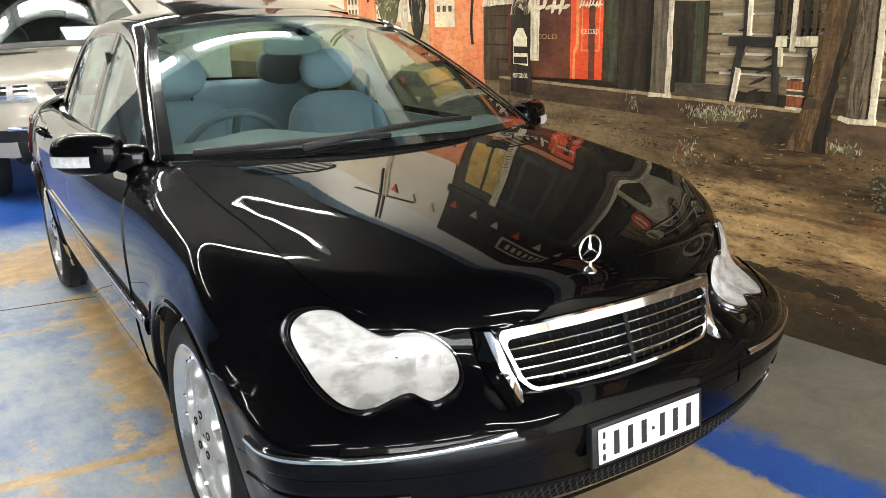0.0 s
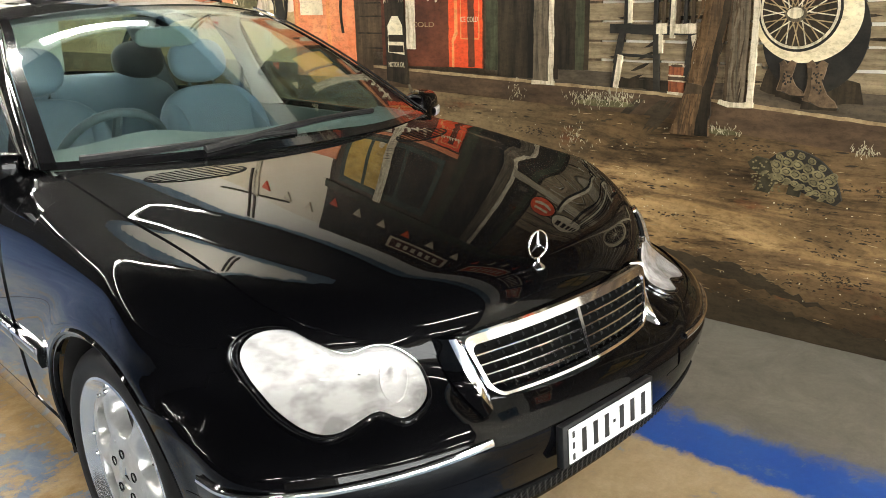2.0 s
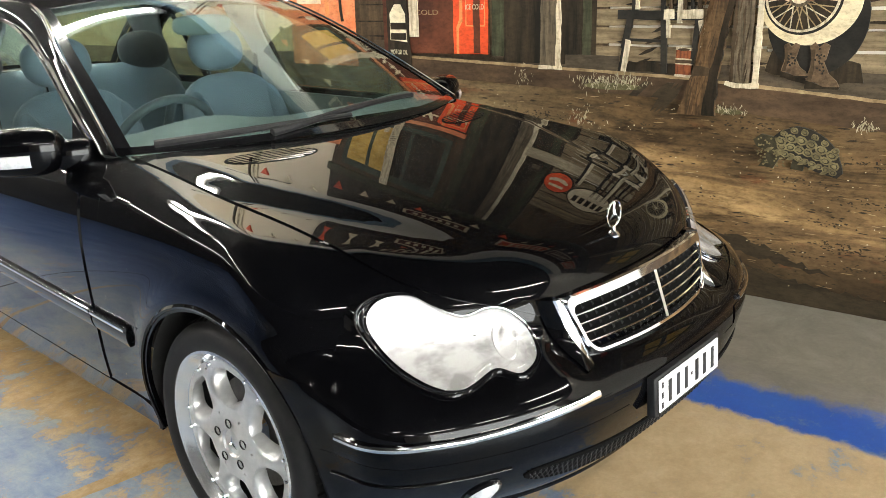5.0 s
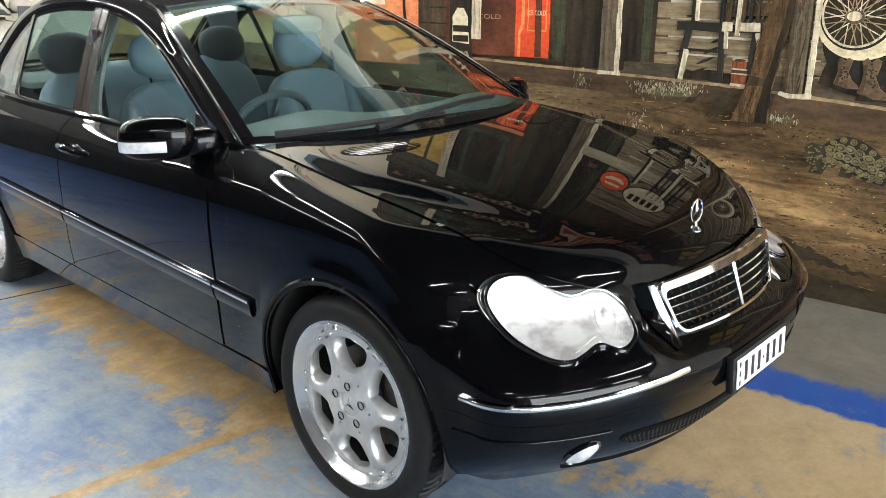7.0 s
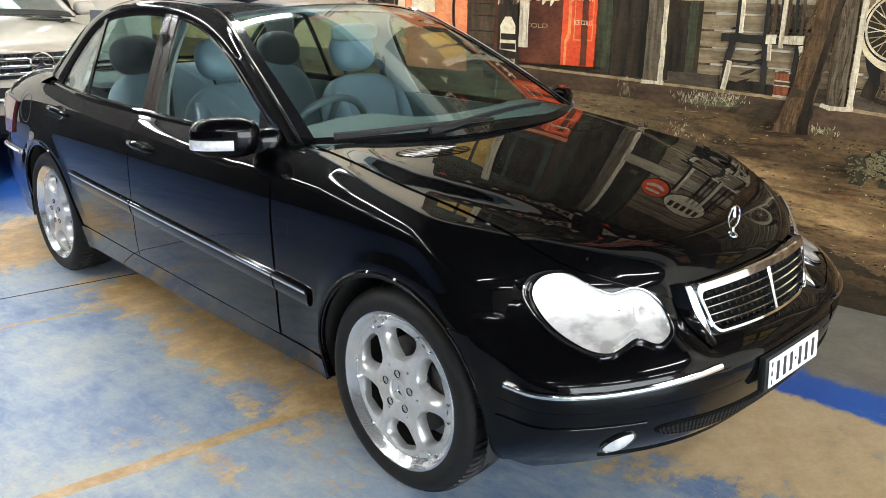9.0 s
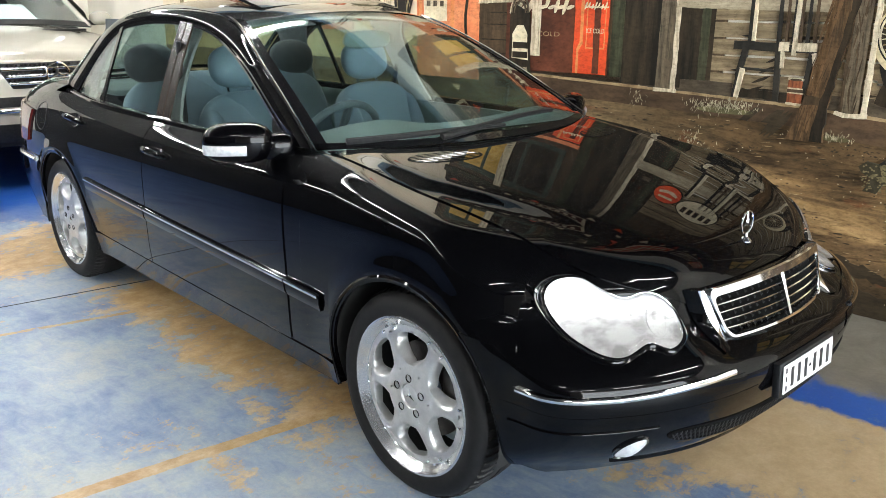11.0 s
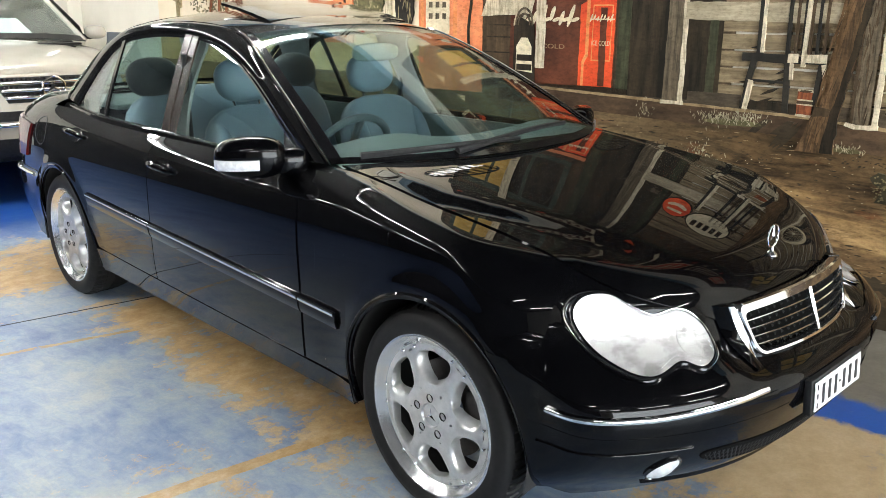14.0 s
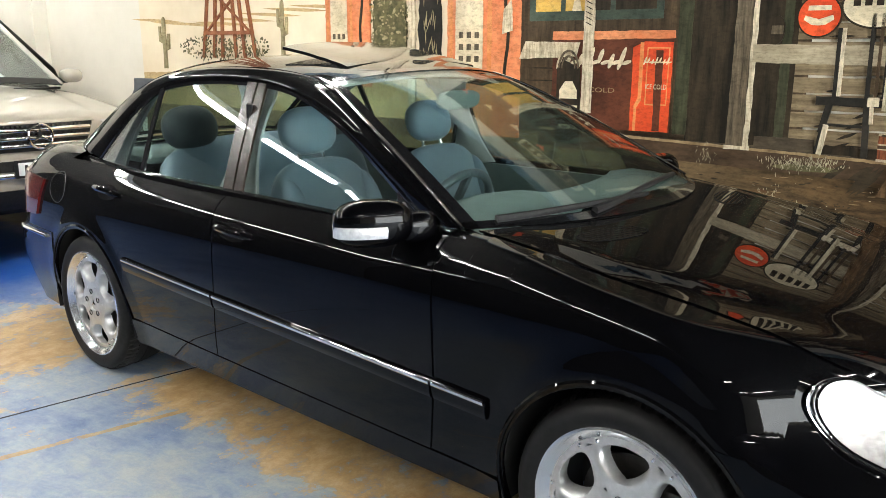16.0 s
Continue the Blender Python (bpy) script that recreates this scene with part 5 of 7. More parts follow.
for sg in (-1, 1):
    y, h = np.linspace(0.75, 2.7, 30)[:, None], np.linspace(0, 1, 6)[None, :]
    z = 0.35 + 0.565 * h + 0 * y
    P = np.stack([(glass_a(y, 0.93) - 0.03 + 0.02 * (1 - h)) * sg, y + 0 * h, z], -1)
    slab("door_card", P, np.broadcast_to(np.array([1.0, 0, 0]), P.shape), 0.02, TRIMGREY, sedan, "grey-blue door lining")
    # pale lining of the middle and rear roof pillars
    for y0, y1, w in ((1.70, 1.76, 0.075), (2.74, 2.60, 0.11)):
        h = np.linspace(0, 1, 9)[:, None]
        v = np.linspace(-1, 1, 7)[None, :]
        Z = 0.92 + h * 0.42 + 0 * v
        Y = y0 + (y1 - y0) * h + v * (w + 0.05 * (2 * h - 1) ** 2)
        P = np.stack([sg * (glass_a(Y, np.minimum(Z, 1.30)) - 0.022 - 0.03 * (1 - v ** 2)), Y, Z - 0.02 * h], -1)
        slab("pillar_lining", P, np.broadcast_to(np.array([1.0, 0, 0]), P.shape), 0.012, HEADLINER if y0 < 2 else WHEELGREY, sedan, "grey pillar lining")
    tube("seat_belt", [(sg * 0.62, 1.72, 1.25), (sg * 0.60, 1.76, 1.0), (sg * 0.57, 1.80, 0.6)], 0.012, PLASTIC, sedan, "dark seat belt", 6)


# door mirrors
def door_mirror(sg, at):
    house = blob("door_mirror", (0.232, 0.122, 0.136), at, PAINT, sedan, "", (0, 0, 33 * sg), 2.7, 40, 24)
    m = pose(*at, 0, 0, 33 * sg)
    # rubber gasket at the hinge and the stout foot on the door corner
    ring = [m @ Vector((-sg * 0.092, 0.040 * math.cos(a), 0.051 * math.sin(a))) for a in np.linspace(0, 2 * math.pi, 28, endpoint=False)]
    tube("mirror_gasket", ring, 0.005, PLASTIC, house, "black rubber gasket", 8, True)
    blob("mirror_arm", (0.12, 0.085, 0.092), (at[0] - sg * 0.118, at[1] - 0.062, at[2] - 0.020), PAINT, house, "black mirror foot", (0, 0, 20 * sg), 2.8)
    rows = []
    for z, off in ((-0.034, 0.0), (-0.034, 0.005), (-0.024, 0.008), (-0.012, 0.008), (-0.002, 0.005), (0.000, -0.004)):
        r = []
        for u in np.linspace(-0.030, 0.118, 26):
            xx = u * sg
            k = abs(u) / 0.114
            yy = -0.0625 * max(0.0, 1 - min(k, 1) ** 2.7) ** (1 / 2.7) * max(0, 1 - (abs(z) / 0.0775) ** 2.7) ** (1 / 2.7) - off
            r.append(m @ Vector((min(abs(u), 0.116) * math.copysign(1, u) * sg, yy, z)))
        rows.append(r)
    oriented("indicator", [p for r in rows for p in r], grid_faces(len(rows), 26), LAMPBASE, house, "clear indicator lens")
    gl = m @ pose(0, 0.058, 0.0)
    bm = box_bm((0.15, 0.006, 0.09), (0, 0, 0), 0.002)
    bmesh.ops.transform(bm, matrix=gl, verts=bm.verts)
    from_bm("mirror_glass", bm, CHROME, house, "mirror glass")


door_mirror(-1, (-0.888, 0.788, 0.966))
door_mirror(1, (0.838, 0.750, 0.950))


# tail lamps, fuel flap, fender repeater
def tail_lamp(mirror):
    n, m = 26, 12
    t, h = np.linspace(0, 1, n)[:, None], np.linspace(0, 1, m)[None, :]
    w = np.radians(16 - 10 * h + (50 + 10 * h) * t)
    z = 0.655 + h * (0.225 - 0.05 * (1 - t)) + 0.015 * (1 - t)
    o = np.stack([np.full_like(w, 0.35), np.full_like(w, 3.05), z], -1)
    P = cast(o, np.stack([np.cos(w), np.sin(w), np.zeros_like(w)], -1))
    return panel("tail_lamp", P, REDLENS, sedan, "dark red tail lamp", 0.012, 0.020, mirror)


both(tail_lamp)


# fuel flap outline
both(lambda mirror: tube("flap_joint", [tuple((flip(p) if mirror else p)) for p in (lambda Q: Q + normal(Q) * 0.0005)(on_side(2.96 + 0.080 * np.cos(np.linspace(0, 2 * math.pi, 40, endpoint=False)), 0.825 + 0.070 * np.sin(np.linspace(0, 2 * math.pi, 40, endpoint=False))))], 0.0018, BLACKINK, sedan, "", 6, True) if mirror else None)
both(lambda mirror: strip_on(sedan, "rear_bumper_chrome", lambda q, z: on_side(q, z), (3.10, 3.45), lambda q: 0.575 + 0 * q, 0.018, 0.012, CHROME, "slim chrome strip", n=14, mirror=mirror))
# ---- the mural: flat painted shapes on the wall ----
mural = thing("mural", "wall painting of an old roadside store on dirt ground", "mural", ROOM, kind="structure")


def grimed(m, col):
    """Old matt paint: blotches and fine dry-brush specks over the colour, and a warm yellowed varnish."""
    blot = ramp(m, noise_of(m, 2.3, 8.0, 0.7, (1, 1, 1), 0.5), [(0.34, (0.68, 0.655, 0.63)), (0.60, (1.0, 0.985, 0.96))])
    speck = ramp(m, noise_of(m, 46.0, 6.0, 0.75, (1, 0.6, 1.2)), [(0.36, (0.70, 0.685, 0.66)), (0.52, (1, 1, 1)), (0.75, (1.12, 1.10, 1.06))])
    col = mixed(m, 1.0, mixed(m, 1.0, col, blot, "MULTIPLY"), speck, "MULTIPLY")
    col = mixed(m, 1.0, col, (1.0, 0.93, 0.79), "MULTIPLY")
    wire(m, col, bsdf(m).inputs["Base Color"])
    bsdf(m).inputs["Roughness"].default_value = 0.68
    bsdf(m).inputs["Specular IOR Level"].default_value = 0.22


def paint_mat(name, a, b, scale=6.0, stretch=(1, 1, 1), lo=0.35, hi=0.65, rough=0.42):
    m = shader(name, a, rough)
    grimed(m, ramp(m, noise_of(m, scale, 8.0, 0.65, stretch), [(lo, a), (hi, b)]))
    bump(m, noise_of(m, scale * 6, 4.0, 0.6, stretch), 0.08, 0.003)
    return m


P_SKY = varied("paint_sand_sky", (0.68, 0.565, 0.39), (0.80, 0.70, 0.53), 1.2, 0.7, bumps=0.05)
P_SAND = paint_mat("paint_sand", (0.52, 0.39, 0.22), (0.70, 0.56, 0.34), 3.0, (1, 0.4, 2.0))
P_DARKDIRT = paint_mat("paint_dark_dirt", (0.022, 0.018, 0.013), (0.060, 0.046, 0.031), 5.0, (1, 0.5, 3.0))
P_PORCH = paint_mat("paint_porch", (0.042, 0.027, 0.018), (0.115, 0.076, 0.050), 7.0, (1, 0.4, 2))
P_PORCHTOP = paint_mat("paint_porch_top", (0.060, 0.050, 0.040), (0.12, 0.098, 0.076), 8.0, (1, 0.4, 3))
P_EDGE = paint_mat("paint_porch_edge", (0.24, 0.18, 0.11), (0.45, 0.36, 0.24), 14.0)
P_BLACK = paint_mat("paint_black", (0.010, 0.008, 0.005), (0.048, 0.036, 0.023), 5.0, (1, 4, 0.6))
P_BROWN = paint_mat("paint_dark_brown", (0.040, 0.028, 0.018), (0.105, 0.074, 0.047), 6.0, (1, 4, 0.5))
P_PLANK = paint_mat("paint_weathered_board", (0.14, 0.11, 0.075), (0.33, 0.275, 0.195), 6.0, (1, 0.5, 7))
P_GREYWOOD = paint_mat("paint_grey_wood", (0.055, 0.045, 0.034), (0.21, 0.18, 0.14), 9.0, (1, 6, 0.5))
P_PALEWOOD = paint_mat("paint_pale_wood", (0.34, 0.30, 0.235), (0.76, 0.72, 0.62), 13.0, (1, 5, 0.7), 0.32, 0.55)
P_RAIL = paint_mat("paint_pale_rail", (0.32, 0.29, 0.23), (0.50, 0.46, 0.38), 9.0, (1, 0.6, 6))
P_GREEN = paint_mat("paint_dull_green", (0.028, 0.034, 0.020), (0.070, 0.078, 0.050), 8.0, (1, 5, 0.6))
P_RED = paint_mat("paint_bright_red", (0.66, 0.065, 0.022), (0.86, 0.12, 0.04), 4.0)
P_ORANGE = paint_mat("paint_orange_edge", (0.72, 0.26, 0.10), (0.80, 0.36, 0.16), 9.0)
P_DARKRED = paint_mat("paint_dark_red", (0.070, 0.022, 0.013), (0.155, 0.050, 0.028), 4.0)
P_PUMP = paint_mat("paint_pump_red", (0.70, 0.20, 0.09), (0.82, 0.36, 0.20), 4.0)
P_CREAM = paint_mat("paint_cream", (0.70, 0.65, 0.53), (0.88, 0.84, 0.72), 7.0)
P_YELLOW = paint_mat("paint_lamp_yellow", (0.62, 0.40, 0.08), (0.78, 0.58, 0.20), 9.0)
P_TEAL = paint_mat("paint_teal_frame", (0.035, 0.060, 0.055), (0.075, 0.11, 0.10), 8.0)
P_TRUNK = paint_mat("paint_tree_trunk", (0.050, 0.031, 0.018), (0.165, 0.105, 0.058), 10.0, (1, 6, 0.6))
P_WHEELWHITE = paint_mat("paint_tyre_white", (0.72, 0.65, 0.48), (0.90, 0.84, 0.68), 4.0)
P_TYRE = paint_mat("paint_tyre_black", (0.012, 0.012, 0.012), (0.035, 0.033, 0.030), 5.0)
P_BOOT = paint_mat("paint_boot", (0.055, 0.036, 0.024), (0.20, 0.145, 0.10), 22.0)
P_SHELL = paint_mat("paint_tortoise_shell", (0.10, 0.090, 0.055), (0.27, 0.24, 0.15), 26.0)
P_SHELLDARK = paint_mat("paint_tortoise_dark", (0.030, 0.028, 0.018), (0.060, 0.054, 0.036), 20.0)
P_LEAF = paint_mat("paint_leaf", (0.065, 0.068, 0.036), (0.17, 0.165, 0.09), 18.0)
P_GRASS = paint_mat("paint_pale_grass", (0.34, 0.33, 0.27), (0.60, 0.58, 0.48), 16.0)
P_DERRICK = paint_mat("paint_rust", (0.22, 0.075, 0.035), (0.34, 0.14, 0.07), 9.0)
P_CACTUS = paint_mat("paint_cactus", (0.26, 0.235, 0.15), (0.40, 0.36, 0.245), 12.0)


def ground_paint():
    """Bare earth in streaks of tan, rust and near-black, in loose strokes along the wall."""
    m = shader("paint_dirt", (0.2, 0.14, 0.08), 0.42)
    a = noise_of(m, 1.7, 9.0, 0.68, (1, 0.45, 2.6), 0.7)
    b = noise_of(m, 9.0, 9.0, 0.75, (1, 0.35, 2.4), 0.4)
    c = noise_of(m, 0.8, 3.0, 0.5, (1, 0.6, 2.5))
    base = ramp(m, a, [(0.30, (0.045, 0.032, 0.021)), (0.42, (0.13, 0.092, 0.054)), (0.52, (0.27, 0.195, 0.115)), (0.62, (0.36, 0.27, 0.165)), (0.75, (0.15, 0.085, 0.045))])
    dark = ramp(m, b, [(0.34, (0.25, 0.22, 0.2)), (0.48, (1, 1, 1)), (0.70, (1.18, 1.14, 1.1))])
    col = mixed(m, 1.0, base, dark, "MULTIPLY")
    col = mixed(m, ramp(m, c, [(0.42, (0, 0, 0)), (0.62, (0.75, 0.75, 0.75))]), col, (0.075, 0.050, 0.032))
    # bands by height: dark foot, tan ground, dark brown with rust under the porch
    sep = m.node_tree.nodes.new("ShaderNodeSeparateXYZ")
    wire(m, coords(m), sep.inputs[0])
    zz = math_node(m, "ADD", sep.outputs[2], math_node(m, "MULTIPLY_ADD", noise_of(m, 3.5, 6.0, 0.6, (1, 0.5, 2)), 0.30, -0.15))
    band = ramp(m, zz, [(0.06, (0.30, 0.29, 0.28)), (0.18, (0.80, 0.77, 0.72)), (0.30, (1.75, 1.68, 1.55)), (0.54, (1.45, 1.38, 1.26)), (0.66, (0.50, 0.46, 0.42)), (0.86, (0.40, 0.37, 0.33))])
    col = mixed(m, 1.0, col, band, "MULTIPLY")
    # paler worn earth before the drinks chest
    worn = math_node(m, "MULTIPLY", math_node(m, "MINIMUM", math_node(m, "MAXIMUM", math_node(m, "MULTIPLY_ADD", sep.outputs[1], 1.3, -0.25), 0.0), 1.0), math_node(m, "MINIMUM", math_node(m, "MAXIMUM", math_node(m, "MULTIPLY_ADD", a, 3.5, -1.2), 0.0), 0.75))
    col = mixed(m, worn, col, mixed(m, b, (0.09, 0.066, 0.040), (0.42, 0.33, 0.21)))
    rust = ramp(m, noise_of(m, 4.2, 5.0, 0.6, (1, 0.7, 1.6)), [(0.60, (0, 0, 0)), (0.70, (0.8, 0.8, 0.8))])
    col = mixed(m, rust, col, (0.16, 0.055, 0.022))
    grimed(m, col)
    bump(m, b, 0.05, 0.003)
    return m


P_DIRT = ground_paint()
LAYER = 0.0012


def paint(name, pts, layer, material, label="", parent=None):
    """A flat painted patch: its outline in (u, z) on the wall, above the patches of lower layers."""
    x = WALL_D - LAYER * layer - 0.001
    n = len(pts)
    V = [(x, u, z) for u, z in pts] + [(WALL_D + 0.002, u, z) for u, z in pts]
    F = [tuple(range(n))] + [(i, (i + 1) % n, n + (i + 1) % n, n + i) for i in range(n)]
    return oriented(name, V, F, material, parent or mural, label, smooth=False)


def rect(u0, u1, z0, z1):
    return [(u0, z0), (u1, z0), (u1, z1), (u0, z1)]


def oval(u, z, a, b, n=40, turn=0.0, wob=0.0):
    rnd = random.Random(int((u + 9) * 1000 + z * 100))
    out = []
    for i in range(n):
        t = 2 * math.pi * i / n
        k = 1 + wob * (rnd.random() - 0.5)
        p, q = a * k * math.cos(t), b * k * math.sin(t)
        out.append((u + p * math.cos(turn) - q * math.sin(turn), z + p * math.sin(turn) + q * math.cos(turn)))
    return out


def rough(pts, amount, seed, step=0.03):
    """The same outline with an uneven, hand-painted edge."""
    rnd, out = random.Random(seed), []
    n = len(pts)
    for i in range(n):
        (u0, z0), (u1, z1) = pts[i], pts[(i + 1) % n]
        k = max(1, int(math.hypot(u1 - u0, z1 - z0) / step))
        for j in range(k):
            f = j / k
            w = amount if j else 0
            out.append((u0 + (u1 - u0) * f + rnd.uniform(-w, w), z0 + (z1 - z0) * f + rnd.uniform(-w, w)))
    return out


def strokes(name, places, layer, material, label=""):
    """Many small brush marks in one mesh: (u, z, length, height, lean)."""
    x, V, F = WALL_D - LAYER * layer - 0.001, [], []
    for u, z, l, h, a in places:
        k = len(V)
        c, s = math.cos(a), math.sin(a)
        for p, q in ((-l, 0), (-l * 0.3, -h), (l * 0.6, -h * 0.7), (l, 0.1 * h), (l * 0.2, h), (-l * 0.5, h * 0.8)):
            V.append((x, u + p * c - q * s, z + p * s + q * c))
        F.append(tuple(range(k, k + 6)))
    return tagged(mesh(name, V, F, material, mural, label, smooth=False), kind="stuff")


def words(text, u, z, height, layer, material, label, wide=1.0):
    cu = bpy.data.curves.new("lettering", 'FONT')
    cu.body, cu.size, cu.align_x, cu.align_y, cu.extrude = text, height * 1.4, 'CENTER', 'CENTER', 0.0004
    tmp = bpy.data.objects.new("lettering", cu)
    me = bpy.data.meshes.new_from_object(tmp)
    bpy.data.objects.remove(tmp)
    bpy.data.curves.remove(cu)
    me.materials.append(material)
    ob = new("lettering", me)
    ob.parent = mural
    ob["label"] = label
    # reads from the room: text x runs towards smaller u
    ob.matrix_basis = Matrix.Translation((WALL_D - LAYER * layer - 0.0012, u, z)) @ Matrix(((0, 0, -1, 0), (-wide, 0, 0, 0), (0, 1, 0, 0), (0, 0, 0, 1)))
    return ob


U1, U0 = 5.62, -2.4
paint("painted_sky", rect(1.2, U1, 1.25, 2.9), 1, P_SKY, "pale sand-coloured sky")
P_HIGHSKY = varied("paint_cream_sky", (0.80, 0.75, 0.63), (0.88, 0.84, 0.73), 1.4, 0.7, bumps=0.04)
paint("painted_sky", rect(U0, U1, 2.9, 3.42), 1, P_HIGHSKY, "pale cream upper sky")
P_BLUE = paint_mat("paint_blue_sky", (0.10, 0.22, 0.42), (0.24, 0.40, 0.60), 2.0)
paint("painted_blue_sky", rough(rect(U0, U1, 3.40, H - 0.002), 0.02, 1), 2, P_BLUE, "blue band of sky along the ceiling")
paint("painted_sand", rough([(1.2, 0.9), (U1, 0.9), (U1, 1.27), (4.6, 1.30), (3.6, 1.36), (2.4, 1.32), (1.2, 1.30)], 0.006, 2), 2, P_SAND, "pale desert sand")
strokes("painted_hill", [(u, 1.70 + 0.05 * math.sin(u * 2.3), 0.35, 0.012, 0.05) for u in np.linspace(3.2, 5.4, 9)], 2, P_SAND, "faint hill line")
paint("painted_ground", rect(U0, U1, 0.0, 1.02), 3, P_DIRT, "painted bare earth")
paint("painted_ground_shadow", rough([(U0, 0.0), (U1, 0.0), (U1, 0.10), (2.0, 0.13), (0.2, 0.15), (-0.5, 0.12), (-1.1, 0.06), (U0, 0.05)], 0.012, 3), 5, P_DARKDIRT, "dark painted earth along the floor")
paint("painted_ground_shadow", rough([(1.5, 0.20), (0.4, 0.235), (-0.35, 0.20), (-0.8, 0.14), (-0.4, 0.27), (0.5, 0.31), (1.5, 0.30)], 0.012, 4), 5, P_DARKDIRT)
rnd = random.Random(11)
clumps = [(rnd.uniform(-1.6, 2.4), rnd.uniform(0.08, 0.86)) for _ in range(70)]
marks = [(rnd.uniform(-1.6, 2.4), rnd.uniform(0.08, 0.86), rnd.uniform(0.004, 0.026), rnd.uniform(0.0015, 0.004), rnd.uniform(-0.12, 0.12)) for _ in range(420)]
for cu_, cz_ in clumps:
    for _ in range(26):
        marks.append((rnd.gauss(cu_, 0.07), rnd.gauss(cz_, 0.010), rnd.uniform(0.002, 0.009), rnd.uniform(0.001, 0.004), rnd.uniform(-0.5, 0.5)))
strokes("painted_dark_earth_mark", [q for q in marks if 0.02 < q[1] < 0.90], 6, P_DARKDIRT, "dark brush marks in the earth")
strokes("painted_pale_earth_mark", [(rnd.uniform(-1.6, 2.4), rnd.uniform(0.1, 0.86), rnd.uniform(0.004, 0.03), rnd.uniform(0.0006, 0.002), rnd.uniform(-0.10, 0.10)) for _ in range(300)], 6, P_EDGE, "pale brush marks in the earth")
strokes("painted_pebble", [(rnd.uniform(-1.4, 1.6), rnd.uniform(0.08, 0.84), rnd.uniform(0.0012, 0.004), rnd.uniform(0.001, 0.003), 0) for _ in range(260)], 7, P_CREAM, "pale pebbles")

# porch
def porch_z(u):
    return 0.955 + 0.034 * (u + 0.07) + (0.04 * (u + 0.07) if u < -0.07 else 0)


us = np.linspace(-2.38, 1.75, 40)
paint("painted_porch_floor", [(u, porch_z(u) - 0.005) for u in us] + [(1.75, 1.10), (-2.38, 1.02)], 8, P_PORCHTOP, "painted porch boards")
paint("painted_porch_front", rough([(u, porch_z(u) - 0.095 - 0.02 * (u < -0.3)) for u in us] + [(u, porch_z(u)) for u in us[::-1]], 0.002, 5), 9, P_PORCH, "dark red-brown porch edge")
paint("painted_porch_lip", rough([(u, porch_z(u) - 0.004) for u in us] + [(u, porch_z(u) + 0.010) for u in us[::-1]], 0.002, 6), 10, P_EDGE, "worn pale porch lip")
def tuft(u, z, su, sz, n):
    return [(rnd.gauss(u, su), rnd.gauss(z, sz), 0.0008 + 0.0014 * rnd.random(), 0.004 + 0.009 * rnd.random(), rnd.gauss(0, 0.45)) for _ in range(n)]


strokes("painted_grass", tuft(0.34, 0.925, 0.07, 0.016, 120) + tuft(0.22, 0.935, 0.06, 0.016, 110) + tuft(0.75, 0.93, 0.03, 0.03, 36) + tuft(0.42, 0.74, 0.05, 0.04, 60) + tuft(-0.27, 0.83, 0.05, 0.012, 60) + tuft(-0.83, 0.80, 0.025, 0.012, 46), 12, P_GRASS, "pale tufts of grass")
paint("painted_grass_shade", rough(oval(0.27, 0.905, 0.15, 0.016, 30), 0.006, 7), 11, P_LEAF)
paint("painted_grass_shade", rough(oval(-0.28, 0.822, 0.07, 0.012, 24), 0.004, 8), 11, P_LEAF)

# store front
paint("painted_store_wall", rect(0.30, 1.92, 1.0, 1.66), 8, P_BROWN, "dark brown store wall")
paint("painted_store_wall", rect(-2.38, 1.92, 1.66, 2.95), 7, P_BROWN, "dark brown store wall")
for i in range(11):
    z0 = 1.012 + 0.082 * i
    for k, (ua, ub) in enumerate(((0.36, -0.42), (-0.42, -1.5), (-1.5, -2.38))):
        dz = -0.012 * k
        paint("painted_board", rough(rect(ub, ua, z0 + 0.006 + dz, z0 + 0.078 + dz), 0.0025, 20 + i * 3 + k, 0.08), 9, P_PLANK, "")
strokes("painted_board_shadow", [(rnd.uniform(-1.4, 0.3), 1.02 + 0.082 * rnd.randint(0, 8) + rnd.uniform(0, 0.012), rnd.uniform(0.02, 0.10), 0.006, 0) for _ in range(60)], 10, P_BLACK)
paint("painted_doorway", rect(0.655, 0.875, 1.0, 2.3), 10, P_BLACK, "dark doorway")
paint("painted_doorway", rect(0.36, 0.55, 1.0, 2.3), 10, P_BLACK, "dark gap by the door")
paint("painted_green_post", rough(rect(0.872, 0.945, 1.03, 2.3), 0.002, 31), 11, P_GREEN, "dull green door frame")
paint("painted_green_post", rough(rect(0.385, 0.43, 1.03, 2.3), 0.002, 32), 11, P_GREEN, "dull green door frame")
paint("painted_post", rough([(0.660, 0.985), (0.575, 0.985), (0.580, 2.3), (0.648, 2.3)], 0.002, 33), 14, P_GREYWOOD, "grey porch post")
paint("painted_post_light", rough([(0.571, 0.985), (0.545, 0.985), (0.549, 2.3), (0.573, 2.3)], 0.003, 34), 15, P_PALEWOOD, "sunlit side of the post")
paint("painted_post_foot", rough(rect(0.54, 0.668, 0.972, 0.992), 0.002, 35), 16, P_PALEWOOD)
paint("painted_box", rough(rect(0.24, 0.52, 0.985, 1.045), 0.002, 36), 12, P_PORCHTOP, "low wooden step")
paint("painted_rail", rough([(0.562, 1.402), (-0.33, 1.386), (-0.33, 1.478), (0.562, 1.488)], 0.0025, 37), 16, P_RAIL, "pale porch rail")
paint("painted_jar", rough(oval(0.455, 1.555, 0.034, 0.066, 24), 0.001, 38), 17, P_BLACK, "black lidded jar")
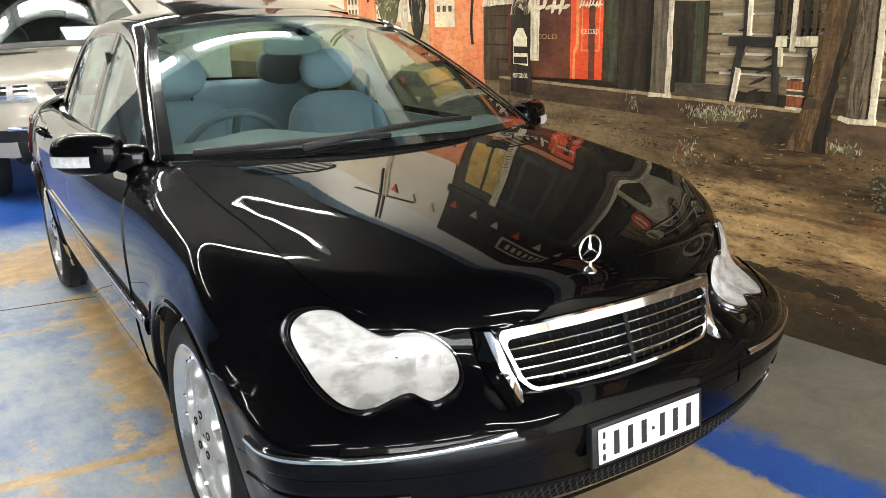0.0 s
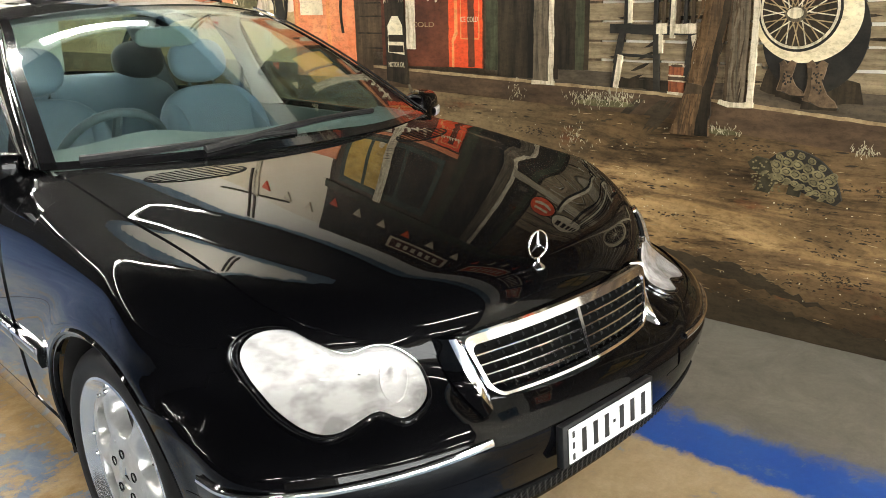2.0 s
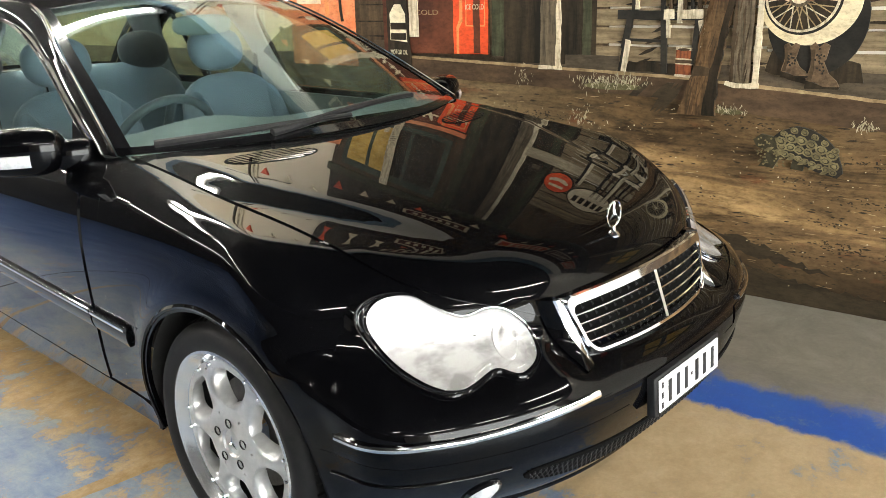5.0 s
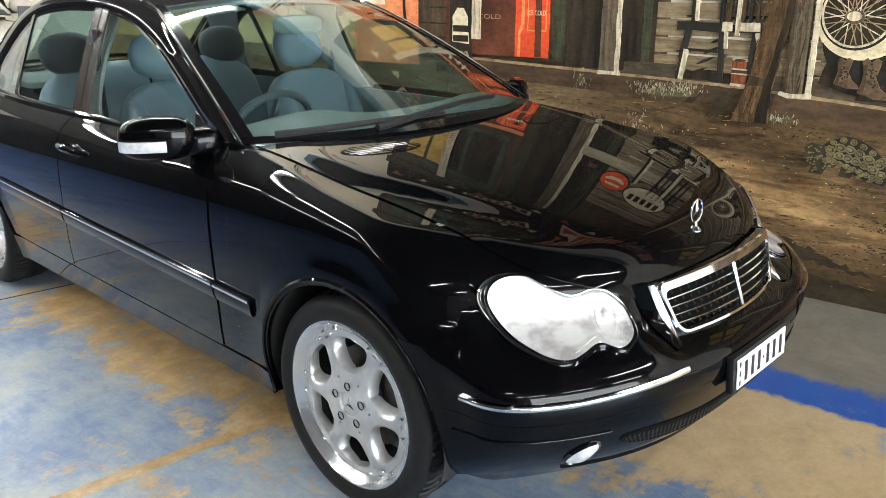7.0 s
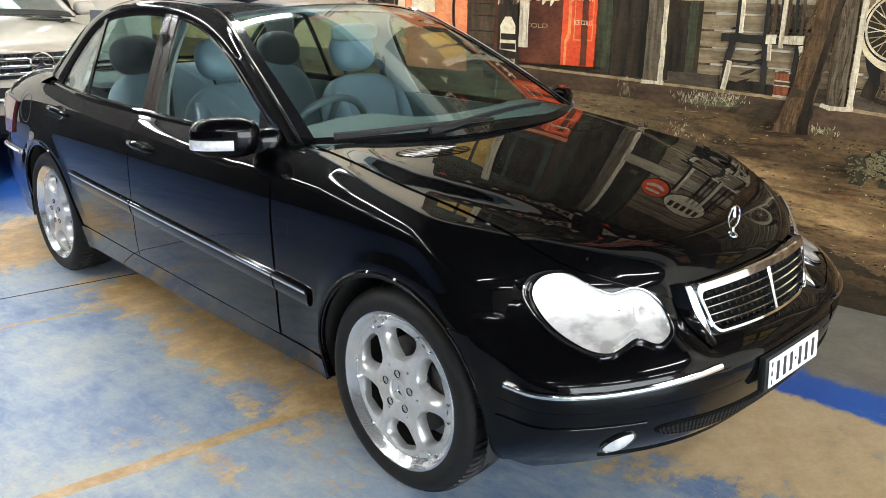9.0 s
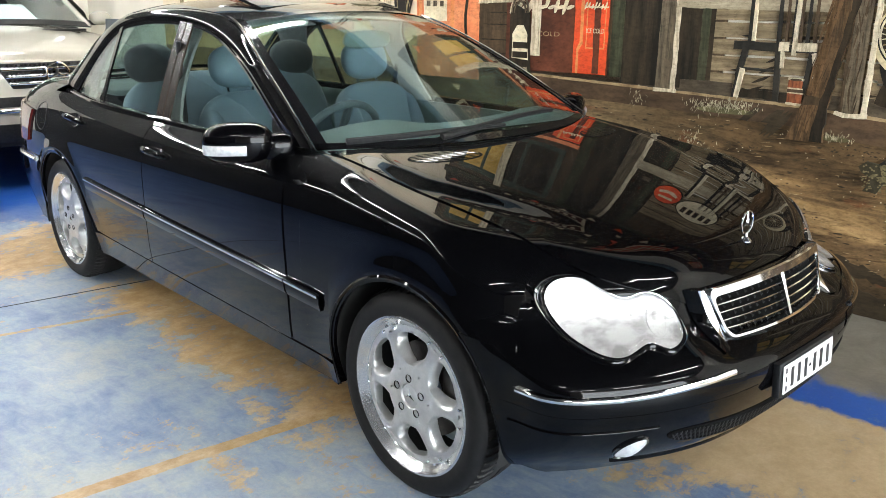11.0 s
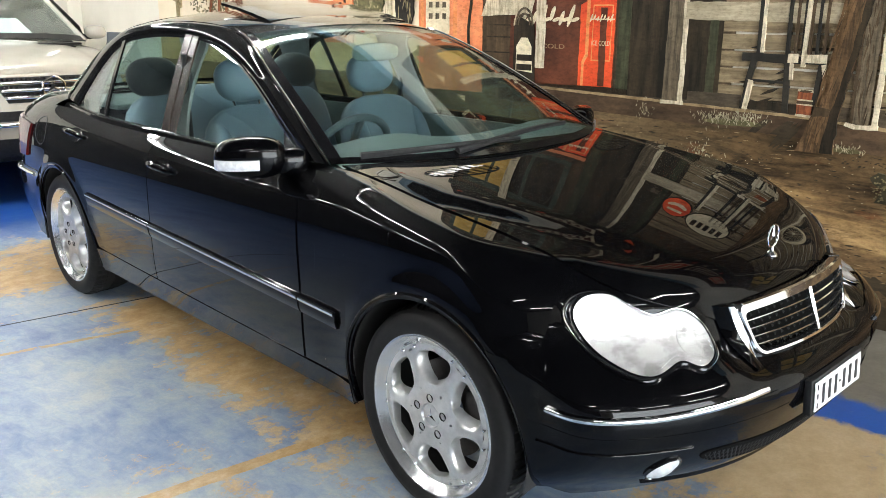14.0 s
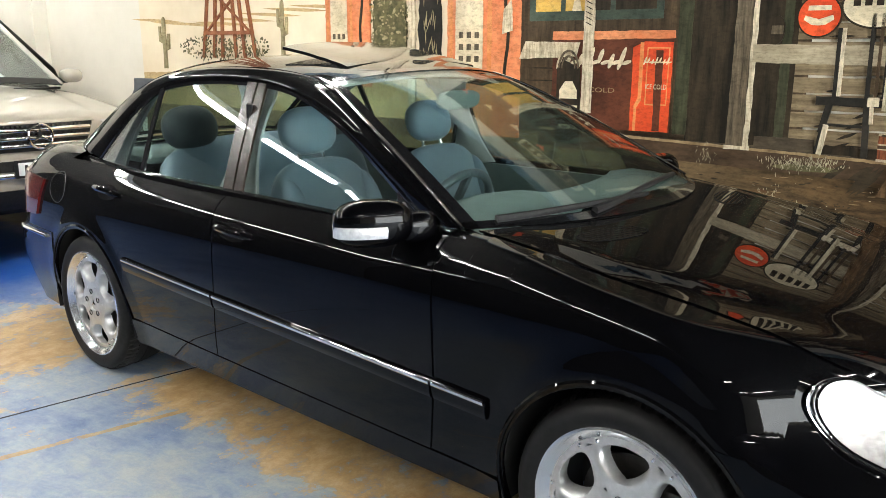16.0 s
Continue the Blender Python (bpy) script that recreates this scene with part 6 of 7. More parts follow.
paint("painted_jar_band", rect(0.428, 0.482, 1.535, 1.575), 18, P_GREYWOOD)
paint("painted_round_sign", oval(0.275, 1.615, 0.098, 0.098), 17, P_BLACK, "round red sign")
paint("painted_round_sign_face", oval(0.275, 1.615, 0.091, 0.091), 18, P_RED)
for s_ in (-1, 1):
    paint("painted_sign_wing", [(0.275, 1.60), (0.275 + s_ * 0.06, 1.618), (0.275 + s_ * 0.066, 1.598), (0.275 + s_ * 0.03, 1.575), (0.275, 1.572)], 19, P_CREAM)
paint("painted_sign_bar", rect(0.225, 0.325, 1.640, 1.662), 19, P_CREAM)
paint("painted_oval_sign", oval(0.03, 1.66, 0.155, 0.108), 17, P_BLACK, "cream oval sign with dark border")
paint("painted_oval_sign_face", oval(0.03, 1.66, 0.146, 0.099), 18, P_CREAM)
for k in range(5):
    paint("painted_sign_bar", rect(0.135 - k * 0.047, 0.105 - k * 0.047, 1.655, 1.715), 19, P_BLACK)

# red drinks chest
paint("painted_chest", rough([(1.672, 1.03), (0.962, 1.035), (0.962, 1.552), (1.668, 1.556)], 0.002, 41), 11, P_DARKRED, "dark red drinks chest")
paint("painted_chest_lid", rough([(1.675, 1.515), (0.957, 1.520), (0.960, 1.560), (1.672, 1.562)], 0.002, 42), 12, P_PUMP, "red chest lid edge")
paint("painted_chest_front", rough([(1.185, 1.035), (0.968, 1.035), (0.964, 1.500), (1.12, 1.505), (1.185, 1.475)], 0.002, 43), 13, P_RED, "bright red chest front")
paint("painted_chest_edge", rough([(1.165, 1.035), (1.150, 1.035), (1.150, 1.16), (1.125, 1.20), (1.125, 1.50), (1.145, 1.50), (1.145, 1.21), (1.165, 1.17)], 0.001, 44), 14, P_ORANGE)
paint("painted_chest_door", rough([(1.105, 1.175), (0.985, 1.175), (0.980, 1.475), (1.105, 1.475)], 0.002, 45), 14, P_ORANGE)
paint("painted_chest_door_face", [(1.098, 1.182), (0.990, 1.182), (0.985, 1.468), (1.098, 1.468)], 15, P_RED)
paint("painted_chest_shade", rough(rect(1.015, 1.055, 1.04, 1.46), 0.003, 46), 16, P_DARKRED, "dark band down the chest")
words("ICE COLD", 1.045, 1.27, 0.026, 18, P_CREAM, "cream painted lettering", 0.72)
words("COLD", 1.36, 1.245, 0.026, 14, P_EDGE, "faint painted lettering", 1.6)
for uc, zc, sc, mt, ly in ((1.42, 1.415, 1.0, P_CREAM, 14), (1.045, 1.405, 0.34, P_CREAM, 18)):
    for k in range(7):
        du = (0.20 - 0.062 * k) * sc
        paint("painted_script_stroke", oval(uc + du, zc + 0.015 * sc * math.sin(k * 2.1), 0.012 * sc, (0.042 + 0.022 * (k % 3 == 0)) * sc, 16, 0.35), ly, mt, "")
        paint("painted_script_stroke", oval(uc + du - 0.028 * sc, zc - 0.02 * sc, 0.028 * sc, 0.010 * sc, 16, -0.3), ly, mt, "")
paint("painted_window", rect(1.03, 1.83, 1.62, 2.25), 10, P_TEAL, "teal-framed store window")
for a, b, mt in ((1.07, 1.30, P_BLACK), (1.33, 1.43, P_BLACK), (1.46, 1.60, P_YELLOW), (1.63, 1.79, P_YELLOW)):
    paint("painted_window_pane", rect(a, b, 1.67, 2.18), 11, mt, "")
paint("painted_lamp", rough([(1.50, 1.67), (1.56, 1.67), (1.545, 1.74), (1.515, 1.74)], 0.001, 47), 12, P_CREAM)
paint("painted_striped_post", rough(rect(1.418, 1.480, 1.12, 2.3), 0.002, 48), 17, P_PALEWOOD, "pale porch post")
strokes("painted_post_mark", [(1.45, 1.60 + 0.028 * k, 0.028, 0.003, 0.45) for k in range(9)], 18, P_BLACK)
paint("painted_bench", rough([(1.89, 1.41), (1.52, 1.425), (1.50, 1.502), (1.85, 1.508)], 0.002, 49), 15, P_PALEWOOD, "pale plank shelf")
strokes("painted_shelf_line", [(rnd.uniform(1.56, 1.86), z, 0.12, 0.004, 0) for z in (1.12, 1.2, 1.29, 1.36) for _ in range(3)], 10, P_BLACK)

# sandwich board
paint("painted_sign_board", rough([(1.635, 0.95), (1.475, 0.93), (1.495, 1.36), (1.60, 1.41), (1.635, 1.36)], 0.001, 50), 19, P_BLACK, "black standing sign board")
paint("painted_sign_bottle", rough([(1.615, 1.10), (1.495, 1.09), (1.505, 1.24), (1.535, 1.29), (1.58, 1.29), (1.615, 1.24)], 0.002, 51), 20, P_CREAM, "cream bottle shape")
for k, z in enumerate((1.175, 1.12)):
    paint("painted_sign_bar", rect(1.50, 1.61, z - 0.018, z + 0.018), 21, P_BLACK)
words("MOTOR OIL", 1.555, 1.035, 0.026, 21, P_CREAM, "cream painted lettering", 0.62)
for a, b in (((1.638, 0.94), (1.66, 0.80)), ((1.475, 0.93), (1.40, 0.735)), ((1.40, 0.735), (1.46, 0.745))):
    d = 0.006
    paint("painted_sign_leg", [(a[0] - d, a[1]), (a[0] + d, a[1] + d), (b[0] + d, b[1] + d), (b[0] - d, b[1])], 20, P_GREYWOOD)
for r0 in (0.064, 0.045):
    ring_ = [(1.565 + r0 * math.cos(t), 1.36 + r0 * 1.6 * math.sin(t)) for t in np.linspace(0, math.pi, 16)]
    ring_ += [(1.565 + (r0 - 0.008) * math.cos(t), 1.36 + (r0 - 0.008) * 1.6 * math.sin(t)) for t in np.linspace(math.pi, 0, 16)]
    paint("painted_sign_hoop", ring_, 20, P_GREYWOOD)

# petrol pumps, posts and desert plants
def pump(u0, u1, z0, z1, seed):
    w = u1 - u0
    paint("painted_pump", rough(rect(u0, u1, z0, z1), 0.002, seed), 14, P_PUMP, "red petrol pump")
    paint("painted_pump_edge", rough(rect(u0 + w * 0.38, u0 + w * 0.44, z0, z1), 0.001, seed + 1), 15, P_ORANGE)
    paint("painted_pump_edge", rough(rect(u1 - w * 0.08, u1 - w * 0.03, z0, z1), 0.001, seed + 2), 15, P_ORANGE)
    paint("painted_pump_face", rough([(u1 - w * 0.50, z1 - 0.75), (u1 - w * 0.12, z1 - 0.75), (u1 - w * 0.12, z1 - 0.22), (u1 - w * 0.31, z1 - 0.16), (u1 - w * 0.50, z1 - 0.22)], 0.002, seed + 3), 16, P_CREAM, "cream pump face")
    for k in range(9):
        uu, zz = u1 - w * (0.42 - 0.11 * (k % 3)), z1 - 0.66 + 0.07 * (k // 3)
        paint("painted_pump_bar", rect(uu - w * 0.03, uu + w * 0.03, zz, zz + 0.035), 17, P_GREYWOOD)
    hose = [(u0 + w * 0.18 + 0.012 * math.sin(k), z0 + 0.25 + 0.07 * k) for k in range(10)]
    paint("painted_hose", [(a - 0.010, b) for a, b in hose] + [(a + 0.010, b) for a, b in hose[::-1]], 17, P_BLACK)
    paint("painted_nozzle", rough([(u0 + w * 0.10, z0 + 0.62), (u0 + w * 0.24, z0 + 0.60), (u0 + w * 0.22, z0 + 0.74), (u0 + w * 0.12, z0 + 0.80)], 0.002, seed + 5), 18, P_PALEWOOD)


pump(1.885, 2.41, 0.95, 2.05, 60)
pump(3.045, 3.445, 1.22, 2.05, 70)
paint("painted_white_post", rough(rect(2.665, 2.72, 1.1, 2.9), 0.003, 80), 15, P_PALEWOOD, "white post")


def bush(u, z, a, b, count, seed, mat=P_LEAF):
    r = random.Random(seed)
    pl = []
    for _ in range(count):
        t, q = r.uniform(0, 2 * math.pi), math.sqrt(r.random())
        pl.append((u + a * q * math.cos(t), z + b * q * math.sin(t), r.uniform(0.008, 0.02), r.uniform(0.005, 0.010), r.uniform(-1.5, 1.5)))
    strokes("painted_bush", pl, 13, mat, "painted desert bush")


paint("painted_bush_shade", rough(oval(2.88, 1.62, 0.14, 0.34, 26), 0.02, 81), 12, P_LEAF)
bush(2.88, 1.66, 0.17, 0.40, 170, 82, P_CACTUS)
bush(2.88, 1.66, 0.17, 0.40, 120, 83, P_LEAF)
paint("painted_big_cactus", rough(oval(2.55, 1.62, 0.09, 0.40, 30), 0.010, 84), 12, P_TYRE, "dark cactus clump")
strokes("painted_spine", [(2.55 + rnd.uniform(-0.07, 0.07), 1.62 + rnd.uniform(-0.3, 0.3), 0.004, 0.05, rnd.uniform(-0.4, 0.4)) for _ in range(26)], 14, P_CACTUS)
bush(4.75, 1.47, 0.34, 0.10, 150, 85)
bush(4.28, 1.47, 0.25, 0.12, 130, 86)
bush(4.52, 1.45, 0.5, 0.07, 100, 87, P_CACTUS)
for uc, z0, z1, w in ((5.29, 1.31, 1.70, 0.020), (3.885, 1.42, 1.79, 0.016)):
    paint("painted_cactus", rough([(uc - w, z0), (uc + w, z0), (uc + w * 0.8, z1), (uc, z1 + 0.02), (uc - w * 0.8, z1)], 0.003, 88), 13, P_CACTUS, "tall grey-green cactus")
    for s_, h in ((-1, 0.35), (1, 0.5)):
        zz = z0 + (z1 - z0) * h
        paint("painted_cactus_arm", rough([(uc, zz), (uc + s_ * w * 3.2, zz + 0.02), (uc + s_ * w * 3.4, zz + 0.14), (uc + s_ * w * 2.2, zz + 0.14), (uc + s_ * w * 2.0, zz + 0.05), (uc, zz + 0.03)], 0.002, 89), 13, P_CACTUS)
# oil derrick
def beam(a, b, w, layer=15, mat=P_DERRICK, name="painted_derrick_beam"):
    d = Vector((b[0] - a[0], b[1] - a[1])).normalized()
    n = Vector((-d.y, d.x)) * w
    paint(name, [(a[0] - n.x, a[1] - n.y), (b[0] - n.x, b[1] - n.y), (b[0] + n.x, b[1] + n.y), (a[0] + n.x, a[1] + n.y)], layer, mat, "rust-red derrick timber" if name == "painted_derrick_beam" else "")


for ub, ut in ((4.79, 4.56), (4.66, 4.53), (4.56, 4.50), (4.40, 4.47), (4.30, 4.45), (4.18, 4.42)):
    beam((ub, 1.40), (ut, 2.75), 0.012)
for z, w in ((1.585, 0.26), (1.95, 0.17), (2.3, 0.11), (2.6, 0.08)):
    beam((4.49 - w, z), (4.49 + w, z), 0.014, 16)
    beam((4.49 - w, z), (4.49 + w * 0.7, z + 0.33), 0.007, 15)
    beam((4.49 + w, z), (4.49 - w * 0.7, z + 0.33), 0.007, 15)

# porch chair
def leg(a, b, w, mat, layer=18, name="painted_chair_leg"):
    beam(a, b, w, layer, mat, name)


paint("painted_chair_seat", rough([(0.250, 1.210), (0.03, 1.206), (-0.143, 1.206), (-0.143, 1.222), (0.03, 1.246), (0.250, 1.250)], 0.002, 90), 18, P_TYRE, "dark chair seat")
paint("painted_chair_seat_light", rough([(0.030, 1.208), (-0.020, 1.210), (-0.018, 1.252), (0.030, 1.250)], 0.002, 91), 19, P_PALEWOOD, "sunlit chair seat edge")
paint("painted_chair_seat_light", rough([(-0.052, 1.212), (-0.145, 1.212), (-0.143, 1.250), (-0.050, 1.250)], 0.002, 89), 19, P_PALEWOOD)
leg((0.190, 1.212), (0.216, 1.08), 0.015, P_TYRE)
leg((0.196, 1.12), (0.216, 0.978), 0.013, P_PALEWOOD, 19)
leg((0.212, 1.12), (0.232, 0.978), 0.006, P_TYRE, 20)
leg((0.030, 1.21), (0.018, 0.975), 0.014, P_TYRE)
leg((0.010, 1.21), (0.006, 1.13), 0.008, P_PALEWOOD, 19)
leg((-0.125, 1.21), (-0.112, 1.02), 0.012, P_TYRE)
leg((-0.135, 1.205), (-0.148, 1.145), 0.010, P_PALEWOOD, 19)
for k in range(5):
    leg((0.0 - 0.032 * k, 1.245), (0.004 - 0.033 * k, 1.62), 0.007, P_TYRE if k % 2 else P_BROWN)
leg((0.166, 1.245), (0.170, 1.56), 0.016, P_TYRE)
leg((0.156, 1.252), (0.159, 1.56), 0.008, P_PALEWOOD, 19)
leg((0.036, 1.245), (0.041, 1.62), 0.009, P_TYRE)
leg((-0.042, 1.192), (-0.045, 1.60), 0.010, P_PALEWOOD, 20)
leg((0.20, 1.12), (0.03, 1.115), 0.006, P_TYRE)
strokes("painted_chair_shadow", [(0.13 - 0.03 * k, 1.02 + 0.05 * k, 0.05, 0.008, -0.4) for k in range(5)], 12, P_BLACK)
paint("painted_chair_shadow", rough([(0.21, 0.98), (-0.10, 0.97), (-0.12, 1.01), (0.19, 1.025)], 0.004, 88), 12, P_BLACK, "dark shade under the chair")
for u in (0.11, 0.0):
    paint("painted_porch_shade", rough([(u, 0.935), (u - 0.035, 0.935), (u + 0.035, 0.865), (u + 0.075, 0.868)], 0.004, 87), 11, P_DARKDIRT)
# keg, trunk, second post
P_KEG = paint_mat("paint_keg_red_brown", (0.15, 0.045, 0.022), (0.36, 0.115, 0.05), 18.0, (1, 5, 0.6))
paint("painted_keg", rough([(-0.038, 0.966), (-0.104, 0.960), (-0.108, 1.03), (-0.105, 1.086), (-0.036, 1.088), (-0.034, 1.03)], 0.001, 92), 17, P_KEG, "small red-brown wooden keg")
for z, h in ((0.962, 0.010), (1.078, 0.010), (1.016, 0.006), (1.036, 0.006)):
    paint("painted_keg_hoop", rough([(-0.108, z - 0.002), (-0.034, z + 0.002), (-0.034, z + h + 0.002), (-0.108, z + h - 0.001)], 0.001, 86), 18, P_PALEWOOD)
paint("painted_keg_band", rect(-0.107, -0.035, 1.022, 1.036), 19, P_BROWN)
paint("painted_keg_top", oval(-0.072, 1.081, 0.028, 0.006, 20), 19, P_BROWN)
paint("painted_trunk", rough([(-0.052, 0.80), (-0.225, 0.80), (-0.226, 0.96), (-0.250, 1.13), (-0.30, 1.40), (-0.40, 2.2), (-0.28, 2.2), (-0.185, 1.35), (-0.158, 1.126), (-0.104, 0.958), (-0.085, 0.88)], 0.004, 93), 20, P_TRUNK, "leaning rough tree trunk")
paint("painted_trunk_shade", rough([(-0.165, 0.80), (-0.225, 0.80), (-0.226, 0.96), (-0.250, 1.13), (-0.30, 1.40), (-0.40, 2.2), (-0.36, 2.2), (-0.272, 1.40), (-0.222, 1.13), (-0.188, 0.96)], 0.005, 94), 21, P_BLACK)
P_TRUNKLIT = paint_mat("paint_trunk_lit", (0.11, 0.066, 0.034), (0.22, 0.14, 0.078), 14.0, (1, 6, 0.6))
strokes("painted_trunk_light", [(-0.14 - 0.115 * (zz - 0.98) + rnd.uniform(-0.028, 0.016) - 0.04 * max(0, zz - 1.3), zz, 0.004 + 0.005 * rnd.random(), 0.04 + 0.05 * rnd.random(), rnd.uniform(0.10, 0.30)) for zz in np.linspace(0.86, 1.75, 60)], 21, P_TRUNKLIT, "warm light on the bark")
strokes("painted_trunk_crack", [(-0.16 - 0.13 * (zz - 0.98) + rnd.uniform(-0.05, 0.05), zz, 0.0022, 0.02 + 0.03 * rnd.random(), rnd.uniform(0.05, 0.35)) for zz in np.linspace(0.83, 1.75, 26)], 22, P_BROWN)
paint("painted_trunk_band", rough([(-0.11, 0.965), (-0.185, 0.97), (-0.19, 1.005), (-0.125, 1.015)], 0.006, 85), 22, P_BROWN)
strokes("painted_trunk_root", [(0.02 - 0.02 * k, 0.87 - 0.004 * k, 0.09, 0.012, -0.9) for k in range(3)], 12, P_DARKDIRT)
paint("painted_post", rough([(-0.280, 0.945), (-0.360, 0.945), (-0.360, 2.2), (-0.272, 2.2)], 0.002, 95), 18, P_GREYWOOD, "grey porch post")
paint("painted_post_shade", rough(rect(-0.292, -0.278, 0.95, 2.2), 0.002, 84), 19, P_BROWN)
strokes("painted_post_grain", [(rnd.uniform(-0.35, -0.29), zz, 0.0035, 0.018 + 0.03 * rnd.random(), rnd.uniform(-0.15, 0.15)) for zz in np.linspace(0.97, 1.8, 46)], 19, P_BROWN)
paint("painted_post_light", rough([(-0.373, 0.945), (-0.397, 0.945), (-0.400, 2.2), (-0.378, 2.2)], 0.002, 96), 20, P_PALEWOOD, "sunlit side of the post")
paint("painted_post_foot", rough([(-0.258, 0.938), (-0.30, 0.925), (-0.401, 0.928), (-0.401, 0.948), (-0.32, 0.944), (-0.262, 0.953)], 0.002, 97), 21, P_PALEWOOD)
# wire wheel with white-walled tyre, boots
paint("painted_tyre", oval(-0.605, 1.212, 0.190, 0.222, 60), 14, P_TYRE, "black tyre of a leaning wheel")
paint("painted_tyre_white", oval(-0.572, 1.287, 0.195, 0.180, 60), 15, P_WHEELWHITE, "white tyre wall")
paint("painted_wheel_gap", oval(-0.545, 1.300, 0.152, 0.153, 50), 16, P_TYRE)
paint("painted_wheel_rim", oval(-0.543, 1.302, 0.144, 0.145, 50), 17, P_PALEWOOD)
paint("painted_wheel_dark", oval(-0.543, 1.303, 0.134, 0.136, 50), 18, P_BLACK)
for k in range(34):
    a = 2 * math.pi * k / 34
    b = a + (0.55 if k % 2 else -0.55)
    beam((-0.534 + 0.03 * math.cos(b), 1.287 + 0.022 * math.sin(b)), (-0.543 + 0.132 * math.cos(a), 1.303 + 0.134 * math.sin(a)), 0.0022, 19, P_EDGE if k % 3 else P_PALEWOOD, "painted_wire_spoke")
paint("painted_wheel_hub_shade", oval(-0.534, 1.284, 0.040, 0.028, 24), 20, P_GREYWOOD)
paint("painted_wheel_hub", oval(-0.532, 1.288, 0.030, 0.020, 24), 21, P_PALEWOOD, "bright wheel hub")
paint("painted_shadow_under_wheel", rough([(-0.42, 1.00), (-0.58, 0.955), (-0.80, 0.965), (-0.78, 1.04), (-0.45, 1.12)], 0.004, 98), 13, P_BLACK)
for du, dz, sc in ((0.0, 0.0, 0.86), (-0.100, -0.035, 1.05)):
    def bp(*pts):
        return [(-0.490 + du - a * sc, 1.108 + dz * 0.0 - (b - dz * 0.0) * (0.125 if du == 0 else 0.165)) for a, b in pts]
    paint("painted_boot", rough(bp((0.0, 0.02), (0.018, -0.07), (0.034, 0.05), (0.052, -0.07), (0.072, 0.0), (0.066, 0.22), (0.058, 0.42), (0.078, 0.68), (0.108, 0.84), (0.118, 0.98), (0.060, 0.98), (0.026, 0.86), (0.004, 0.93), (-0.004, 0.80), (0.008, 0.52), (0.010, 0.25)), 0.0025, 99), 21, P_BOOT, "worn leather boot")
    paint("painted_boot_shade", rough(bp((0.004, 0.10), (0.022, 0.10), (0.024, 0.55), (0.018, 0.84), (0.0, 0.84), (0.012, 0.50)), 0.003, 100), 22, P_BROWN)
    paint("painted_boot_sole", rough(bp((-0.004, 0.84), (0.024, 0.88), (0.060, 0.97), (0.122, 0.97), (0.118, 1.03), (0.055, 1.03), (0.02, 1.04), (-0.006, 1.04)), 0.001, 83), 22, P_BLACK)
    strokes("painted_boot_mark", [(*bp((rnd.uniform(0.02, 0.062), rnd.uniform(0.05, 0.75)))[0], 0.004, 0.005, rnd.uniform(-1, 1)) for _ in range(16)], 22, P_TYRE)
# tortoise
paint("painted_tortoise", rough([(-0.46, 0.70), (-0.51, 0.758), (-0.566, 0.780), (-0.63, 0.768), (-0.69, 0.735), (-0.735, 0.69), (-0.765, 0.60), (-0.745, 0.578), (-0.66, 0.598), (-0.57, 0.635), (-0.50, 0.66)], 0.003, 101), 14, P_TYRE, "painted tortoise on the earth")
paint("painted_tortoise_head", rough([(-0.398, 0.712), (-0.43, 0.738), (-0.50, 0.728), (-0.54, 0.70), (-0.55, 0.64), (-0.47, 0.655), (-0.415, 0.685)], 0.003, 102), 15, P_SHELLDARK)
for pts in ([(-0.43, 0.60), (-0.49, 0.595), (-0.53, 0.68), (-0.47, 0.69)], [(-0.56, 0.60), (-0.61, 0.595), (-0.62, 0.65), (-0.57, 0.65)]):
    paint("painted_tortoise_leg", rough(pts, 0.004, 103), 14, P_SHELLDARK)
SHELL_TOP = spline([-0.765, -0.735, -0.69, -0.63, -0.566, -0.53, -0.485], [0.600, 0.690, 0.735, 0.768, 0.780, 0.768, 0.712])
for r, (h, count, size) in enumerate(((0.10, 9, 0.017), (0.36, 7, 0.023), (0.64, 6, 0.025), (0.90, 6, 0.017))):
    for k in range(count):
        f = (k + 0.5 + 0.25 * (r % 2)) / (count + 0.4)
        u = -0.492 - 0.262 * f
        low = 0.662 - 0.080 * f
        z = low + h * (float(SHELL_TOP(u)) - low) * 0.96
        paint("painted_scute", oval(u, z, size, size * 0.78, 7, 0.35, 0.25), 16, P_SHELL)
        paint("painted_scute_ring", oval(u, z, size * 0.66, size * 0.48, 7, 0.35, 0.25), 17, P_SHELLDARK)
        paint("painted_scute_boss", oval(u + 0.001, z + 0.001, size * 0.50, size * 0.35, 7, 0.35, 0.25), 18, P_SHELL)
strokes("painted_tortoise_rim", [(-0.47 - 0.045 * k, 0.678 - 0.016 * k, 0.020, 0.008, 2.75) for k in range(6)], 18, P_SHELL)
strokes("painted_tortoise_scale", [(rnd.uniform(-0.54, -0.42), rnd.uniform(0.605, 0.73), 0.005, 0.004, 0) for _ in range(70)], 17, P_SHELL)

# upper store front and awning, seen above the porch
for u0, u1_ in ((1.95, 1.1), (1.1, 0.2), (0.2, -0.9), (-0.9, -2.38)):
    paint("painted_awning_beam", rough(rect(u1_, u0, 2.30, 2.38), 0.004, 110), 12, P_GREEN, "green awning beam")
paint("painted_awning", rect(-2.38, 1.92, 2.38, 2.95), 11, P_BLACK, "dark awning underside")
for k in range(16):
    u = 2.62 - 0.25 * k
    zp = 2.56 + (0.20 if u > 1.92 else 0)
    paint("painted_pennant", [(u, zp), (u - 0.09, zp), (u - 0.045, zp - 0.10)], 13, P_CREAM if k % 3 else P_RED, "small pennant")
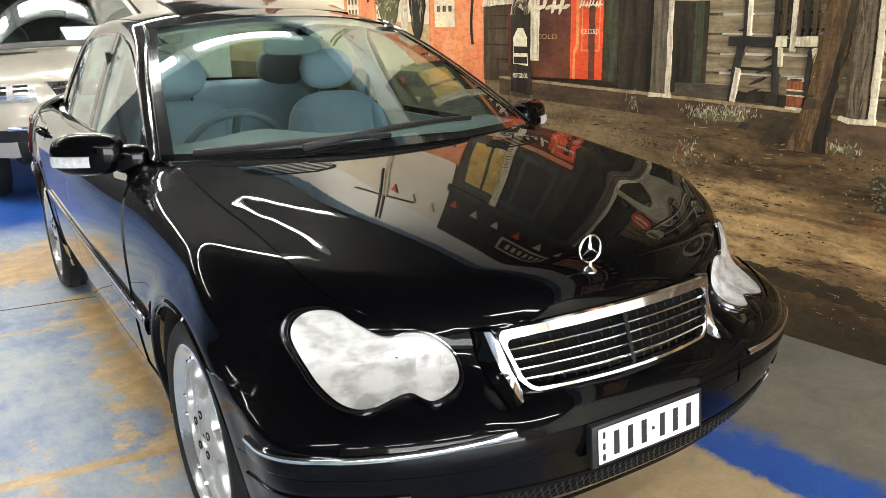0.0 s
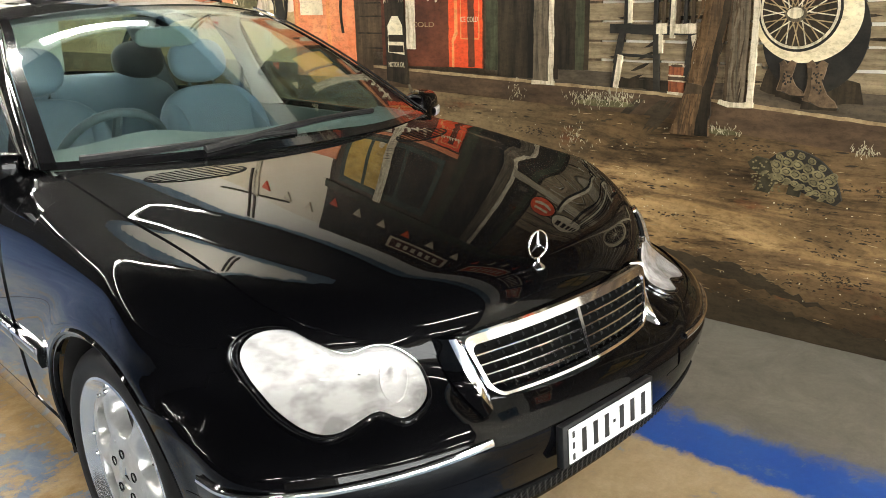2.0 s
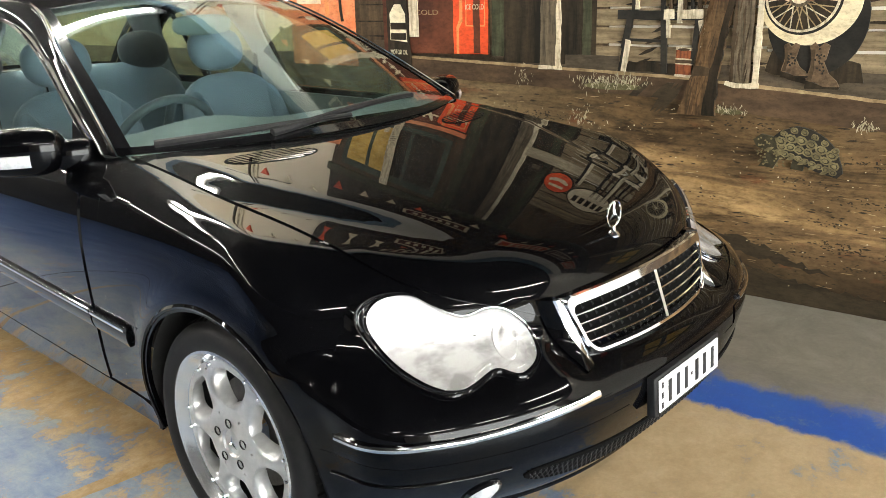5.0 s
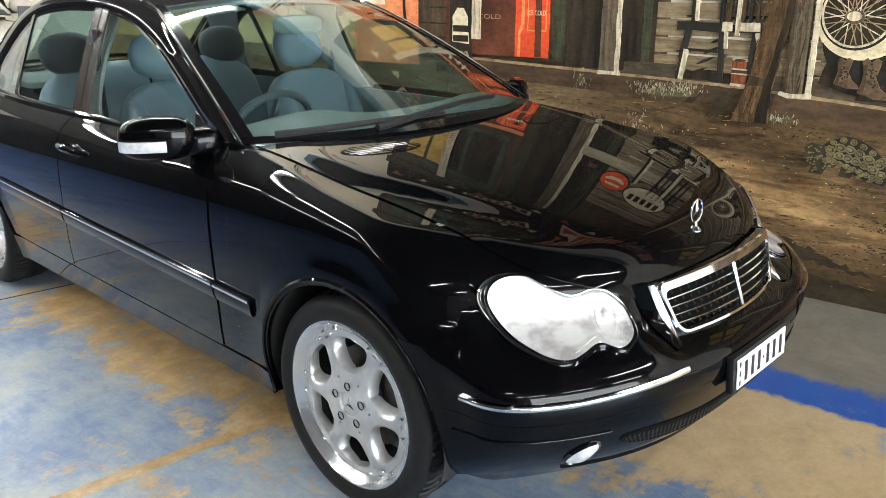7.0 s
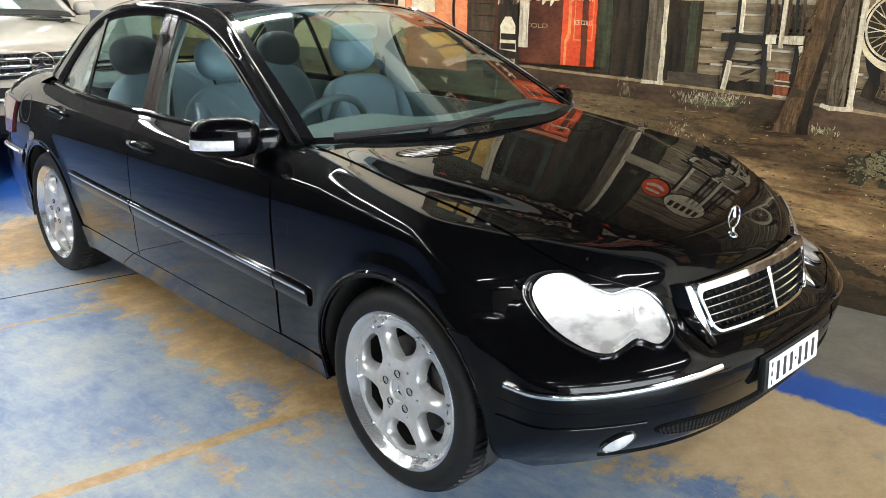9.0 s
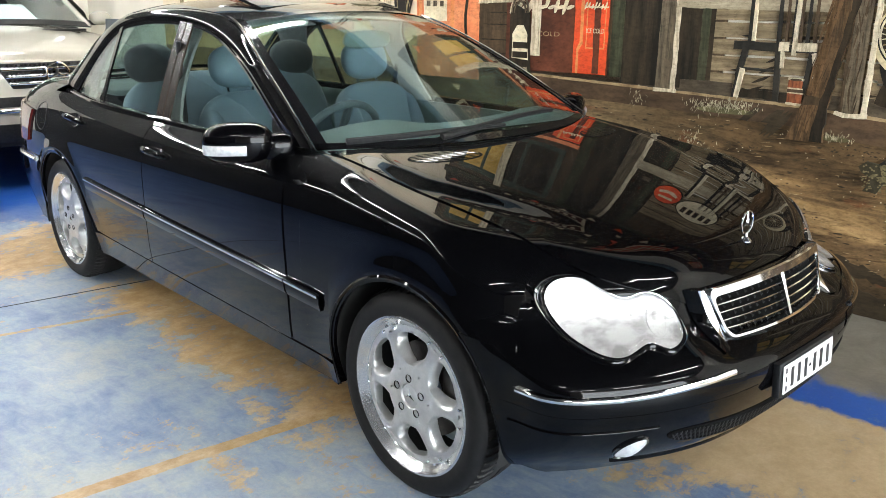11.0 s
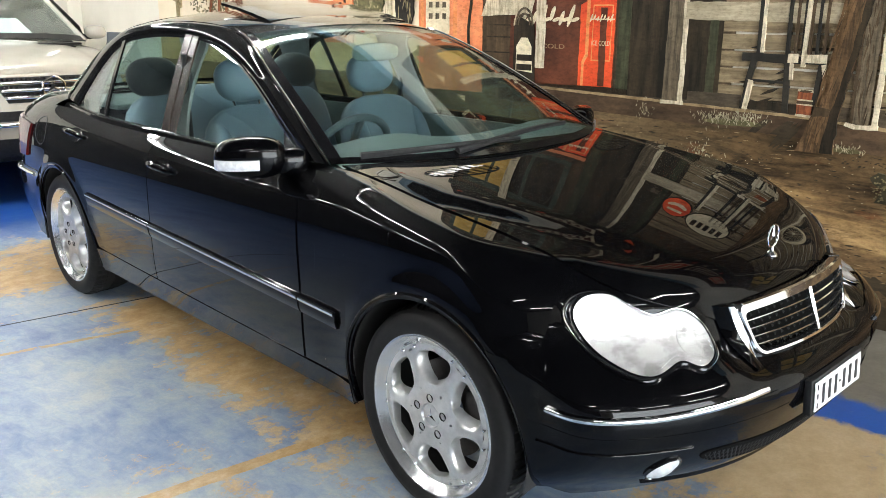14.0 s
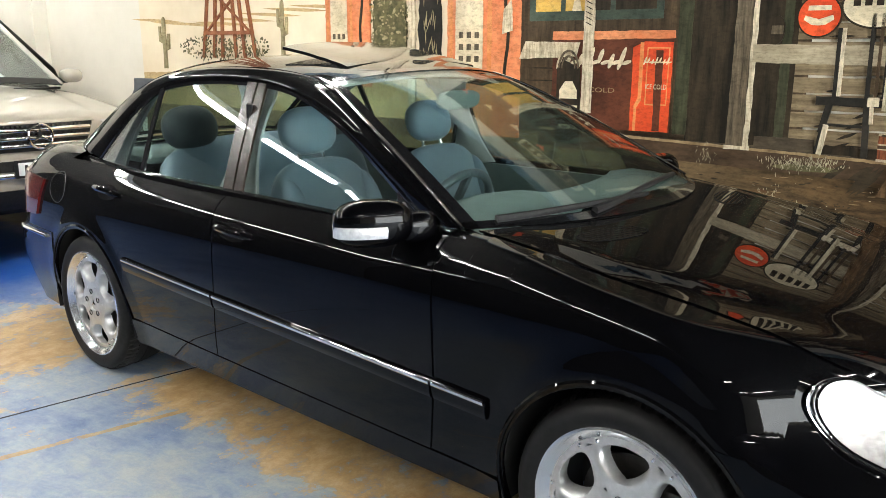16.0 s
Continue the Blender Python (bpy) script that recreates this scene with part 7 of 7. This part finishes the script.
for u, w, h, mt in ((0.9, 0.30, 0.10, P_DARKRED), (-0.1, 0.42, 0.11, P_RED), (-0.95, 0.34, 0.12, P_DARKRED), (-1.7, 0.3, 0.16, P_RED)):
    paint("painted_hanging_sign", rough(rect(u - w, u + w, 2.62, 2.62 + h * 2), 0.003, 111), 13, P_CREAM, "framed store sign")
    paint("painted_hanging_sign_face", rect(u - w + 0.03, u + w - 0.03, 2.645, 2.595 + h * 2), 14, mt)
    for k in range(6):
        uu = u + w * 0.62 - k * w * 0.25
        paint("painted_sign_bar", rect(uu - w * 0.08, uu + w * 0.05, 2.68, 2.56 + h * 2), 15, P_CREAM)
paint("painted_roof", rough([(-2.38, 2.95), (1.92, 2.95), (1.92, 2.97), (0.9, 3.06), (-2.38, 3.10)], 0.006, 114), 7, P_BROWN, "painted dark roof edge")
for dx in (-0.03, 0.03):
    beam((2.73 + dx, 2.55), (2.75 + dx, 3.32), 0.008, 15, P_BROWN, "painted_telegraph_pole")
beam((3.15, 3.02), (2.30, 2.78), 0.006, 15, P_BROWN, "painted_telegraph_wire")
for u in (-1.35,):
    paint("painted_post", rough(rect(u - 0.05, u + 0.05, 0.92, 2.3), 0.003, 112), 18, P_GREYWOOD, "grey porch post")
    paint("painted_post_light", rough(rect(u - 0.06, u - 0.025, 0.92, 2.3), 0.003, 113), 19, P_PALEWOOD)
paint("painted_window", rect(-1.95, -1.5, 1.35, 1.95), 12, P_TEAL, "lit store window")
for a in (-1.90, -1.70):
    for z in (1.40, 1.68):
        paint("painted_window_pane", rect(a, a + 0.16, z, z + 0.22), 13, P_YELLOW)
# ---- the silver off-roader behind ----
SUV_TOP = spline([-0.06, 0.05, 0.2, 0.5, 1.0, 1.5, 4.5], [0.96, 1.01, 1.05, 1.10, 1.17, 1.205, 1.21])
SUV_NOSE = spline([0.30, 0.42, 0.55, 0.68, 0.78, 0.90, 1.0, 1.10], [0.08, 0.0, -0.035, -0.04, -0.02, 0.0, 0.05, 0.20])
SUV_SIDE = spline([0.3, 0.5, 0.7, 0.9, 1.05, 1.15, 1.25], [0.955, 0.985, 1.0, 0.995, 0.975, 0.94, 0.89])


def suv_form(P):
    a, y, z = np.abs(P[..., 0]), P[..., 1], P[..., 2]
    lift = 0.012 / (1 + np.exp((a - 0.45 - 0.12 * np.clip(y, 0, 1.2)) / 0.02))
    top = z - (SUV_TOP(y) - 0.045 * (a / 0.8) ** 2 - 0.012 + lift)
    side = a - 0.950 * SUV_SIDE(z)
    nose = SUV_NOSE(z) + 0.20 * (a / 0.9) ** 3 - y
    return smax(smax(smax(top, side, 0.14), nose, 0.07), y - 4.6, 0.1)


def suv_front(s, z):
    s, z = np.broadcast_arrays(np.asarray(s, float), np.asarray(z, float))
    sg, s = np.where(s < 0, -1.0, 1.0), np.abs(s)
    w = np.clip((s - 0.45) / 0.5, 0, None)
    o = np.stack([np.minimum(s, 0.45), np.full_like(s, 0.45), z], -1)
    P = cast(o, np.stack([np.sin(w), -np.cos(w), np.zeros_like(w)], -1), 2.5, suv_form)
    return P * np.stack([sg, np.ones_like(sg), np.ones_like(sg)], -1)


def suv_normal(P):
    e = 1e-4
    g = np.stack([suv_form(P + np.array(d) * e) - suv_form(P - np.array(d) * e) for d in ((1, 0, 0), (0, 1, 0), (0, 0, 1))], -1)
    return g / np.linalg.norm(g, axis=-1, keepdims=True)


suv = thing("off_road_car", "silver off-road car with chrome grille, parked behind the sedan", "car", pose(-0.085, 4.9, 0, 0, 0, 2.0))


def suv_body():
    st = [((x, 0.45), (0, -1)) for x in np.linspace(0, 0.45, 8)[:-1]] + [((0.45, 0.45), (math.sin(w), -math.cos(w))) for w in np.linspace(0, math.pi / 2, 16)]
    st += [((0.45, y), (1, 0)) for y in np.linspace(0.5, 4.4, 26)]
    e, rows = np.radians(np.linspace(90, -42, 90)), []
    for (ox, oy), (wx, wy) in st:
        d = np.stack([np.cos(e) * wx, np.cos(e) * wy, np.sin(e)], -1)
        P = cast(np.array([ox, oy, 0.75]), d, 3.0, suv_form)
        P = P[P[:, 2] > (0.40 if oy < 0.55 else 0.38)]
        q = np.concatenate([[0], np.cumsum(np.linalg.norm(np.diff(P, axis=0), axis=1))])
        u = np.linspace(0, q[-1], 40)
        rows.append(np.stack([np.interp(u, q, P[:, i]) for i in range(3)], -1))
    P = np.array(rows)
    V = np.concatenate([P.reshape(-1, 3), flip(P).reshape(-1, 3)])
    F = grid_faces(len(rows), 40) + grid_faces(len(rows), 40, start=len(rows) * 40)
    xs = np.linspace(-0.45, 0.45, 19)
    o = np.stack(np.broadcast_arrays(xs[None, :], np.linspace(0.45, 1.5, 12)[:, None], np.full((12, 19), 0.75)), -1)
    T = cast(o, np.array([0, 0, 1.0]), 2.0, suv_form)
    F += grid_faces(12, 19, start=len(V))
    V = np.concatenate([V, T.reshape(-1, 3)])
    oriented("body_shell", V, F, SILVER, suv)


suv_body()


def suv_panel(name, s0, s1, z0, z1, off, material, label="", n=24, m=6, dome=0.0, parent=None, taper=0.0):
    g, h = np.linspace(0, 1, n)[:, None], np.linspace(0, 1, m)[None, :]
    s = s0 + (s1 - s0) * g + taper * (h - 0.5) * (2 * g - 1)
    P = suv_front(s, (z0 + (z1 - z0) * h) + 0 * g)
    N = suv_normal(P)
    P = P + N * (dome * (1 - (2 * h - 1) ** 2))[..., None]
    return panel(name, P, material, parent or suv, label, off, off + 0.004, N=N)


_gr = suv_panel("grille", -0.365, 0.365, 0.78, 0.965, 0.012, PLASTIC, "black grille with chrome bars", taper=0.10, m=8)
for z in (0.805, 0.855, 0.905):
    suv_panel("grille_bar", -0.352 - (z - 0.85) * 0.4, 0.352 + (z - 0.85) * 0.4, z, z + 0.024, 0.024, CHROME, "chrome grille bar", m=5, dome=0.006, parent=_gr)
    for k in range(22):
        s = -0.33 + 0.66 * k / 21
        suv_panel("bar_tooth", s - 0.006, s + 0.006, z + 0.026, z + 0.040, 0.020, GLOSSBLACK, "", 2, 2, parent=_gr)
suv_panel("grille_frame", -0.43, 0.43, 0.955, 0.982, 0.016, SILVER, "", m=5, dome=0.006)
_sf = Vector((0, -0.050, 0.880))
tube("star_ring", [(_sf.x + 0.082 * math.cos(a), _sf.y, _sf.z + 0.082 * math.sin(a)) for a in np.linspace(0, 2 * math.pi, 40, endpoint=False)], 0.008, CHROME, _gr, "chrome ring emblem", 8, True)
for a in (90, 210, 330):
    d, sd = Vector((math.cos(radians(a)), 0, math.sin(radians(a)))), Vector((-math.sin(radians(a)), 0, math.cos(radians(a))))
    oriented("emblem_point", [_sf + d * 0.080, _sf + sd * 0.014, _sf - sd * 0.014, _sf + Vector((0, -0.014, 0)), _sf + Vector((0, 0.006, 0))], [(0, 1, 3), (0, 3, 2), (0, 4, 1), (0, 2, 4)], CHROME, _gr, "", False)
for sg in (-1, 1):
    hl = suv_panel("head_lamp", sg * 0.50, sg * 0.93, 0.82, 0.955, 0.010, REFLECTOR, "clear head lamp", m=8, dome=0.012)
    suv_panel("lamp_bowl", sg * 0.56, sg * 0.68, 0.84, 0.935, 0.028, CHROME, "", m=6, dome=0.010, parent=hl)
    suv_panel("lamp_bowl", sg * 0.73, sg * 0.84, 0.845, 0.93, 0.028, CHROME, "", m=6, dome=0.010, parent=hl)
    suv_panel("fog_recess", sg * 0.55, sg * 0.86, 0.53, 0.62, 0.006, PLASTIC, "black fog-lamp recess")
suv_panel("lower_mouth", -0.48, 0.48, 0.655, 0.725, 0.006, PLASTIC, "black lower air intake")
suv_panel("bumper_lip", -0.75, 0.75, 0.615, 0.640, 0.012, CHROME, "bright bumper strip", dome=0.006)
suv_panel("under_guard", -0.70, 0.70, 0.40, 0.53, 0.010, PLASTIC, "dark under-guard")
_pl = from_bm("plate_holder", box_bm((0.40, 0.02, 0.12), (0, -0.062, 0.672), 0.004), PLASTIC, suv, "black plate holder")
from_bm("number_plate", box_bm((0.36, 0.006, 0.085), (0, -0.074, 0.672), 0.002), WHITEPLASTIC, _pl, "white plate with plain black bars")
for x in (-0.13, -0.085, -0.04, 0.035, 0.08, 0.125):
    from_bm("plate_bar", box_bm((0.022, 0.003, 0.055), (x, -0.0785, 0.672)), BLACKINK, _pl)


def suv_cabin():
    def scr(n, m):
        t, s = np.linspace(0, 1, n)[:, None], np.linspace(-1, 1, m)[None, :]
        f = 1 - np.abs(s) ** 2.2
        return np.stack([(0.80 - 0.15 * t) * s, 1.20 + 0.80 * t - (0.17 - 0.05 * t) * f, 1.165 + 0.54 * t + (0.035 + 0.03 * t) * f], -1)
    G = scr(14, 25)
    N = grid_normals(G)
    N *= np.sign(N[..., 2:3])
    slab("wind_screen", G, N, 0.005, GLASS, suv, "tinted wind screen").visible_shadow = False
    slab("screen_border", G[:2] + N[:2] * 0.005, N[:2], 0.003, PLASTIC, suv, "black screen edge")
    W = scr(2, 25)[1]
    R = []
    for y, dz in ((0, 0), (0.3, 0.04), (1.2, 0.065), (2.2, 0.04), (2.45, 0.0)):
        R.append(W + np.array([0, y, dz]))
    R = np.array(R)
    slab("roof_panel", R, np.broadcast_to(np.array([0, 0, 1.0]), R.shape), 0.02, SILVER, suv)
    for sg in (-1, 1):
        q = np.linspace(0, 1, 10)
        edge = np.stack([(0.80 - 0.15 * q) * sg, 1.20 + 0.80 * q, 1.165 + 0.54 * q], -1)
        rows = [edge + np.array([-0.03 * sg, 0, 0.0]), edge + np.array([0.0, -0.005, 0.022]), edge + np.array([0.035 * sg, 0.04, 0.015]), edge + np.array([0.04 * sg, 0.10, -0.01])]
        oriented("screen_pillar", np.array(rows).reshape(-1, 3), grid_faces(4, 10), SILVER, suv)
        y = np.linspace(1.35, 4.4, 20)[:, None]
        h = np.linspace(0, 1, 6)[None, :]
        top = np.minimum(1.20 + (y - 1.20) * 0.66, 1.72)
        z = 1.16 + h * (top - 1.16)
        P = np.stack([(0.865 - 0.33 * (z - 1.16)) * sg, y + 0 * h, z], -1)
        slab("side_window", P, np.broadcast_to(np.array([1.0, 0, 0]), P.shape), 0.006, GLOSSBLACK, suv, "dark side glass")
        mh = blob("door_mirror", (0.19, 0.11, 0.12), (sg * 0.99, 1.42, 1.24), SILVER, suv, "silver door mirror", (0, 0, -10 * sg), 2.7)
        blob("mirror_arm", (0.14, 0.06, 0.05), (sg * 0.91, 1.44, 1.20), PLASTIC, mh, "black mirror arm")
        for yy in (0.86, 3.78):
            ty = lathe("tyre", [(0.22, 0.09), (0.30, 0.115), (0.345, 0.105), (0.365, 0.06), (0.368, -0.06), (0.345, -0.105), (0.22, -0.10)], RUBBER, suv, "black tyre", 48, "x", (sg * 0.80, yy, 0.366))
            lathe("rim", [(0.0, 0.05), (0.06, 0.055), (0.10, 0.04), (0.19, 0.05), (0.225, 0.095), (0.225, -0.08)], ALLOY, ty, "silver wheel rim", 32, "x", (sg * 0.80, yy, 0.366))
        s_ = blob("front_seat", (0.5, 0.16, 0.6), (sg * 0.38, 2.45, 1.12), PLASTIC, suv, "dark front seat", (-15, 0, 0), 3.0)
        blob("head_rest", (0.26, 0.10, 0.18), (sg * 0.38, 2.55, 1.50), PLASTIC, s_, "", (-10, 0, 0), 2.5)
    from_bm("dashboard", box_bm((1.5, 0.5, 0.2), (0, 1.52, 1.08), 0.05), PLASTIC, suv, "dark dashboard")
    from_bm("cabin_floor", box_bm((1.7, 3.2, 0.12), (0, 2.9, 0.72), 0.03), DARK, suv, "dark cabin floor")
    from_bm("underbody", box_bm((1.3, 4.2, 0.2), (0, 2.35, 0.42), 0.03), DARK, suv, "dark underbody")
    # dark panel added to keep the bright wall out of the wind screen
    from_bm("rear_blocker", box_bm((1.56, 0.06, 0.95), (0, 4.38, 1.22), 0.02), DARK, suv, "added dark panel that blocks the white wall behind the cabin")
    # vent below the screen
    for sg in (-1, 1):
        from_bm("cowl_vent", box_bm((0.36, 0.07, 0.02), (sg * 0.48, 0.98, 1.155), 0.006), PLASTIC, suv, "black cowl vent")
    # paper on the dashboard
    V = [(0.02, 1.32, 1.205), (0.42, 1.30, 1.205), (0.36, 1.55, 1.36), (0.0, 1.55, 1.36)]
    V += [(a, b + 0.003, c - 0.003) for a, b, c in V]
    oriented("paper_card", V, [(0, 1, 2, 3), (4, 5, 6, 7), (0, 1, 5, 4), (1, 2, 6, 5), (2, 3, 7, 6), (3, 0, 4, 7)], WHITEPLASTIC, suv, "white paper card behind the screen", smooth=False)


suv_cabin()
